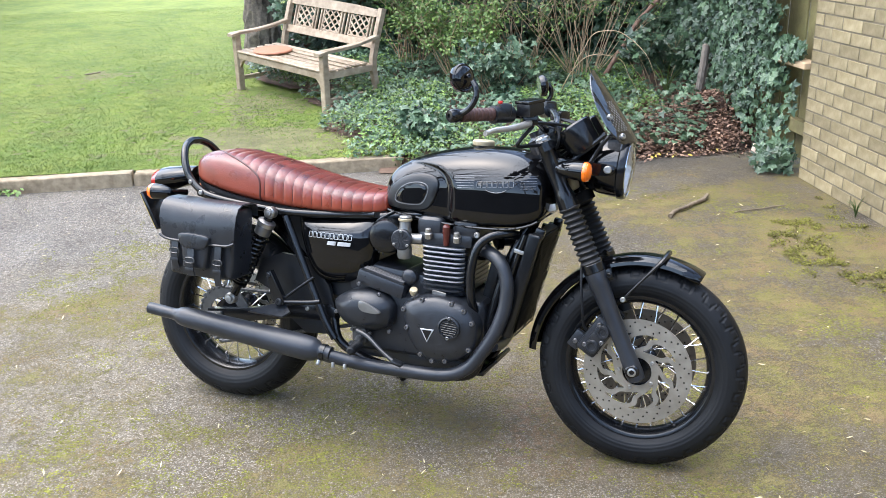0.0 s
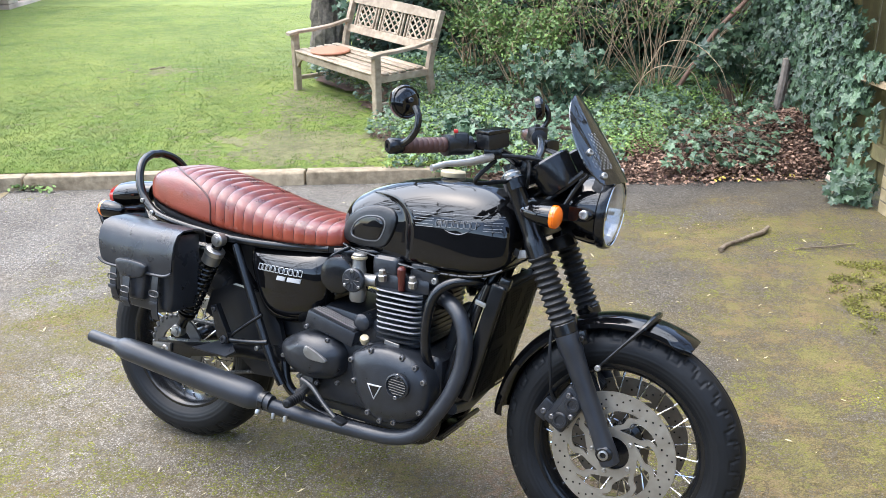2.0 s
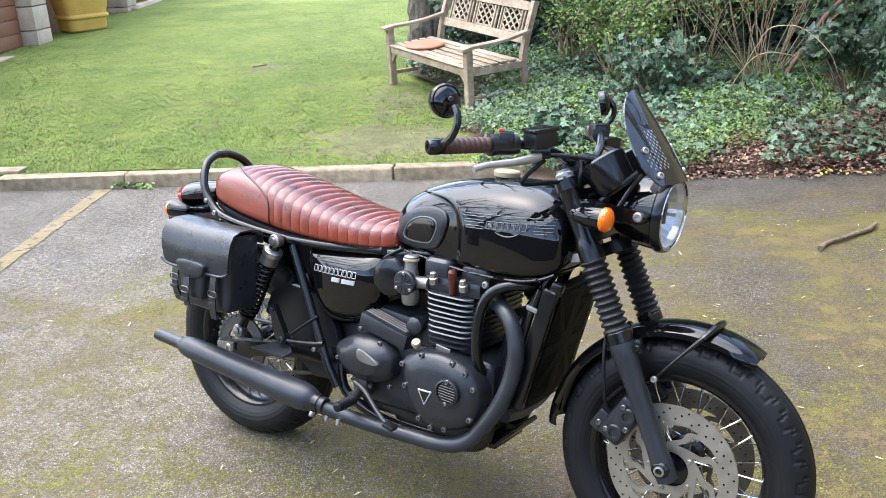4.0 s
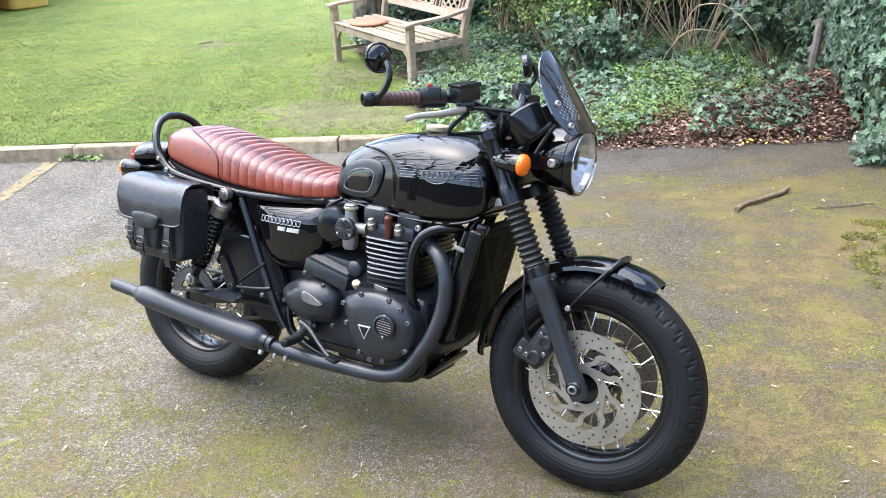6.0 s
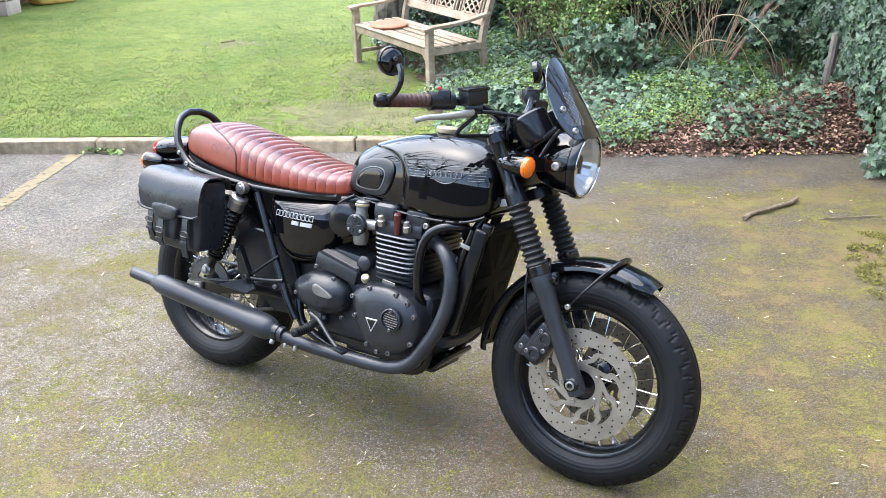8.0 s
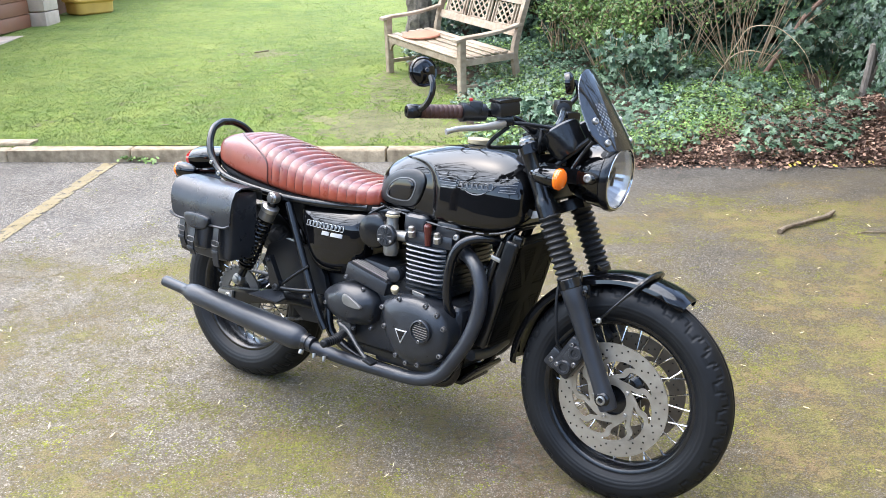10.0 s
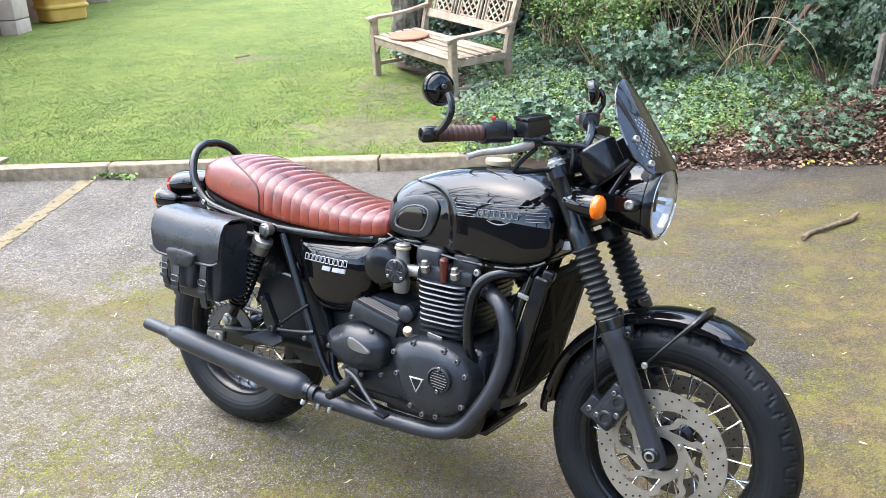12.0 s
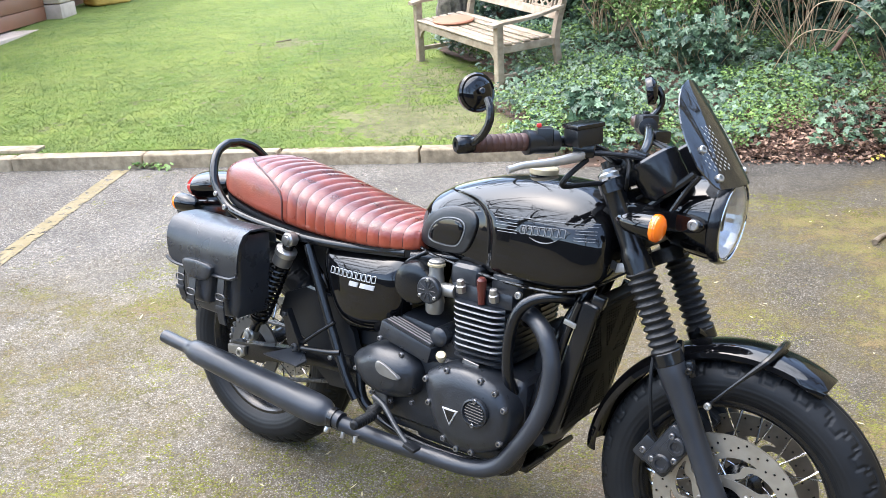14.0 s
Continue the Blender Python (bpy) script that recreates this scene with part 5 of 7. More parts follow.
for y in (-1, 1):
    bm = tube(bmesh.new(), [(1.395, y * 0.082, 0.520), (1.450, y * 0.080, 0.585), (1.492, y * 0.066, 0.632), (1.502, y * 0.03, 0.645), (1.503, 0, 0.647)], [0.0035, 0.0040, 0.0075, 0.0085, 0.0085], 8, 6)
    part("stay", bm, satin_black, guard)
    bm = bmesh.new()
    bolt(bm, (1.395, y * 0.088, 0.518), (0, y, 0), 0.008, 0.006)
    part("stay_bolt", bm, steel, guard)
    bm = tube(bmesh.new(), [(1.33, y * 0.085, 0.575), (1.32, y * 0.07, 0.61), (1.31, y * 0.05, 0.625)], 0.008, 8, 4)
    part("bracket", bm, satin_black, guard)

# ---- brake calipers and hose ----
for y in (-1, 1):
    bm = bmesh.new()
    m = pose(1.327, y * 0.074, 0.400, 0, -58, 0) @ Matrix.Scale(1.14, 4)
    block(bm, (0.105, 0.05, 0.055), m, 0.012, 3)
    block(bm, (0.05, 0.062, 0.04), m @ pose(0.012, 0, -0.006), 0.008, 2)
    block(bm, (0.05, 0.02, 0.03), m @ pose(-0.045, y * -0.012, 0.035), 0.005)
    cal = part("brake_caliper", bm, engine_black, bike, "dark grey brake caliper")
    b = bmesh.new()
    for dx, dz in ((-0.03, 0.012), (0.035, 0.012), (0.0, -0.02)):
        bolt(b, m @ Vector((dx, y * 0.03, dz)), (0, y, 0), 0.007, 0.006)
    bolt(b, m @ Vector((-0.05, y * -0.004, 0.036)), (0, y, 0), 0.008, 0.006)
    part("caliper_bolts", b, bolt_steel, cal)
    for dx in (-0.024, 0.024):
        bm = bmesh.new()
        lathe(bm, [(0.021, 0.0), (0.021, 0.006), (0.018, 0.010), (0.012, 0.010), (0.010, 0.006), (0.002, 0.006)], axis(m @ Vector((dx, y * 0.026, -0.006)), (0, y, 0)), 20)
        part("piston_housing", bm, engine_black, cal)
bm = tube(bmesh.new(), [(1.17, -0.02, 0.90), (1.20, -0.03, 0.82), (1.24, -0.05, 0.72), (1.265, -0.07, 0.64), (1.275, -0.105, 0.56), (1.285, -0.11, 0.48), (1.29, -0.10, 0.43), (1.305, -0.09, 0.41)], 0.0042, 8)
part("brake_hose", bm, rubber, bike)

# ---- headlamp ----
HEAD = axis((1.357, 0, 0.886), (0.995, 0, -0.07))
bm = bmesh.new()
lathe(bm, [(0.012, -0.135), (0.045, -0.125), (0.07, -0.10), (0.083, -0.06), (0.0875, -0.02), (0.088, 0.0)], HEAD, 40, caps=False)
lathe(bm, [(0.0125, -0.1352), (0.001, -0.137)], HEAD, 40, caps=False)
head = part("headlamp", bm, gloss_black, bike, "round headlamp in a gloss black shell")
bm = bmesh.new()
lathe(bm, [(0.088, -0.008), (0.0915, -0.004), (0.092, 0.008), (0.088, 0.016), (0.081, 0.017), (0.081, 0.010)], HEAD, 44, caps=False)
part("bezel", bm, satin_black, head)
bm = bmesh.new()
lathe(bm, [(0.081, 0.012), (0.079, 0.010), (0.074, -0.005), (0.058, -0.03), (0.035, -0.048), (0.015, -0.052), (0.015, -0.03), (0.001, -0.028)], HEAD, 48, caps=False)
for k, v in enumerate(bm.verts):
    v.co += (HEAD.to_3x3() @ Vector((0, 0, 0.0022))) * (k % 2)
part("reflector", bm, bowl_metal, head, sharp=8)
bm = bmesh.new()
lathe(bm, [(0.0850, 0.0165), (0.0842, 0.0182), (0.0822, 0.0182), (0.081, 0.015)], HEAD, 44, caps=False)
part("trim_ring", bm, chrome, head)
bm = bmesh.new()
lathe(bm, [(0.0805, 0.0125), (0.07, 0.020), (0.045, 0.026), (0.02, 0.029), (0.001, 0.0295), (0.001, 0.0275), (0.02, 0.027), (0.045, 0.024), (0.07, 0.018), (0.0805, 0.0105)], HEAD, 40, caps=False, closed=True)
lens = part("lens", bm, clear_glass, head)
lens.visible_shadow = False
bm = bmesh.new()
block(bm, (0.05, 0.012, 0.006), HEAD @ pose(0, 0, -0.005, 0, 0, 90), 0.002)
block(bm, (0.02, 0.02, 0.03), HEAD @ pose(0, 0, -0.02), 0.005)
part("bulb_shield", bm, alloy, head)
for y in (-1, 1):
    bm = bmesh.new()
    out = round_outline([(1.175, 0.905), (1.215, 0.912), (1.27, 0.905), (1.325, 0.902), (1.350, 0.890), (1.340, 0.872), (1.30, 0.868), (1.25, 0.862), (1.20, 0.852), (1.185, 0.86)], 3)
    plate(bm, out, y * 0.088, y * 0.108, 0.005)
    br = part("lamp_bracket", bm, gloss_black, bike)
    b = bmesh.new()
    bolt(b, (1.330, y * 0.108, 0.887), (0, y, 0), 0.0115, 0.008)
    part("lamp_bolt", b, steel, br)
    # front indicator
    im = axis((1.272, y * 0.176, 0.884), (0.990, y * 0.04, -0.05)) @ Matrix.Scale(0.98, 4)
    bm = bmesh.new()
    lathe(bm, [(0.004, -0.078), (0.011, -0.072), (0.020, -0.052), (0.0255, -0.024), (0.0275, 0.0), (0.0275, 0.006)], im, 28)
    tube(bm, [(1.225, y * 0.10, 0.888), (1.237, y * 0.135, 0.886), (1.248, y * 0.165, 0.884)], [0.013, 0.010, 0.009], 12, 4)
    ind = part("front_indicator", bm, gloss_black, bike, "gloss black indicator with an amber lens")
    bm = bmesh.new()
    prof = [(0.0272, 0.004), (0.0285, 0.008), (0.0285, 0.014)]
    for k in range(7):
        a = k / 7 * math.pi / 2
        prof.append((0.0272 * math.cos(a), 0.014 + 0.013 * math.sin(a) + (0.0008 if k % 2 else 0.0)))
    lathe(bm, prof + [(0.001, 0.0275)], im, 30)
    part("lens", bm, amber, ind, "amber indicator lens")

# ---- flyscreen ----


def screen_point(u, v, off=0.0):
    """u across from -1 to 1, v up from 0 to 1."""
    half = 0.100 * (1 - 0.06 * v) * math.sqrt(max(0.0, 1 - max(0.0, (v - 0.25) / 0.76) ** 2.6)) if v > 0.25 else 0.100 * (0.78 + 0.22 * (v / 0.25) ** 0.6)
    y = u * half
    x = 1.389 - 0.120 * v - 0.02 * v * v - 4.2 * y * y + off * 0.8
    z = 0.962 + 0.196 * v + off * 0.55 - 0.9 * y * y
    return Vector((x, y, z))


bm = bmesh.new()
nu, nv = 24, 26
grids = [[[bm.verts.new(screen_point(-1 + 2 * i / nu, j / nv, o)) for i in range(nu + 1)] for j in range(nv + 1)] for o in (0.0, 0.0035)]
for g in grids:
    for j in range(nv):
        for i in range(nu):
            bm.faces.new((g[j][i], g[j][i + 1], g[j + 1][i + 1], g[j + 1][i]))
edge = [(0, i) for i in range(nu + 1)] + [(j, nu) for j in range(1, nv + 1)] + [(nv, i) for i in range(nu - 1, -1, -1)] + [(j, 0) for j in range(nv - 1, 0, -1)]
for a, b in zip(edge, edge[1:] + edge[:1]):
    bm.faces.new((grids[0][a[0]][a[1]], grids[0][b[0]][b[1]], grids[1][b[0]][b[1]], grids[1][a[0]][a[1]]))
bmesh.ops.remove_doubles(bm, verts=bm.verts[:], dist=0.00005)
screen = part("flyscreen", bm, smoked, bike, "smoked flyscreen with a dotted pattern")
b = bmesh.new()
for j in range(5, 19):
    for i in range(-7, 8):
        u, v = (i + 0.5 * (j % 2)) / 8.5, 0.03 + j / 34
        if 0.30 < abs(u) < 0.93 and (v < 0.36 or abs(u) < 0.62):
            p, d = screen_point(u, v, 0.0036), (screen_point(u, v, 0.01) - screen_point(u, v, 0)).normalized()
            block(b, (0.0022, 0.0062, 0.0010), axis(p, d, 35))
part("dots", b, pale_print, screen, "pale printed dots")
b = bmesh.new()
for y in (-1, 1):
    for v in (0.10, 0.37):
        p = screen_point(y * 0.80, v, 0.004)
        bolt(b, p, (0.75, y * 0.5, 0.4), 0.0085, 0.007)
part("screen_bolts", b, steel, screen)
for y in (-1, 1):
    bm = tube(bmesh.new(), [(1.225, y * 0.085, 0.905), (1.27, y * 0.088, 0.945), (1.315, y * 0.09, 0.985)], 0.0075, 8, 3)
    tube(bm, [(1.275, y * 0.092, 0.90), (1.30, y * 0.092, 0.945), (1.325, y * 0.09, 0.98)], 0.006, 8, 3)
    part("strut", bm, satin_black, screen)

# ---- instruments ----
for y in (-0.062, 0.062):
    m = axis((1.222, y, 0.985), (-0.62, 0, 0.79))
    bm = bmesh.new()
    lathe(bm, [(0.02, -0.065), (0.042, -0.062), (0.050, -0.045), (0.053, -0.01), (0.055, 0.0), (0.055, 0.012), (0.048, 0.016), (0.047, 0.010)], m, 36, caps=False)
    dial = part("instrument", bm, satin_black, bike, "round black instrument pod")
    bm = bmesh.new()
    lathe(bm, [(0.0475, 0.009), (0.001, 0.009)], m, 32, caps=False)
    part("dial_face", bm, dial_face, dial)
    bm = bmesh.new()
    for k in range(11):
        a = radians(-220 + 26 * k)
        block(bm, (0.008, 0.0018, 0.0012), m @ pose(0.039 * math.cos(a), 0.039 * math.sin(a), 0.0098, 0, 0, math.degrees(a)))
    part("dial_marks", bm, pale_print, dial)
    bm = bmesh.new()
    lathe(bm, [(0.049, 0.0160), (0.0515, 0.0185), (0.0560, 0.0130), (0.0560, 0.009)], m, 32, caps=False)
    part("trim_ring", bm, satin_black, dial)

# ---- handlebar and controls ----
BAR = [(1.135, -0.02, 0.985), (1.135, -0.07, 0.988), (1.125, -0.12, 1.010), (1.095, -0.19, 1.030), (1.045, -0.28, 1.032), (0.976, -0.39, 1.028)]
bm = tube(bmesh.new(), [flip(p) for p in reversed(BAR)] + BAR, 0.0108, 14, 8)
bar = part("handlebar", bm, satin_black, bike, "black tubular handlebar")
bm = bmesh.new()
for y in (-0.045, 0.045):
    block(bm, (0.045, 0.032, 0.045), pose(1.135, y, 0.975, 0, 10, 0), 0.006)
part("bar_clamp", bm, satin_black, bar)


def along_bar(y):
    for p, q in zip(BAR, BAR[1:]):
        if q[1] <= y <= p[1]:
            return Vector(p).lerp(Vector(q), (p[1] - y) / (p[1] - q[1]))
    return Vector(BAR[-1])


for s in (-1, 1):
    def side(p):
        return Vector((p[0], p[1] if s < 0 else -p[1], p[2]))
    a, b = along_bar(-0.285), along_bar(-0.382)
    d = (b - a).normalized()
    bm = bmesh.new()
    prof = []
    ln = (b - a).length
    for k in range(9):
        u = ln * k / 9
        prof += [(0.0165, u), (0.0178, u + ln / 40), (0.0178, u + ln / 11)]
    lathe(bm, prof, axis(side(a), side(d)), 20)
    part("grip", bm, brown_grip, bar, "brown leather wrapped grip")
    bm = bmesh.new()
    e = Vector(BAR[-1])
    lathe(bm, [(0.012, -0.012), (0.0165, -0.010), (0.018, 0.0), (0.018, 0.018), (0.014, 0.024), (0.006, 0.0245), (0.005, 0.020)], axis(side(e), side(d)), 20)
    part("bar_end", bm, satin_black, bar)
    bm = bmesh.new()
    c = along_bar(-0.255)
    lathe(bm, [(0.014, -0.036), (0.022, -0.034), (0.0235, -0.01), (0.0225, 0.018), (0.0245, 0.024), (0.0245, 0.034), (0.018, 0.036)], axis(side(c), side(d)), 22)
    block(bm, (0.034, 0.05, 0.035), Matrix.Translation(side(c + Vector((0.004, 0.008, 0.012)))) @ pose(0, 0, 0, 0, 0, 30 * -s), 0.008)
    sw = part("switch_housing", bm, dark_plastic, bar)
    bm = block(bmesh.new(), (0.010, 0.016, 0.008), Matrix.Translation(side(c + Vector((-0.004, -0.004, 0.032)))) @ pose(0, 0, 0, 0, 0, 30 * -s), 0.003)
    part("switch", bm, red_plastic if s < 0 else dark_plastic, sw)
    # lever
    bm = bmesh.new()
    pts = [side(p) for p in ((1.125, -0.185, 1.012), (1.118, -0.215, 1.005), (1.095, -0.27, 0.997), (1.064, -0.320, 0.992), (1.050, -0.340, 0.986), (1.044, -0.349, 0.983))]
    tube(bm, pts, [0.0125, 0.0135, 0.0105, 0.0085, 0.0085, 0.0095], 12, 6, flat=0.75)
    part("lever", bm, fin_edge, bar, "bare alloy lever")
    bm = block(bmesh.new(), (0.045, 0.05, 0.03), Matrix.Translation(side((1.118, -0.185, 1.018))) @ pose(0, 0, 0, 0, 0, 25 * -s), 0.008)
    part("lever_perch", bm, satin_black, bar)
    # mirror on the bar end
    bm = tube(bmesh.new(), [side(p) for p in ((0.985, -0.392, 1.030), (1.015, -0.402, 1.048), (1.032, -0.405, 1.075), (1.031, -0.402, 1.100), (1.020, -0.397, 1.117))], 0.0078, 10, 6)
    mir = part("mirror_stalk", bm, satin_black, bike)
    bm = bmesh.new()
    mm = axis(side((0.987, -0.385, 1.125) if s < 0 else (1.006, -0.39, 1.108)), (0.86, -0.50, 0.12) if s < 0 else (0.88, 0.42, 0.2))
    lathe(bm, [(0.0335, -0.012), (0.036, -0.008), (0.037, 0.004), (0.034, 0.0085), (0.031, 0.0075), (0.029, 0.011), (0.020, 0.0165), (0.006, 0.018)], mm, 40)
    mir2 = part("bar_end_mirror", bm, gloss_black, bike, "round gloss black bar-end mirror")
    bm = bmesh.new()
    lathe(bm, [(0.0325, -0.0125), (0.001, -0.0125)], mm, 32, caps=False)
    part("mirror_glass", bm, chrome, mir2)
    bm = bmesh.new()
    bolt(bm, side((1.008, -0.397, 1.130)), side((0.7, -0.7, 0.2)), 0.006, 0.005)
    part("mirror_bolt", bm, satin_black, mir2)

# brake fluid reservoir
bm = block(bmesh.new(), (0.052, 0.062, 0.036), pose(1.125, -0.205, 1.047, 8, 0, -28), 0.008, 2)
res = part("fluid_reservoir", bm, dark_plastic, bike, "black fluid reservoir")
bm = block(bmesh.new(), (0.056, 0.066, 0.010), pose(1.123, -0.2045, 1.068, 8, 0, -28), 0.004, 2)
part("reservoir_lid", bm, satin_black, res)
# cables in front of the yokes
for k, (y0, y1, dx) in enumerate(((-0.15, 0.05, 0.045), (-0.17, 0.02, 0.06), (0.16, -0.04, 0.05), (0.14, -0.03, 0.035), (-0.19, -0.06, 0.02))):
    bm = tube(bmesh.new(), [(1.12, y0, 1.01), (1.15 + dx, y0 * 0.55, 1.0), (1.17 + dx, (y0 + y1) / 2, 0.96), (1.13 + dx, y1, 0.91), (1.08, y1 * 0.8, 0.87)], 0.0042, 8)
    part("cable", bm, rubber, bike)
bm = tube(bmesh.new(), [(1.13, -0.19, 1.0), (1.11, -0.235, 0.965), (1.10, -0.22, 0.945), (1.125, -0.14, 0.945), (1.15, -0.08, 0.94)], 0.0055, 8)
part("cable", bm, rubber, bike)

# ---- tank ----
TANK = [(0.645, 0.782, 0.750, 0.040), (0.650, 0.815, 0.737, 0.078), (0.668, 0.843, 0.728, 0.098), (0.70, 0.864, 0.722, 0.108), (0.74, 0.882, 0.718, 0.114), (0.806, 0.902, 0.710, 0.122),
        (0.883, 0.917, 0.704, 0.131), (0.966, 0.924, 0.703, 0.138), (1.034, 0.921, 0.706, 0.140), (1.078, 0.910, 0.714, 0.137), (1.114, 0.890, 0.728, 0.127), (1.138, 0.866, 0.748, 0.108), (1.150, 0.838, 0.780, 0.065)]
TANK = [(0.905 + (x - 0.90) * 1.045, top + 0.002, low - 0.012, w + 0.002) for x, top, low, w in TANK]


def tank_at(x):
    """Top, bottom and half-width of the tank at x, along smooth curves through the stations."""
    x = min(max(x, TANK[0][0]), TANK[-1][0])
    i = max(k for k in range(len(TANK) - 1) if TANK[k][0] <= x)
    a, b = TANK[i], TANK[i + 1]
    h = b[0] - a[0]
    t = (x - a[0]) / h
    out = []
    for k in (1, 2, 3):
        before, after = TANK[max(0, i - 1)], TANK[min(len(TANK) - 1, i + 2)]
        ma = (b[k] - before[k]) / (b[0] - before[0]) * h if i else (b[k] - a[k])
        mb = (after[k] - a[k]) / (after[0] - a[0]) * h
        out.append((2 * t ** 3 - 3 * t * t + 1) * a[k] + (t ** 3 - 2 * t * t + t) * ma + (3 * t * t - 2 * t ** 3) * b[k] + (t ** 3 - t * t) * mb)
    return out


def knee(x, z):
    """Depth of the scalloped knee recess in the tank's flank."""
    d = abs((x - 0.735) / 0.146) ** 3 + abs((z - 0.768) / 0.102) ** 3
    return 0.014 * min(1.0, max(0.0, (1.0 - d) / 0.14)) if d < 1 else 0.0


def tank_side(x, z):
    """The y of the tank's right flank."""
    top, bot, w = tank_at(x)
    zm = bot + 0.42 * (top - bot)
    u = (z - zm) / (top - zm) if z > zm else (z - zm) / (bot - zm)
    q = 2.3 if z > zm else 6.0
    return -(w - knee(x, z)) * max(0.0, 1 - min(1.0, abs(u)) ** q) ** (1 / q)


bm = bmesh.new()
rings = []
for s in glide([(t[0], t[1], 0) for t in TANK], 9):
    top, bot, w = tank_at(min(max(s.x, TANK[0][0]), TANK[-1][0]))
    zm = bot + 0.42 * (top - bot)
    ring = []
    for k in range(96):
        a = 2 * math.pi * k / 96
        cy, sz = math.cos(a), math.sin(a)
        q = 2.3 if sz > 0 else 6.0
        z = zm + (top - zm if sz > 0 else zm - bot) * math.copysign(abs(sz) ** (2 / q), sz)
        y = (w - knee(s.x, z)) * math.copysign(abs(cy) ** (2 / q), cy)
        ring.append(bm.verts.new((s.x, y, z)))
    rings.append(ring)
ring_faces(bm, rings)
tank = part("fuel_tank", bm, gloss_black, bike, "gloss black teardrop fuel tank", sharp=60)
bm = tube(bmesh.new(), [(x, -0.93 * tank_at(x)[2], tank_at(x)[1] + 0.002) for x in (0.66, 0.70, 0.75, 0.82, 0.90, 0.98, 1.045, 1.09, 1.12, 1.138)], 0.0045, 8)
part("seam", bm, gloss_black, tank)
for sgn in (1, -1):
    def flank(x, z, sgn=sgn):
        return tank_side(x, z) * sgn
    o = sgn
    pad = round_outline([(0.672, 0.752), (0.684, 0.786), (0.712, 0.815), (0.748, 0.832), (0.790, 0.838), (0.824, 0.832), (0.838, 0.812), (0.830, 0.778), (0.814, 0.748), (0.792, 0.735), (0.740, 0.731), (0.688, 0.736)], 4)
    pad = [(0.744 + (a - 0.757) * 1.09, 0.777 + (b - 0.780) * 1.08) for a, b in pad]
    bm = plate(bmesh.new(), pad, 0.004 * o, -0.007 * o, 0.006, lie=flank)
    kp = part("knee_pad", bm, dark_plastic, bike, "black rubber knee pad")
    c = Vector((0.744, 0.775))
    inner = [(c.x + (a - c.x) * 0.62, c.y + (b - c.y) * 0.60 - 0.002) for a, b in pad]
    ring = bmesh.new()
    for a, b in zip(inner, inner[1:] + inner[:1]):
        pa, pb = Vector((a[0], flank(*a) - 0.0072 * o, a[1])), Vector((b[0], flank(*b) - 0.0072 * o, b[1]))
        tube(ring, [pa, pb], 0.0018, 5, caps=False)
    part("pad_line", ring, dim_silver, kp)
    raised = [(c.x + (a - c.x) * 0.56, c.y + (b - c.y) * 0.54 - 0.002) for a, b in pad]
    part("pad_centre", plate(bmesh.new(), raised, -0.005 * o, -0.0095 * o, 0.002, lie=flank), gloss_black, kp)
    for k, z0 in enumerate((0.837, 0.8225, 0.808)):
        for d in (0.0, 0.0062):
            for x0, x1 in (((0.885, 1.132),) if k == 0 and d else ((0.885 + 0.006 * k, 0.950), (1.088, 1.132))):
                pts = [(x, z0 + d + 0.012 * (x - 0.9) / 0.23) for x in np.linspace(x0, x1, 12)]
                part("coach_line", tube(bmesh.new(), [(x, flank(x, z) - 0.0006 * o, z) for x, z in pts], 0.0009, 5, 2), dim_silver, tank)
    bo = [(0.955, 0.822), (0.97, 0.832), (1.065, 0.838), (1.080, 0.832), (1.068, 0.822), (1.045, 0.808), (1.020, 0.803), (0.995, 0.807), (0.975, 0.816)]
    bd = part("tank_badge", plate(bmesh.new(), bo, 0.002 * o, -0.003 * o, 0.002, lie=flank, rings=2), gloss_black, bike, "dark badge with a row of plain silver-rimmed bars")
    for k in range(7):
        x0, z0 = 0.960 + 0.0162 * k, 0.8145 + 0.0011 * k
        rim = bmesh.new()
        tube(rim, [(x0 + a, flank(x0 + a, z0 + b) - 0.0038 * o, z0 + b) for a, b in ((0, 0), (0.006, -0.0004), (0.012, 0), (0.0125, 0.008), (0.012, 0.016), (0.006, 0.0164), (0, 0.016), (-0.0005, 0.008))], 0.0011, 5, 2, closed=True)
        part("badge_bar", rim, dim_silver, bd)
    sweep = tube(bmesh.new(), [(x, flank(x, z) - 0.0035 * o, z) for x, z in ((0.985, 0.809), (1.0, 0.804), (1.018, 0.802), (1.036, 0.805), (1.052, 0.813))], [0.0005, 0.0014, 0.0018, 0.0014, 0.0005], 5, 4)
    part("badge_sweep", sweep, dim_silver, bd)
bm = bmesh.new()
CAP = axis((0.930, 0, 0.917), (0.03, 0, 1))
lathe(bm, [(0.034, -0.006), (0.033, 0.002), (0.029, 0.004), (0.029, 0.009)], CAP, 36)
cap = part("cap_collar", bm, satin_black, tank)
bm = bmesh.new()
lathe(bm, [(0.030, 0.008), (0.0325, 0.009), (0.0335, 0.012), (0.0335, 0.021), (0.031, 0.024), (0.02, 0.0255), (0.002, 0.026)], CAP, 40)
part("filler_cap", bm, brass, bike, "aged cream metal filler cap")

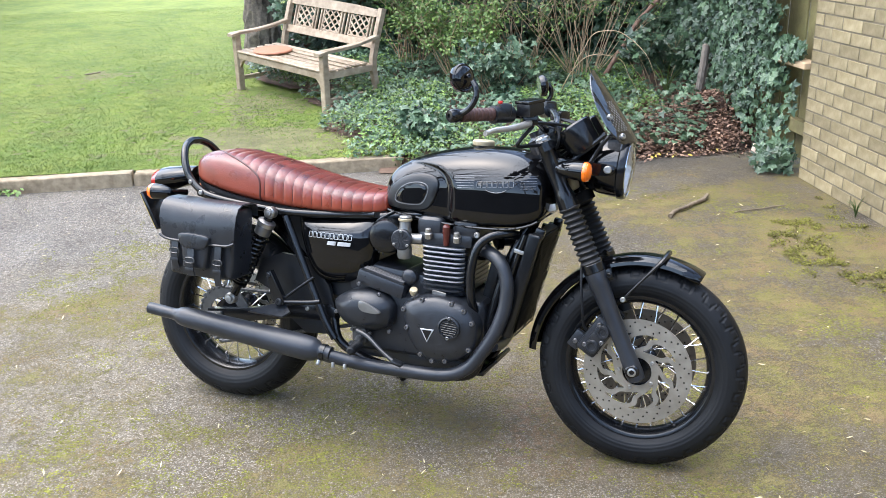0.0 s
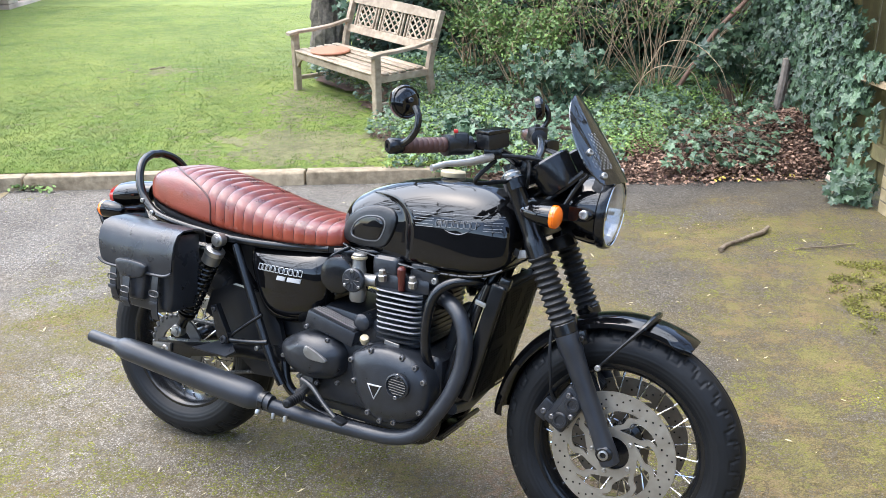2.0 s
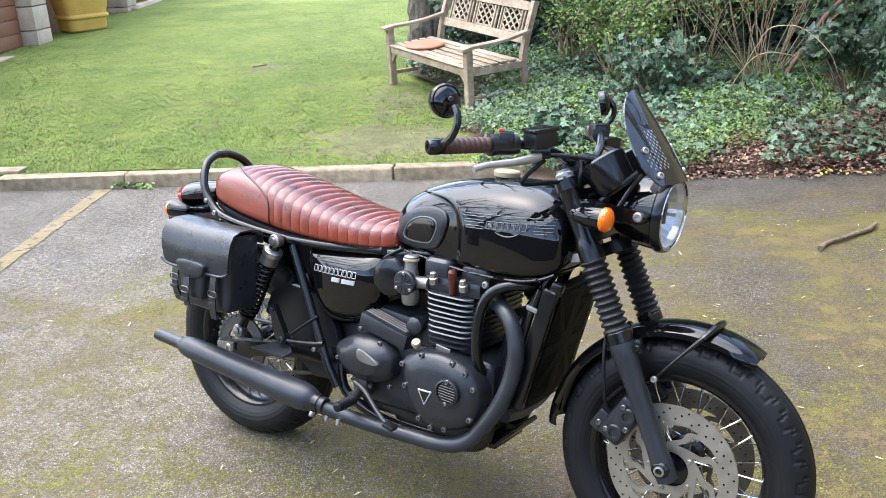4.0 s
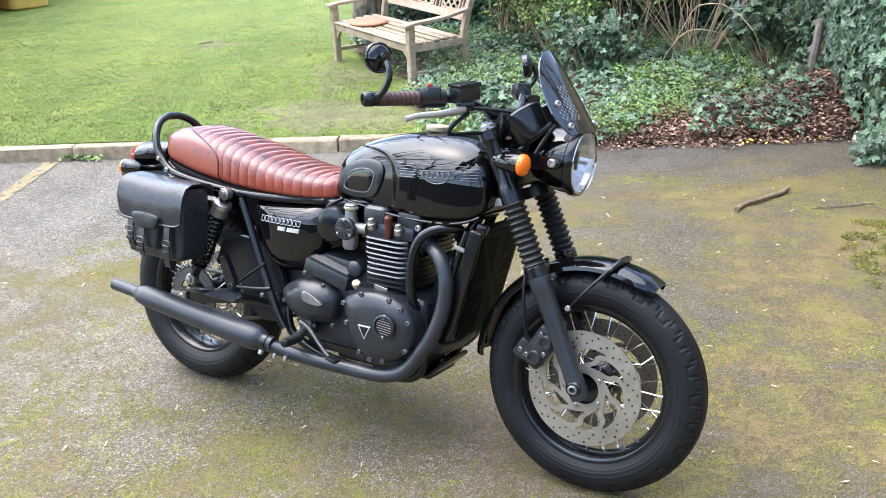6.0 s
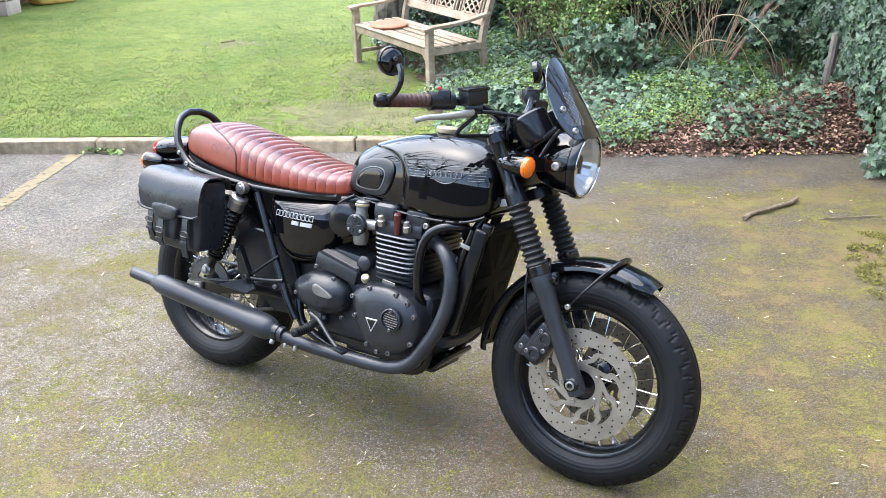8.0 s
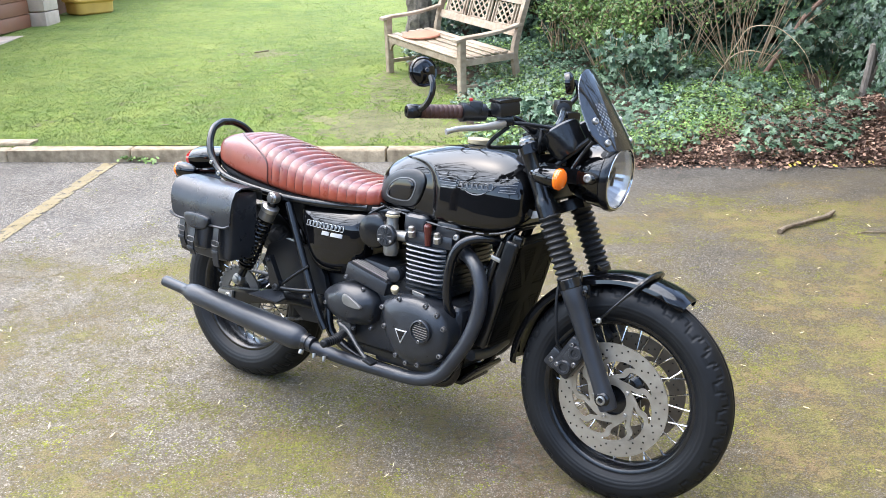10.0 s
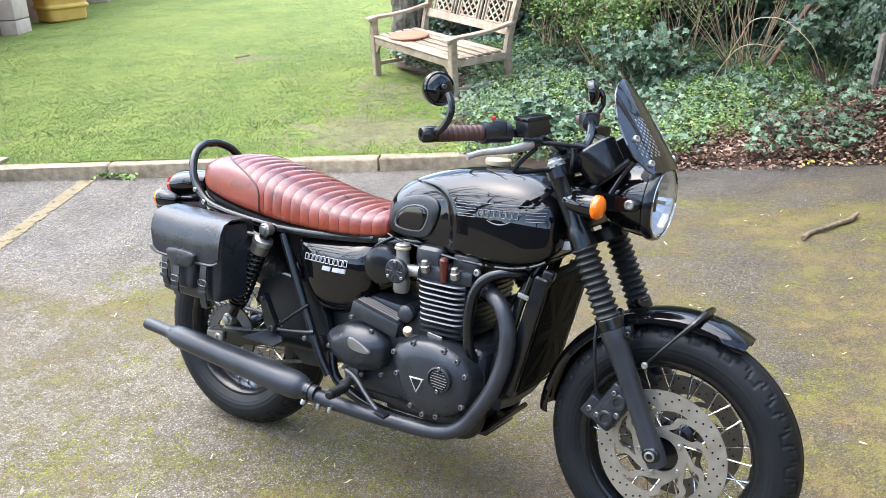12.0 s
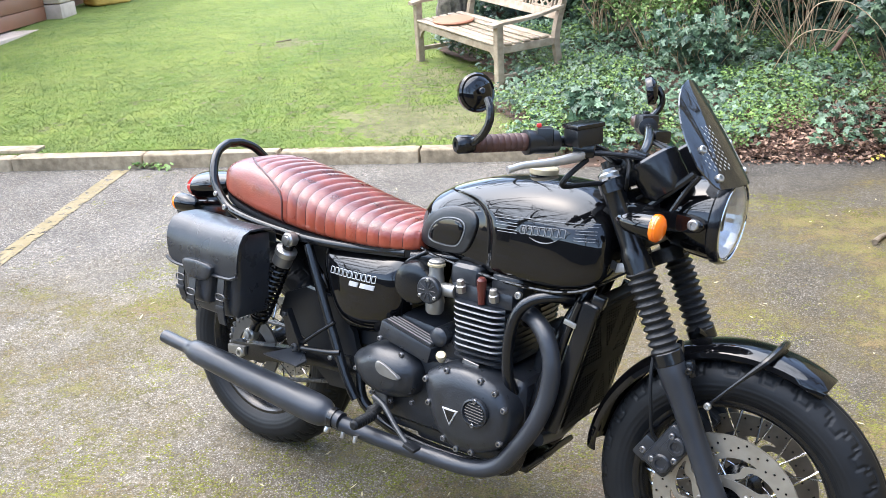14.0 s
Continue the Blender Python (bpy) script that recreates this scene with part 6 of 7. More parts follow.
# ---- seat ----
SEAT = [(-0.032, 0.822, 0.785, 0.070), (-0.024, 0.840, 0.770, 0.100), (0.003, 0.855, 0.754, 0.121), (0.06, 0.862, 0.737, 0.131), (0.12, 0.858, 0.724, 0.136), (0.20, 0.845, 0.712, 0.140), (0.28, 0.827, 0.703, 0.142),
        (0.36, 0.807, 0.697, 0.141), (0.44, 0.789, 0.695, 0.138), (0.52, 0.777, 0.696, 0.132), (0.59, 0.771, 0.699, 0.121), (0.635, 0.771, 0.703, 0.108), (0.653, 0.766, 0.708, 0.095), (0.661, 0.752, 0.716, 0.07)]


def seat_at(x):
    """Top, bottom and half-width of the seat at x, along smooth curves through the stations."""
    x = min(max(x, SEAT[0][0]), SEAT[-1][0])
    i = max(k for k in range(len(SEAT) - 1) if SEAT[k][0] <= x)
    a, b = SEAT[i], SEAT[i + 1]
    h = b[0] - a[0]
    t = (x - a[0]) / h
    out = []
    for k in (1, 2, 3):
        before, after = SEAT[max(0, i - 1)], SEAT[min(len(SEAT) - 1, i + 2)]
        ma = (b[k] - before[k]) / (b[0] - before[0]) * h if i else (b[k] - a[k])
        mb = (after[k] - a[k]) / (after[0] - a[0]) * h
        out.append((2 * t ** 3 - 3 * t * t + 1) * a[k] + (t ** 3 - 2 * t * t + t) * ma + (3 * t * t - 2 * t ** 3) * b[k] + (t ** 3 - t * t) * mb)
    return out


def seat_ring(x, grow=0.0, count=64):
    top, bot, w = seat_at(x)
    out = []
    for k in range(count):
        a = 2 * math.pi * k / count
        cy, sz = math.cos(a), math.sin(a)
        q = 3.2 if sz > 0 else 5.0
        zm = bot + 0.40 * (top - bot)
        y = (w + grow) * math.copysign(abs(cy) ** (2 / q), cy)
        z = zm + ((top - zm) if sz > 0 else (zm - bot)) * math.copysign(abs(sz) ** (2 / q), sz) + grow * max(0, sz)
        out.append((x, y, z, sz))
    return out


def seam_x(level):
    """Where the ribbed panel ends, from the skirt (0) to the crown (1)."""
    return 0.235 - 0.22 * max(0.0, level) ** 2.2


bm = bmesh.new()
rings = []
for i in range(231):
    x = -0.030 + 0.690 * i / 230
    u = (i / 230)
    ring = []
    for (a, y, z, sz) in seat_ring(x):
        lvl = max(0.0, min(1.0, sz))
        dip = 0.0
        if x > seam_x(lvl) and sz > -0.55 and 0.0 < x < 0.652:
            ph = ((x - 0.015 * abs(y) / 0.13 - 0.0) / 0.0335) % 1.0
            dip = (0.0042 + 0.0022 * lvl) * (1 - abs(math.sin(math.pi * ph)) ** 0.42)
        top, bot, w = seat_at(x)
        c = Vector((x, 0, (top + bot) / 2))
        v = Vector((x, y, z))
        d = (v - c).normalized()
        ring.append(bm.verts.new(v - d * dip))
    rings.append(ring)
ring_faces(bm, rings)
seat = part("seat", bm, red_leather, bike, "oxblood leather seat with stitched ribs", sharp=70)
for sgn in (-1, 1):
    pts = []
    for k in range(15):
        lv = -0.9 + 1.88 * k / 14
        x = seam_x(max(0.0, lv))
        top, bot, w = seat_at(x)
        zm = bot + 0.40 * (top - bot)
        q = 3.2 if lv > 0 else 5.0
        sz = math.copysign(abs(lv) ** (2 / q), lv)
        cy = abs(1 - lv * lv) ** 0.5
        pts.append((x, sgn * (w * cy ** (2 / q)), zm + ((top - zm) if lv > 0 else (zm - bot)) * sz))
    part("piping", tube(bmesh.new(), pts, 0.0030, 8, 4), dark_piping, seat, "dark leather piping")
for k in range(1, 20):
    line_pts = []
    for i in range(-26, 27):
        a = radians(90 - 3.75 * i)
        x = 0.0335 * k
        top, bot, w = seat_at(min(x, 0.655))
        x += 0.015 * abs(w * math.copysign(abs(math.cos(a)) ** (2 / 3.2), math.cos(a))) / 0.13
        sz = math.sin(a)
        if not 0.03 < x < 0.648 or x < seam_x(max(0.0, sz)) + 0.004:
            continue
        top, bot, w = seat_at(x)
        zm, q = bot + 0.40 * (top - bot), 3.2 if sz > 0 else 5.0
        y = w * math.copysign(abs(math.cos(a)) ** (2 / q), math.cos(a))
        z = zm + ((top - zm) if sz > 0 else (zm - bot)) * math.copysign(abs(sz) ** (2 / q), sz)
        v, c = Vector((x, y, z)), Vector((x, 0, (top + bot) / 2))
        line_pts.append(v - (v - c).normalized() * (0.0030 + 0.0020 * max(0.0, sz)))
    runs, last = [], None
    for q in line_pts:
        if last is None or (q - last).length > 0.06:
            runs.append([])
        runs[-1].append(q)
        last = q
    for run in runs:
        if len(run) > 3:
            part("stitched_seam", tube(bmesh.new(), run, 0.0013, 5, 2), dark_piping, seat)
bm = bmesh.new()
rings = []
for x in np.linspace(-0.02, 0.65, 40):
    top, bot, w = seat_at(x)
    rings.append([bm.verts.new((x, y * w, bot + dz)) for y, dz in ((-0.97, 0.006), (0.97, 0.006), (0.95, -0.012), (-0.95, -0.012))])
ring_faces(bm, rings)
part("seat_base", bm, dark_plastic, seat)

# ---- grab rail, rear mudguard, tail ----
RAIL = [(0.30, -0.135, 0.690), (0.18, -0.140, 0.700), (0.08, -0.138, 0.712), (0.015, -0.130, 0.727), (-0.035, -0.122, 0.762), (-0.068, -0.110, 0.812), (-0.092, -0.075, 0.860), (-0.104, -0.03, 0.880), (-0.105, 0, 0.882)]
bm = tube(bmesh.new(), RAIL + [flip(p) for p in reversed(RAIL[:-1])], 0.0125, 14, 6)
rail = part("grab_rail", bm, gloss_black, bike, "black tubular grab rail")
b = bmesh.new()
for sgn in (-1, 1):
    bolt(b, (0.015, sgn * 0.143, 0.727), (0, sgn, 0), 0.008, 0.006)
    bolt(b, (-0.03, sgn * 0.135, 0.758), (0, sgn, 0), 0.007, 0.006)
part("rail_bolts", b, steel, rail)
bm = bmesh.new()
rings = []
for i in range(37):
    a = radians(14 + (138 - 14) * i / 36)
    ring = []
    sec = [(-0.092, -0.03), (-0.09, -0.008), (-0.07, 0.008), (-0.035, 0.016), (0, 0.018), (0.035, 0.016), (0.07, 0.008), (0.09, -0.008), (0.092, -0.03)]
    for y, dr in sec + [(y * 0.96, dr - 0.004) for y, dr in reversed(sec)]:
        r = 0.352 + dr + 0.02 * min(1.0, max(0.0, math.sin(a)))
        ring.append(bm.verts.new((REAR.x + 0.02 + r * math.cos(a), y, REAR.z + 0.02 + r * math.sin(a))))
    rings.append(ring)
ring_faces(bm, rings)
part("rear_mudguard", bm, gloss_black, bike, "gloss black rear mudguard")
bm = bmesh.new()
rings = []
for h, ww, hh in ((-0.10, 0.045, 0.03), (-0.06, 0.062, 0.036), (0.0, 0.07, 0.042), (0.03, 0.068, 0.041)):
    rings.append([bm.verts.new(Vector((-0.195 - h, ww * math.cos(a), 0.748 + hh * math.sin(a) - 0.18 * h))) for a in (2 * math.pi * k / 24 for k in range(24))])
ring_faces(bm, rings)
tl = part("tail_lamp", bm, gloss_black, bike, "tail lamp with a red lens")
bm = bmesh.new()
rings = []
for h, ww, hh in ((0.03, 0.066, 0.04), (0.05, 0.062, 0.037), (0.062, 0.045, 0.026), (0.066, 0.01, 0.008)):
    rings.append([bm.verts.new(Vector((-0.195 - h, ww * math.cos(a), 0.748 + hh * math.sin(a) - 0.18 * h))) for a in (2 * math.pi * k / 24 for k in range(24))])
ring_faces(bm, rings)
part("lens", bm, red_lens, tl)
for sgn in (-1, 1):
    bm = bmesh.new()
    tube(bm, [(-0.10, sgn * 0.06, 0.71), (-0.13, sgn * 0.13, 0.716)], 0.010, 10)
    m = axis((-0.155, sgn * 0.150, 0.718), (-1, 0, 0))
    lathe(bm, [(0.008, -0.06), (0.018, -0.05), (0.025, -0.02), (0.0265, 0.004), (0.0265, 0.008)], m, 22)
    ri = part("rear_indicator", bm, gloss_black, bike, "gloss black indicator with an amber lens")
    bm = bmesh.new()
    lathe(bm, [(0.0265, 0.007), (0.0265, 0.014), (0.022, 0.023), (0.004, 0.028)], m, 22)
    part("lens", bm, amber, ri)
bm = block(bmesh.new(), (0.014, 0.19, 0.14), pose(-0.230, 0, 0.640, 0, -28, 0), 0.004)
np_ = part("plate_holder", bm, satin_black, bike, "black number plate holder")
bm = block(bmesh.new(), (0.004, 0.18, 0.13), pose(-0.239, 0, 0.638, 0, -28, 0), 0.001)
part("number_plate", bm, yellow_plate, np_, "yellow number plate")

# ---- saddlebag on the right side ----
def saddlebag():
    root = thing("saddlebag", BIKE, "black leather saddlebag with flap and buckled straps", "saddlebag")
    m = pose(0.114, -0.238, 0.592, 0, 1.5, 0) @ Matrix.Diagonal((0.93, 1, 1, 1))          # x along the bike, y outwards is -y

    def leather(name, bm, parent, label=""):
        for v in bm.verts:
            v.co += 0.0016 * Vector((noise.noise(v.co * 24), noise.noise(v.co * 24 + Vector((3, 0, 0))), noise.noise(v.co * 24 + Vector((0, 7, 0)))))
        return part(name, bm, black_leather, parent, label, sharp=45)

    out = round_outline([(-0.125, 0.10), (-0.128, 0.0), (-0.122, -0.09), (-0.105, -0.108), (0, -0.112), (0.105, -0.108), (0.122, -0.09), (0.126, 0.0), (0.122, 0.10), (0.10, 0.112), (0, 0.115), (-0.10, 0.112)], 5)
    body = leather("bag_body", plate(bmesh.new(), out, 0.055, -0.055, 0.014, 0.006, m=m, rings=6), root)
    # flap: over the top and down the outer face
    bm = bmesh.new()
    prof = [(0.062, 0.090), (0.060, 0.112), (0.050, 0.124), (0.02, 0.130), (-0.03, 0.128), (-0.056, 0.116), (-0.070, 0.090), (-0.075, 0.06), (-0.075, 0.03), (-0.072, 0.004)]
    rings = []
    for i in range(29):
        u = -1 + 2 * i / 28
        ring = []
        for k, (y, z) in enumerate(prof):
            f = k / (len(prof) - 1)
            half = 0.142 + 0.008 * f
            edge = abs(u) ** 8 * 0.022 * max(0.0, f - 0.4)
            ring.append(Vector((u * half * (1 - 0.06 * max(0, f - 0.75) * 4 * abs(u) ** 6), y, z + edge - 0.004 * math.cos(u * 3) * f)))
        low = [p + Vector((0, 0.005 if k > 4 else 0, -0.005 if k <= 5 else 0)) for k, p in enumerate(ring)]
        rings.append([bm.verts.new(m @ p) for p in ring + low[::-1]])
    ring_faces(bm, rings)
    flap = leather("flap", bm, root, "smooth black leather flap")
    edge = bmesh.new()
    tube(edge, [m @ Vector((u * 0.146, -0.0765, 0.004 + 0.013 * abs(u) ** 8)) for u in np.linspace(-1, 1, 15)], 0.0042, 6, 3)
    part("flap_binding", edge, black_leather, flap)
    # pocket and three straps with buckles
    pk = round_outline([(-0.045, 0.035), (-0.046, -0.05), (-0.035, -0.066), (0.035, -0.066), (0.046, -0.05), (0.045, 0.035)], 4)
    leather("pocket", plate(bmesh.new(), pk, -0.05, -0.082, 0.010, 0.003, m=m @ pose(-0.005, 0, -0.01)), root)
    pf = round_outline([(-0.052, 0.03), (-0.053, 0.002), (-0.035, -0.012), (0, -0.016), (0.035, -0.012), (0.053, 0.002), (0.052, 0.03)], 4)
    leather("pocket_flap", plate(bmesh.new(), pf, -0.07, -0.088, 0.004, 0.002, m=m @ pose(-0.005, 0, 0.0)), root)
    for x, top, low, y in ((-0.087, 0.01, -0.085, -0.066), (-0.005, -0.012, -0.098, -0.094), (0.083, 0.01, -0.125, -0.068)):
        bm = bmesh.new()
        rings = []
        for z, dy in ((top, 0.0), (top - 0.02, -0.003), ((top + low) / 2, -0.006), (low + 0.02, -0.002), (low, 0.004)):
            rings.append([bm.verts.new(m @ Vector((x + a * 0.0125, y + dy + b, z))) for a, b in ((-1, 0), (1, 0), (1, -0.004), (-1, -0.004))])
        ring_faces(bm, rings)
        st = leather("strap", bm, root)
        bz = (top + low) / 2 + 0.008
        bm = tube(bmesh.new(), [m @ Vector(p) for p in ((x - 0.0145, y - 0.010, bz - 0.007), (x + 0.0145, y - 0.010, bz - 0.007), (x + 0.0145, y - 0.010, bz + 0.007), (x - 0.0145, y - 0.010, bz + 0.007))], 0.0020, 6, 3, closed=True)
        part("buckle", bm, dark_steel, st, "dark metal strap buckle")
        bm = block(bmesh.new(), (0.032, 0.004, 0.010), m @ pose(x, y - 0.010, bz - 0.028), 0.001)
        part("keeper", bm, black_leather, st)
    return body


saddlebag()

# ---- side panels ----
PANEL = [(0.378, 0.662), (0.395, 0.678), (0.440, 0.686), (0.526, 0.688), (0.600, 0.686), (0.632, 0.676), (0.634, 0.632), (0.630, 0.560), (0.612, 0.510), (0.570, 0.480), (0.514, 0.466), (0.462, 0.474), (0.428, 0.515), (0.404, 0.585), (0.392, 0.630)]
PANEL = [(0.497 + (x - 0.512) * 1.12, 0.592 + (z - 0.578) * 1.11) for x, z in PANEL]
for sgn in (-1, 1):
    def fall(x, z, sgn=sgn):
        # the upper edge curls in under the seat, the lower edge tucks in a little
        return -sgn * (4.5 * max(0.0, z - 0.622) ** 2 / 0.5 + 1.1 * max(0.0, 0.56 - z) ** 2)
    bm = plate(bmesh.new(), round_outline(PANEL, 4), sgn * 0.075, sgn * 0.132, 0.026, 0.016, rings=9, lie=fall)
    sp = part("side_panel", bm, gloss_black, bike, "gloss black side panel with pale lettering", sharp=60)

    def skin(x, z, sgn=sgn):
        d = math.hypot(x - 0.497, z - 0.593) / 0.14
        return sgn * (0.132 + 0.016 * (1 - min(1, d * d))) + fall(x, z, sgn) + sgn * 0.002
    for k in range(10):
        x0 = 0.414 + 0.0152 * k
        rim = bmesh.new()
        pts = [(x0 + a, z) for a, z in ((0, 0.619), (0.0055, 0.619), (0.011, 0.619), (0.0118, 0.627), (0.0125, 0.635), (0.007, 0.635), (0.0015, 0.635), (0.0008, 0.627))]
        tube(rim, [(x, skin(x, z), z) for x, z in pts], 0.0011, 5, 2, closed=True)
        part("lettering_bar", rim, pale_print, sp)
    for x0, x1 in ((0.480, 0.508), (0.515, 0.558)):
        b = plate(bmesh.new(), [(x0, 0.599), (x1, 0.599), (x1 + 0.003, 0.611), (x0 + 0.003, 0.611)], sgn * -0.002, sgn * 0.0012, 0.0006, lie=skin, rings=1)
        part("lettering_bar", b, pale_print, sp)

# ---- frame ----

def frame_tube(pts, r=0.014, mat=None, name="frame_tube"):
    return part(name, tube(bmesh.new(), pts, r, 12, 6), mat or satin_black, bike)


for s in (-1, 1):
    frame_tube([(0.62, s * 0.10, 0.700), (0.45, s * 0.125, 0.690), (0.28, s * 0.135, 0.690), (0.10, s * 0.12, 0.705), (-0.02, s * 0.10, 0.72)], 0.0125)
    frame_tube([(0.325, s * 0.135, 0.675), (0.36, s * 0.14, 0.600), (0.42, s * 0.145, 0.470), (0.475, s * 0.15, 0.360), (0.512, s * 0.15, 0.300)], 0.0125)
    frame_tube([(1.110, s * 0.03, 0.735), (1.052, s * 0.072, 0.60), (1.012, s * 0.090, 0.45), (0.988, s * 0.10, 0.32), (0.955, s * 0.10, 0.235), (0.85, s * 0.10, 0.215), (0.65, s * 0.11, 0.225), (0.52, s * 0.12, 0.28), (0.49, s * 0.11, 0.36)], 0.0145)
    frame_tube([(1.10, s * 0.03, 0.80), (0.95, s * 0.07, 0.745), (0.80, s * 0.08, 0.715), (0.64, s * 0.10, 0.695)], 0.014)
    # hanger bracket, rear set stay
    frame_tube([(0.335, s * 0.175, 0.410), (0.39, s * 0.165, 0.455), (0.435, s * 0.15, 0.490)], 0.0055, name="stay")
    frame_tube([(0.335, s * 0.18, 0.405), (0.42, s * 0.165, 0.410), (0.46, s * 0.155, 0.415)], 0.008, name="stay")
    bm = plate(bmesh.new(), [(0.285, 0.500), (0.302, 0.505), (0.345, 0.425), (0.350, 0.398), (0.325, 0.392), (0.305, 0.415)], s * 0.170, s * 0.190, 0.003)
    hb = part("hanger_bracket", bm, satin_black, bike)
    b = bmesh.new()
    bolt(b, (0.333, s * 0.19, 0.408), (0, s, 0), 0.011, 0.006)
    bolt(b, (0.295, s * 0.19, 0.490), (0, s, 0), 0.007, 0.005)
    part("bracket_bolts", b, engine_black, hb)
    bm = plate(bmesh.new(), [(-0.075, -0.012), (0.0, 0.028), (0.045, 0.034), (0.072, 0.006), (0.052, -0.016)], 0.0035, -0.0035, 0.002, m=pose(0.300, s * 0.190, 0.372, s * 48, 0, 0))
    part("heel_plate", bm, black_leather, bike)
    # swingarm
    bm = bmesh.new()
    rings = []
    for x, z, h in ((0.02, 0.312, 0.020), (0.06, 0.310, 0.026), (0.15, 0.325, 0.022), (0.35, 0.362, 0.022), (0.47, 0.372, 0.026), (0.50, 0.370, 0.018)):
        rings.append([bm.verts.new((x, s * y, z + q * h)) for y, q in ((0.092, -1), (0.122, -1), (0.126, 0), (0.122, 1), (0.092, 1), (0.088, 0))])
    ring_faces(bm, rings)
    sa = part("swingarm", bm, satin_black, bike)
    b = bmesh.new()
    bolt(b, (0.060, s * 0.126, 0.309), (0, s, 0), 0.015, 0.012)
    bolt(b, (0.012, s * 0.12, 0.312), (0, s, 0), 0.007, 0.01)
    bolt(b, (0.40, s * 0.125, 0.378), (0, s, 0), 0.007, 0.005)
    part("axle_nut", b, steel, sa)
    part("chain_adjuster", block(bmesh.new(), (0.07, 0.012, 0.028), pose(0.045, s * 0.128, 0.313, 0, -6, 0), 0.004), alloy, sa, "bare alloy chain adjuster")
    # shock
    lo, hi = Vector((0.140, s * 0.158, 0.392)), Vector((0.288, s * 0.160, 0.686))
    d = (hi - lo).normalized()
    ln = (hi - lo).length
    m = axis(lo, d)
    bm = bmesh.new()
    lathe(bm, [(0.011, 0.0), (0.014, 0.02), (0.014, 0.05), (0.026, 0.055), (0.026, 0.063), (0.013, 0.066), (0.013, ln - 0.10), (0.016, ln - 0.03), (0.011, ln)], m, 22)
    sh = part("shock_absorber", bm, satin_black, bike, "rear shock absorber with black spring")
    bm = tube(bmesh.new(), [m @ Vector((0.0255 * math.cos(a), 0.0255 * math.sin(a), 0.066 + (ln - 0.155) * a / (2 * math.pi * 11))) for a in np.linspace(0, 2 * math.pi * 11, 150)], 0.0042, 6, 1)
    part("spring", bm, satin_black, sh)
    bm = bmesh.new()
    lathe(bm, [(0.021, ln - 0.080), (0.0265, ln - 0.078), (0.0265, ln - 0.045), (0.022, ln - 0.036)], m, 24)
    part("shock_can", bm, alloy, sh, "bare alloy shock top")
    bm = bmesh.new()
    lathe(bm, [(0.029, ln - 0.048), (0.029, ln - 0.034), (0.02, ln - 0.028)], m, 24)
    part("shock_collar", bm, steel, sh)
    bm = bmesh.new()
    lathe(bm, [(0.011, 0.008), (0.013, 0.02), (0.013, 0.055)], m, 18)
    part("shock_foot", bm, alloy, sh)
    b = bmesh.new()
    for p in (lo, hi):
        lathe(b, [(0.019, -0.008), (0.019, 0.014), (0.016, 0.018), (0.012, 0.018), (0.011, 0.024), (0.004, 0.025)], axis(p, (0, s, 0)), 18)
    part("shock_bolts", b, steel, sh)
frame_tube([(1.10, 0, 0.79), (0.95, 0, 0.76), (0.78, 0, 0.71), (0.64, 0, 0.69)], 0.02)
# battery box, and added dark fillers that close the view through the frame
bm = block(bmesh.new(), (0.20, 0.16, 0.19), pose(0.50, 0, 0.58), 0.02)
part("battery_box", bm, dark_plastic, bike)
bm = block(bmesh.new(), (0.15, 0.10, 0.10), pose(0.385, 0, 0.44, 0, 20, 0), 0.015)
part("inner_guard", bm, dark_plastic, bike)
bm = plate(bmesh.new(), [(0.27, 0.680), (0.42, 0.690), (0.60, 0.690), (0.62, 0.55), (0.52, 0.42), (0.44, 0.43), (0.37, 0.55), (0.31, 0.62)], -0.085, 0.085, 0.01)
part("inner_panel", bm, dark_plastic, bike)
# chain guard, enlarged into a dark filler over the gap by the wheel
bm = plate(bmesh.new(), [(0.20, 0.45), (0.225, 0.52), (0.30, 0.55), (0.40, 0.54), (0.47, 0.46), (0.50, 0.36), (0.47, 0.30), (0.39, 0.295), (0.33, 0.34), (0.30, 0.405)], -0.115, -0.095, 0.004)
part("chain_guard", bm, dark_plastic, bike)

# ---- engine ----
bm = bmesh.new()
block(bm, (0.44, 0.26, 0.20), pose(0.775, 0, 0.37), 0.03, 3)
eng = part("crankcase", bm, engine_black, bike, "black engine crankcase")
part("upper_crankcase", block(bmesh.new(), (0.30, 0.22, 0.10), pose(0.69, 0, 0.49, 0, 6, 0), 0.02, 2), engine_black, eng)
part("sump", block(bmesh.new(), (0.26, 0.20, 0.06), pose(0.80, 0, 0.255), 0.02, 2), engine_black, eng)
part("gearbox", block(bmesh.new(), (0.19, 0.21, 0.13), pose(0.655, 0, 0.305), 0.02, 2), engine_black, eng)
COVER = [(0.752, 0.440), (0.775, 0.462), (0.815, 0.478), (0.862, 0.484), (0.915, 0.476), (0.958, 0.456), (0.985, 0.420), (0.990, 0.375), (0.978, 0.332), (0.945, 0.302), (0.90, 0.285), (0.855, 0.280), (0.815, 0.296), (0.785, 0.330), (0.764, 0.380)]
SPROCKET = [(0.535, 0.425), (0.560, 0.450), (0.605, 0.470), (0.655, 0.472), (0.700, 0.462), (0.732, 0.435), (0.735, 0.395), (0.722, 0.365), (0.685, 0.350), (0.63, 0.346), (0.58, 0.360), (0.55, 0.385)]
SPROCKET = [(x - 0.022, z) for x, z in SPROCKET]
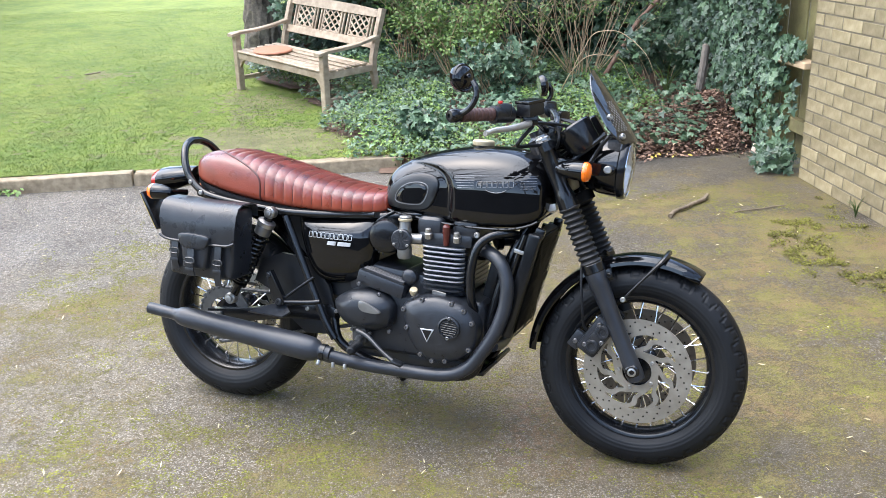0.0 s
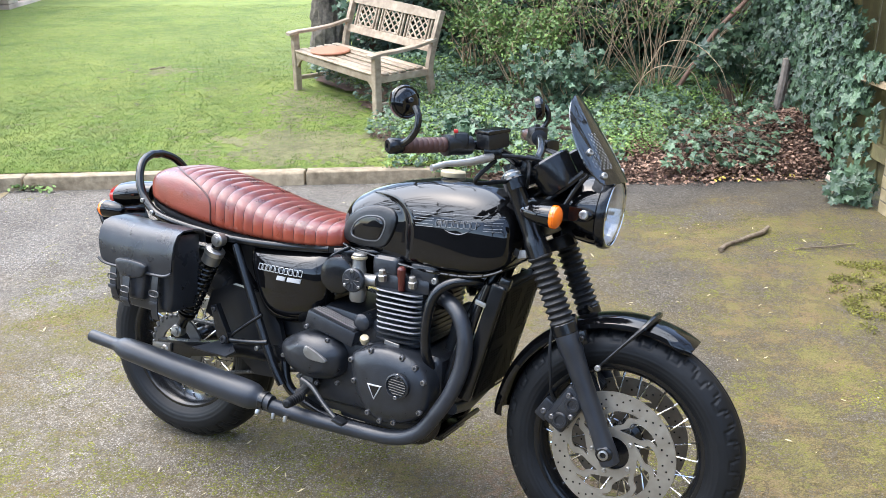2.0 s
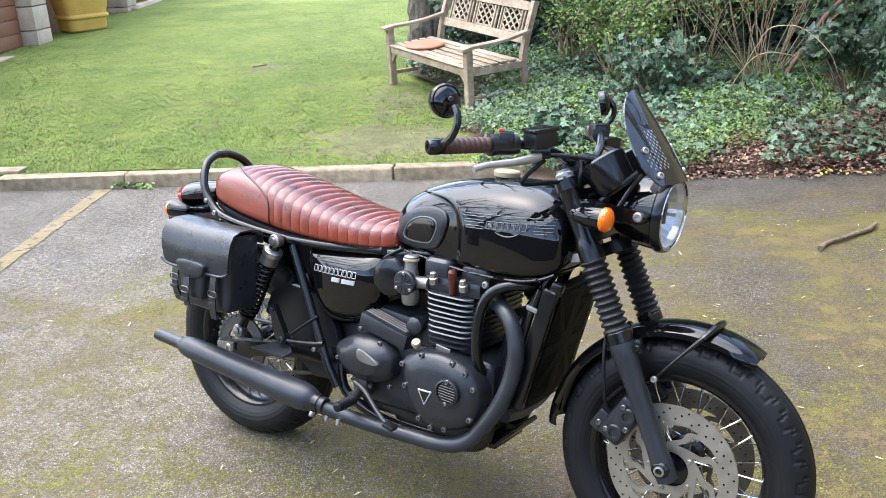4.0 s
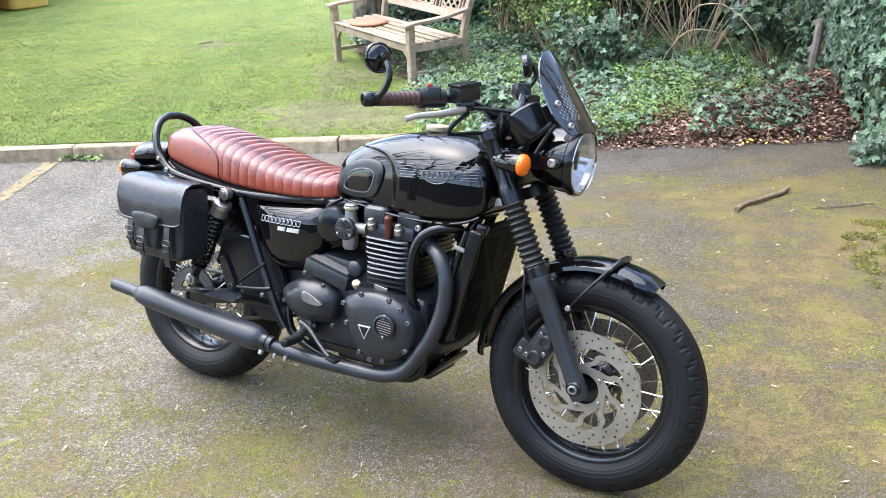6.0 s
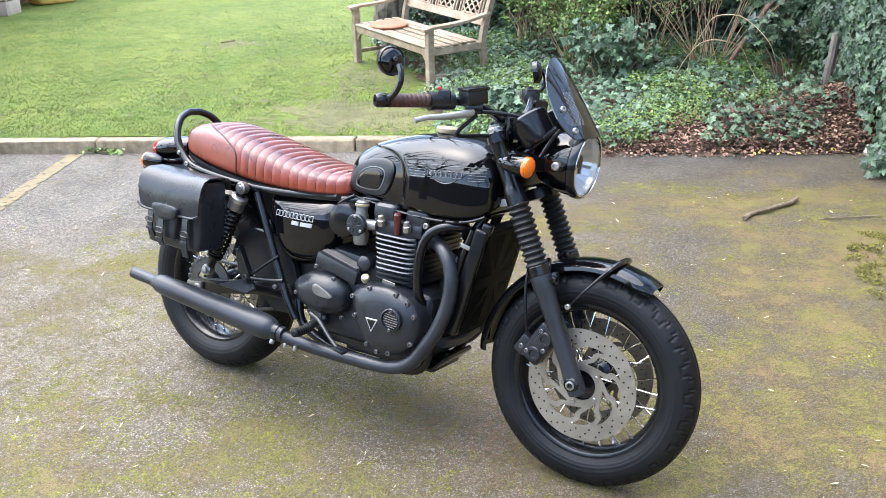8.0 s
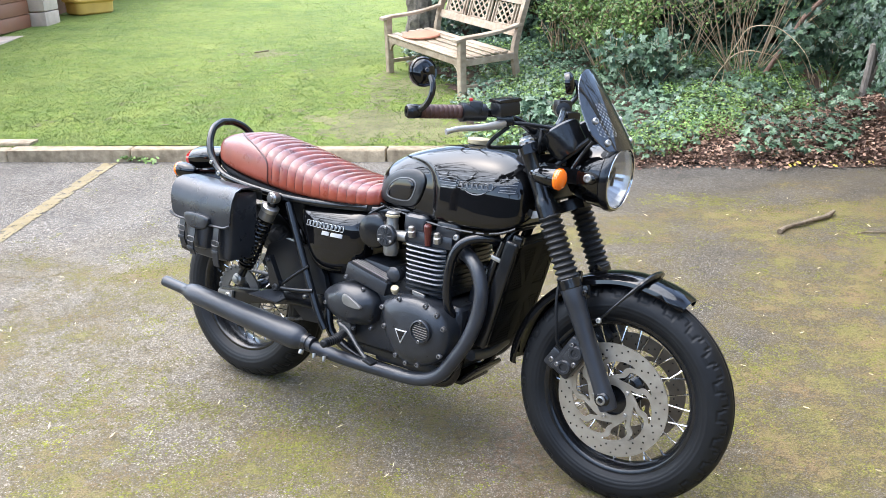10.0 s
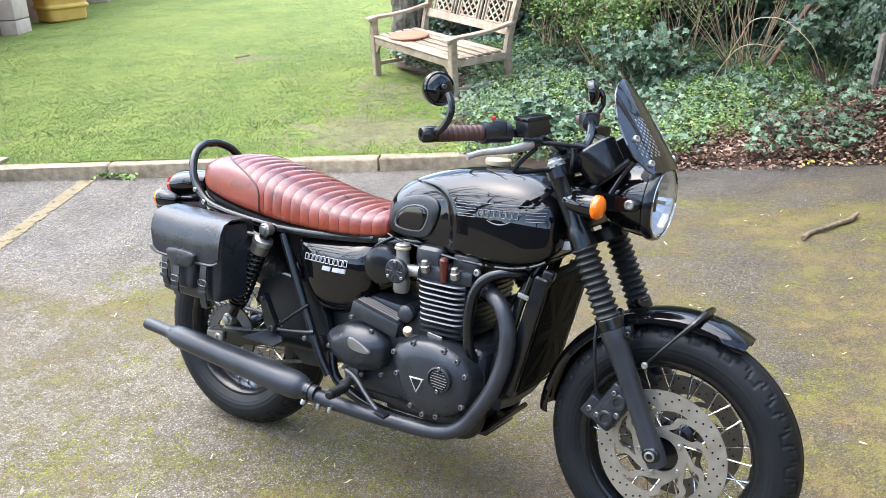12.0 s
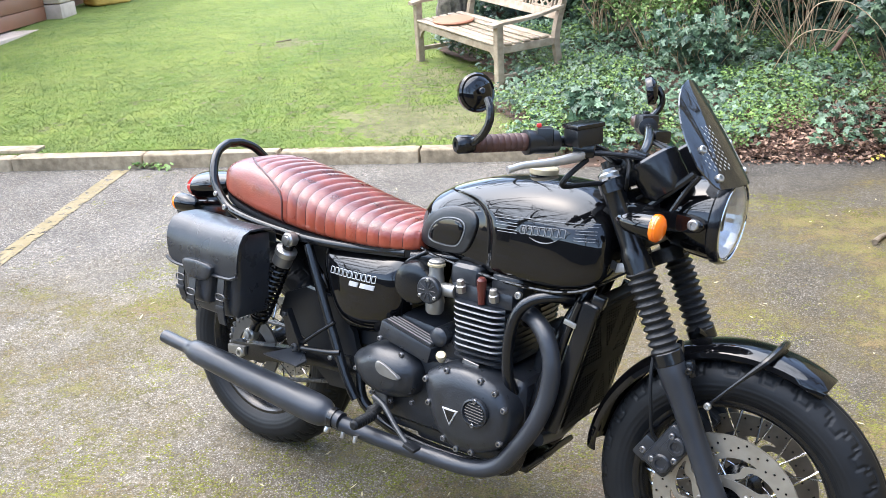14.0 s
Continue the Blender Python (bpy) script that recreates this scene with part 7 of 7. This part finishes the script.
for s in (-1, 1):
    bm = plate(bmesh.new(), round_outline(COVER, 4), s * 0.10, s * 0.193, 0.022, 0.012, rings=6)
    cv = part("engine_cover", bm, engine_black, bike, "satin black engine cover with bolts", sharp=50)
    b = bmesh.new()
    for k in range(0, 15, 1):
        p = COVER[k]
        c = Vector((0.87, 0.385))
        q = c + (Vector(p) - c) * 0.93
        if k % 2 == 0 or k in (5, 11):
            bolt(b, (q.x, s * 0.185, q.y), (0, s, 0), 0.0078, 0.010)
    part("cover_bolts", b, bolt_steel, cv)
    ring = bmesh.new()
    lathe(ring, [(0.034, 0.0), (0.034, 0.009), (0.030, 0.011), (0.028, 0.005), (0.002, 0.005)], axis((0.913, s * 0.203, 0.400), (0, s, 0)), 36)
    vt = part("cover_cap", ring, engine_black, cv)
    sl = bmesh.new()
    for k in range(-3, 4):
        hw = math.sqrt(max(0.0, 0.026 ** 2 - (0.007 * k) ** 2))
        block(sl, (2 * hw, 0.005, 0.0028), pose(0.913, s * 0.2095, 0.400 + 0.007 * k, 0, 4, 0), 0.0008, 1)
    part("cap_ribs", sl, satin_black, cv)
    b = bmesh.new()
    bolt(b, (0.915, s * 0.212, 0.430), (0, s, 0), 0.0055, 0.004)
    bolt(b, (0.911, s * 0.212, 0.370), (0, s, 0), 0.0055, 0.004)
    part("cap_bolts", b, bolt_steel, cv)
    tri = plate(bmesh.new(), [(0.822, 0.388), (0.866, 0.389), (0.8445, 0.348)], s * 0.199, s * 0.2075, 0.002, rings=1)
    td = part("cover_badge", tri, pale_print, cv, "plain silver triangle badge")
    tri = plate(bmesh.new(), [(0.828, 0.3855), (0.860, 0.386), (0.8445, 0.354)], s * 0.2, s * 0.2085, 0.001, rings=1)
    part("badge_field", tri, satin_black, cv)
    bm = plate(bmesh.new(), round_outline(SPROCKET, 4), s * 0.09, s * 0.182, 0.030, 0.014, rings=6)
    sc = part("sprocket_cover", bm, engine_black, bike, "rounded satin black side cover", sharp=50)
    w = plate(bmesh.new(), round_outline([(0.612, 0.430), (0.618, 0.446), (0.644, 0.440), (0.682, 0.420), (0.680, 0.411), (0.644, 0.411), (0.622, 0.416)], 3), s * 0.188, s * 0.1985, 0.003, rings=2)
    part("cover_plaque", w, alloy, sc, "plain brushed metal plaque")
    b = bmesh.new()
    for x, z in ((0.600, 0.492), (0.668, 0.465), (0.705, 0.352), (0.58, 0.345), (0.64, 0.338), (0.525, 0.395)):
        bolt(b, (x, s * 0.165, z), (0, s, 0), 0.0065, 0.007)
    part("cover_bolts", b, bolt_steel, sc)
    # deck with ribs above the side cover
    bm = bmesh.new()
    block(bm, (0.16, 0.06, 0.045), pose(0.665, s * 0.125, 0.495, 0, 14, 0), 0.008)
    for k in range(5):
        block(bm, (0.14, 0.006, 0.012), pose(0.675, s * (0.105 + 0.011 * k), 0.520, 0, 14, 0), 0.002, 1)
    part("gearbox_deck", bm, engine_black, eng)
bm = bmesh.new()
lathe(bm, [(0.02, -0.08), (0.024, -0.078), (0.024, 0.074), (0.018, 0.080), (0.01, 0.082)], axis((0.752, -0.06, 0.522), (0, -1, 0)), 24)
part("starter_motor", bm, engine_black, eng)
bm = bmesh.new()
lathe(bm, [(0.009, 0), (0.009, 0.008), (0.0125, 0.010), (0.0132, 0.017), (0.011, 0.022), (0.003, 0.023)], axis((0.775, -0.150, 0.475), (0.25, -0.5, 0.85)), 12)
part("oil_filler_cap", bm, brass, eng, "pale aged oil filler cap")

# cylinder barrel with cooling fins
bm = block(bmesh.new(), (0.135, 0.25, 0.16), pose(0.862, 0, 0.555), 0.02, 2)
cyl = part("cylinder", bm, engine_black, bike, "finned cylinder barrel")
for k in range(10):
    z = 0.497 + 0.0145 * k
    bm = bmesh.new()
    hx, hy = 0.070 + 0.004 * min(k, 8) / 8, 0.150 + 0.006 * (k > 5)
    out = []
    for j in range(48):
        a = 2 * math.pi * j / 48
        ca, sa = math.cos(a), math.sin(a)
        out.append((0.862 + hx * math.copysign(abs(ca) ** 0.35, ca), hy * math.copysign(abs(sa) ** 0.35, sa)))
    for z0 in (z,):
        rings = [[bm.verts.new((x, y, z + dz + 0.05 * (0.862 - x) * (0.3 if k > 5 else 0.1))) for x, y in ((0.862 + (x - 0.862) * g, y * g) for x, y in out)] for dz, g in ((-0.0026, 0.985), (-0.0021, 1.0), (0.0021, 1.0), (0.0026, 0.985))]
    ring_faces(bm, rings)
    fin = part("fin", bm, [engine_black, fin_edge], cyl)
    if k > 1:
        for f in fin.data.polygons:
            if abs(f.normal.z) < 0.45 and (abs(f.normal.y) > 0.3 or f.normal.x < -0.3):
                f.material_index = 1
for s in (-1, 1):
    part("plaque", block(bmesh.new(), (0.045, 0.004, 0.012), pose(0.858, s * 0.150, 0.487, 0, 8, 0), 0.001, 1), alloy, cyl, "small bare metal plaque")
# head: two rocker boxes
bm = bmesh.new()
block(bm, (0.17, 0.27, 0.04), pose(0.865, 0, 0.648), 0.012, 2)
for x in (0.812, 0.925):
    block(bm, (0.085, 0.26, 0.062), pose(x, 0, 0.682), 0.022, 3)
rk = part("cylinder_head", bm, engine_black, bike, "black cylinder head and rocker boxes")
b = bmesh.new()
for x, z in ((0.815, 0.672), (0.905, 0.668)):
    for s in (-1, 1):
        lathe(b, [(0.012, -0.012), (0.0125, 0.004), (0.010, 0.006), (0.0085, 0.018), (0.004, 0.019)], axis((x, s * 0.143, z - 0.01), (0, s * 0.25, 1)), 8)
part("head_nuts", b, steel, rk)
for s in (-1, 1):
    bm = bmesh.new()
    lathe(bm, [(0.0085, -0.012), (0.0095, 0.02), (0.0115, 0.028), (0.0115, 0.046), (0.007, 0.052)], axis((0.872, s * 0.142, 0.645), (0.02, s * 0.12, 1)), 10)
    part("plug_cover", bm, rust_red, rk, "dark red plug cover")
    b = bmesh.new()
    bolt(b, (0.965, s * 0.135, 0.672), (0, s, 0), 0.009, 0.008)
    part("head_bolt", b, steel, rk)
    # throttle bodies styled as carburettors
    bm = bmesh.new()
    c = Vector((0.733, s * 0.128, 0.640))
    lathe(bm, [(0.018, -0.062), (0.022, -0.055), (0.023, -0.03), (0.020, -0.02), (0.020, 0.025), (0.0175, 0.035), (0.0175, 0.055), (0.0195, 0.057), (0.0195, 0.066), (0.014, 0.070)], axis(c, (0, 0, 1)), 24)
    lathe(bm, [(0.0165, -0.06), (0.0165, 0.06)], axis(c, (1, 0, 0.05)), 22)
    cb = part("carburettor", bm, alloy, bike, "bare alloy carburettor body")
    bm = bmesh.new()
    lathe(bm, [(0.020, 0.012), (0.032, 0.018), (0.0325, 0.030), (0.029, 0.033), (0.004, 0.034)], axis(c, (0, s, 0)), 30)
    cc = part("carburettor_cap", bm, engine_black, bike, "round black ribbed cap")
    bm = bmesh.new()
    for k in range(10):
        a = 36 * k
        block(bm, (0.018, 0.003, 0.0025), Matrix.Translation(c) @ axis((0, s * 0.0345, 0), (0, s, 0)) @ pose(0, 0, 0, 0, 0, a) @ pose(0.016, 0, 0), 0.0006, 1)
    part("cap_ribs", bm, engine_black, cc)
    b = bmesh.new()
    for a in (215, 325, 90):
        bolt(b, c + Vector((0.026 * math.cos(radians(a)), s * 0.033, 0.026 * math.sin(radians(a)))), (0, s, 0), 0.0045, 0.004)
    part("cap_screws", b, steel, cc)
    bm = bmesh.new()
    lathe(bm, [(0.0185, 0.053), (0.0215, 0.055), (0.0215, 0.060), (0.0185, 0.062)], axis(c, (0, 0, 1)), 20)
    part("carburettor_band", bm, brass, cb)
    # airbox boot
    bm = bmesh.new()
    lathe(bm, [(0.036, -0.06), (0.050, -0.05), (0.0535, -0.02), (0.0535, 0.008), (0.049, 0.020), (0.040, 0.024), (0.020, 0.026), (0.004, 0.0265)], axis((0.672, s * 0.124, 0.642), (0.10, s, 0.0)), 36)
    ab = part("airbox_cover", bm, satin_black, bike, "round black airbox cover")
    bm = bmesh.new()
    for k in range(5):
        block(bm, (0.006, 0.006, 0.02), pose(0.672 + 0.0535 * math.cos(radians(200 + 14 * k)), s * 0.121, 0.642 + 0.0535 * math.sin(radians(200 + 14 * k))), 0.001, 1)
    part("airbox_ribs", bm, dark_plastic, ab)
    frame_tube([(0.62, s * 0.11, 0.665), (0.645, s * 0.118, 0.690), (0.685, s * 0.105, 0.715)], 0.005, name="hose")

# added dark block that fills the see-through gap behind the radiator
part("radiator_gap_filler", block(bmesh.new(), (0.035, 0.09, 0.16), pose(0.985, 0, 0.51, 0, 12, 0), 0.012), dark_plastic, bike)

# ---- exhaust ----
for s in (-1, 1):
    HP = [(0.955, 0.085, 0.618), (0.995, 0.115, 0.622), (1.040, 0.140, 0.598), (1.066, 0.150, 0.545), (1.066, 0.155, 0.475), (1.044, 0.160, 0.400), (1.005, 0.165, 0.330), (0.960, 0.168, 0.272), (0.890, 0.172, 0.243), (0.764, 0.182, 0.240), (0.633, 0.205, 0.250), (0.520, 0.235, 0.272), (0.46, 0.25, 0.29)]
    bm = tube(bmesh.new(), [(x, s * y, z) for x, y, z in HP], 0.0205, 20, 8)
    hp = part("exhaust_header", bm, matt_black, bike, "matt black exhaust header pipe")
    bm = bmesh.new()
    lathe(bm, [(0.022, -0.006), (0.030, -0.004), (0.030, 0.010), (0.022, 0.012)], axis((0.965, s * 0.090, 0.620), (0.8, s * 0.6, 0.05)), 20)
    part("header_collar", bm, satin_black, hp)
    a, b = Vector((0.508, s * 0.238, 0.282)), Vector((-0.112, s * 0.262, 0.352))
    d = (b - a).normalized()
    bm = bmesh.new()
    lathe(bm, [(0.0215, -0.035), (0.0225, 0.0), (0.024, 0.004), (0.031, 0.012), (0.0365, 0.026), (0.0392, 0.05), (0.0392, 0.12), (0.037, 0.25), (0.0345, 0.38), (0.0325, 0.465), (0.0315, 0.485), (0.0275, 0.502), (0.0205, 0.514), (0.0188, 0.53), (0.0188, 0.618), (0.0170, 0.620), (0.0165, 0.56)], axis(a, d), 32)
    mf = part("silencer", bm, matt_black, bike, "matt black peashooter silencer")
    bm = bmesh.new()
    lathe(bm, [(0.0255, -0.018), (0.0255, -0.004), (0.022, -0.002)], axis(a, d), 24)
    part("clamp", bm, satin_black, mf)
    b2 = bmesh.new()
    bolt(b2, a + Vector((-0.0, s * 0.012, -0.028)), (0, s * 0.5, -1), 0.008, 0.012)
    part("clamp_bolts", b2, steel, mf)
    b2 = bmesh.new()
    for dx in (0.045, 0.085):
        bolt(b2, a + Vector((dx, s * 0.004, -0.030)), (0.1, s * 0.3, -1), 0.006, 0.014)
    part("clamp_bolts", b2, steel, mf)
bm = tube(bmesh.new(), [(1.02, -0.10, 0.330), (1.02, 0, 0.315), (1.02, 0.10, 0.330)], 0.016, 12)
part("crossover_pipe", bm, matt_black, bike)

# coolant pipe and radiator with a pierced guard
bm = tube(bmesh.new(), [(0.965, -0.125, 0.440), (0.958, -0.148, 0.485), (0.956, -0.152, 0.560), (0.968, -0.148, 0.630), (1.000, -0.138, 0.668), (1.045, -0.120, 0.682), (1.075, -0.09, 0.675)], 0.0135, 14)
part("coolant_hose", bm, satin_black, bike, "black coolant pipe")
RAD = pose(1.098, 0, 0.530, 0, 14, 0)
bm = block(bmesh.new(), (0.030, 0.226, 0.325), RAD, 0.006)
rad = part("radiator", bm, dark_core, bike, "slim black radiator with a pierced guard")
for s in (-1, 1):
    part("radiator_tank", block(bmesh.new(), (0.040, 0.022, 0.325), RAD @ pose(0.0, s * 0.120, 0.0), 0.009, 3), satin_black, rad)
    part("radiator_mount", block(bmesh.new(), (0.028, 0.022, 0.03), RAD @ pose(0.01, s * 0.112, 0.168), 0.005), satin_black, rad)
    part("radiator_hose", tube(bmesh.new(), [RAD @ Vector((-0.028, s * 0.118, 0.15)), RAD @ Vector((-0.034, s * 0.122, 0.05)), RAD @ Vector((-0.034, s * 0.122, -0.08)), RAD @ Vector((-0.05, s * 0.11, -0.16))], 0.009, 12, 6), satin_black, rad)
    part("hose_clip", block(bmesh.new(), (0.03, 0.006, 0.012), RAD @ pose(-0.03, s * 0.130, 0.10), 0.002), steel, rad)
for k in range(34):
    part("radiator_fin", block(bmesh.new(), (0.004, 0.212, 0.0028), RAD @ pose(0.0165, 0, -0.154 + 0.0093 * k)), dark_core, rad)
g = bmesh.new()
cols, rows_ = 41, 41
net = [[g.verts.new(RAD @ Vector((0.026 + 0.0, -0.111 + 0.00555 * i, -0.158 + 0.0079 * j))) for j in range(rows_)] for i in range(cols)]
for i in range(cols - 1):
    for j in range(rows_ - 1):
        y, z = -0.111 + 0.00555 * (i + 0.5), -0.158 + 0.0079 * (j + 0.5)
        solid = abs(y) < 0.014 or abs(z) < 0.016 or abs(abs(z) - abs(y) * 1.3) < 0.016 or abs(y) > 0.103 or abs(z) > 0.147
        if solid or (i + j) % 2 == 0:
            g.faces.new((net[i][j], net[i + 1][j], net[i + 1][j + 1], net[i][j + 1]))
bmesh.ops.solidify(g, geom=g.faces[:], thickness=0.0015)
part("radiator_guard", g, dark_core, rad, "pierced black guard with crossing bars")

# ---- footrests, pedals, stands, chain, skid plate ----
for s in (-1, 1):
    bm = tube(bmesh.new(), [(0.600, s * 0.15, 0.318), (0.612, s * 0.19, 0.315), (0.620, s * 0.22, 0.316)], 0.013, 10)
    fp = part("footrest_hanger", bm, dark_steel, bike)
    bm = bmesh.new()
    lathe(bm, [(0.009, -0.045), (0.0125, -0.042)] + [(0.0120 + 0.0022 * (k % 2), -0.038 + 0.0058 * k) for k in range(13)] + [(0.0125, 0.040), (0.007, 0.044)], axis((0.636, s * 0.265, 0.318), (0.12, s, 0.05)), 14)
    part("footrest", bm, rubber, fp, "ribbed rubber footrest")
    bm = tube(bmesh.new(), [(0.610, s * 0.195, 0.350), (0.650, s * 0.205, 0.340), (0.700, s * 0.225, 0.312), (0.745, s * 0.240, 0.290), (0.762, s * 0.243, 0.285)], [0.008, 0.007, 0.006, 0.006, 0.006], 10, 6)
    pd = part("foot_pedal", bm, engine_black, bike, "black steel foot pedal")
    part("pedal_pad", block(bmesh.new(), (0.034, 0.03, 0.010), pose(0.768, s * 0.245, 0.284, 0, 15, 0), 0.003), dark_plastic, pd)
    bm = plate(bmesh.new(), [(0.575, 0.365), (0.60, 0.372), (0.625, 0.345), (0.628, 0.305), (0.605, 0.295), (0.582, 0.31)], s * 0.14, s * 0.165, 0.004)
    pb = part("pedal_bracket", bm, dark_steel, bike)
    b = bmesh.new()
    for x, z in ((0.590, 0.357), (0.612, 0.325), (0.60, 0.302), (0.578, 0.300)):
        bolt(b, (x, s * 0.166, z), (0, s, 0), 0.0075, 0.010)
    part("bracket_bolts", b, bolt_steel, pb)
bm = tube(bmesh.new(), [(0.62, 0.12, 0.235), (0.60, 0.20, 0.14), (0.575, 0.27, 0.045), (0.565, 0.285, 0.052)], 0.011, 10)
stand = part("side_stand", bm, satin_black, bike, "black side stand")
part("stand_foot", block(bmesh.new(), (0.05, 0.03, 0.008), pose(0.565, 0.285, 0.054, -10, 0, 0), 0.002), satin_black, stand)
link = None
pitch = []
for k in range(40):
    u = k / 39
    pitch += [(0.07 + 0.49 * u, 0.402 + 0.002 * u, 4 - 0.5), (0.05 + 0.51 * u, 0.210 + 0.125 * u, 14)]
for k in range(14):
    a = radians(95 + 165 * k / 13)
    pitch.append((0.06 + 0.097 * math.cos(a), 0.307 + 0.097 * math.sin(a), 90 - math.degrees(a)))
for x, z, turn in pitch:
    if link is None:
        o = part("chain_link", block(bmesh.new(), (0.0165, 0.014, 0.011), Matrix.Identity(4), 0.003, 1), dark_steel, bike)
        link = o.data
    else:
        o = new("chain_link", link)
        o.parent = bike
    o.matrix_local = pose(x, -0.0765, z, 0, -turn, 0)
bm = bmesh.new()
block(bm, (0.20, 0.15, 0.018), pose(0.885, 0, 0.226, 0, -2, 0), 0.006)
block(bm, (0.075, 0.15, 0.014), pose(0.998, 0, 0.252, 0, -44, 0), 0.006)
part("skid_plate", bm, satin_black, bike, "black skid plate under the engine")
# rectifier below the headstock, spec plate
bm = block(bmesh.new(), (0.095, 0.006, 0.020), pose(1.138, -0.066, 0.755, 0, -14, -14), 0.002)
part("headstock_plate", bm, fin_edge, bike, "bare metal plate by the headstock")
bm = block(bmesh.new(), (0.07, 0.10, 0.09), pose(1.10, 0, 0.755, 0, 24, 0), 0.01)
part("coil_cover", bm, dark_plastic, bike)

# ---- bricks of the side wall ----
def brick_mesh(seed, size):
    o = part("brick", worn_block(size, 0.0035, seed, 0.0006), buff_brick, wall, sharp=18)
    me = o.data
    bpy.data.objects.remove(o)
    return me


whole = [brick_mesh(90 + s, (0.2145, 0.016, 0.0655)) for s in range(5)]
half = [brick_mesh(96 + s, (0.10, 0.016, 0.064)) for s in range(2)]
rb = random.Random(4)
rest = []
for row in range(30):
    z = 0.036 + 0.0755 * row
    for col in range(29):
        x = 0.108 + 0.224 * col + (0.112 if row % 2 else 0.0)
        if x < 1.75 and row < 27:
            o = new("brick", whole[rb.randrange(5)])
            o.parent = wall
            o.matrix_local = WALL @ pose(x, 0.008 + rb.uniform(-0.002, 0.002), z)
        else:
            rest.append((x, z))
    if row % 2 and row < 27:
        o = new("brick", half[rb.randrange(2)])
        o.parent = wall
        o.matrix_local = WALL @ pose(0.052, 0.008, z)
V, F = [], []
for x, z in rest:
    k = len(V)
    for dx, dy, dz in ((-1, -1, -1), (1, -1, -1), (1, 1, -1), (-1, 1, -1), (-1, -1, 1), (1, -1, 1), (1, 1, 1), (-1, 1, 1)):
        V.append(tuple(WALL @ Vector((x + 0.1065 * dx, 0.008 + 0.008 * dy, z + 0.032 * dz))))
    F += [tuple(k + a for a in f) for f in ((0, 1, 5, 4), (1, 2, 6, 5), (2, 3, 7, 6), (3, 0, 4, 7), (4, 5, 6, 7))]
tagged(soup("brickwork", V, F, buff_brick, wall), kind="stuff")
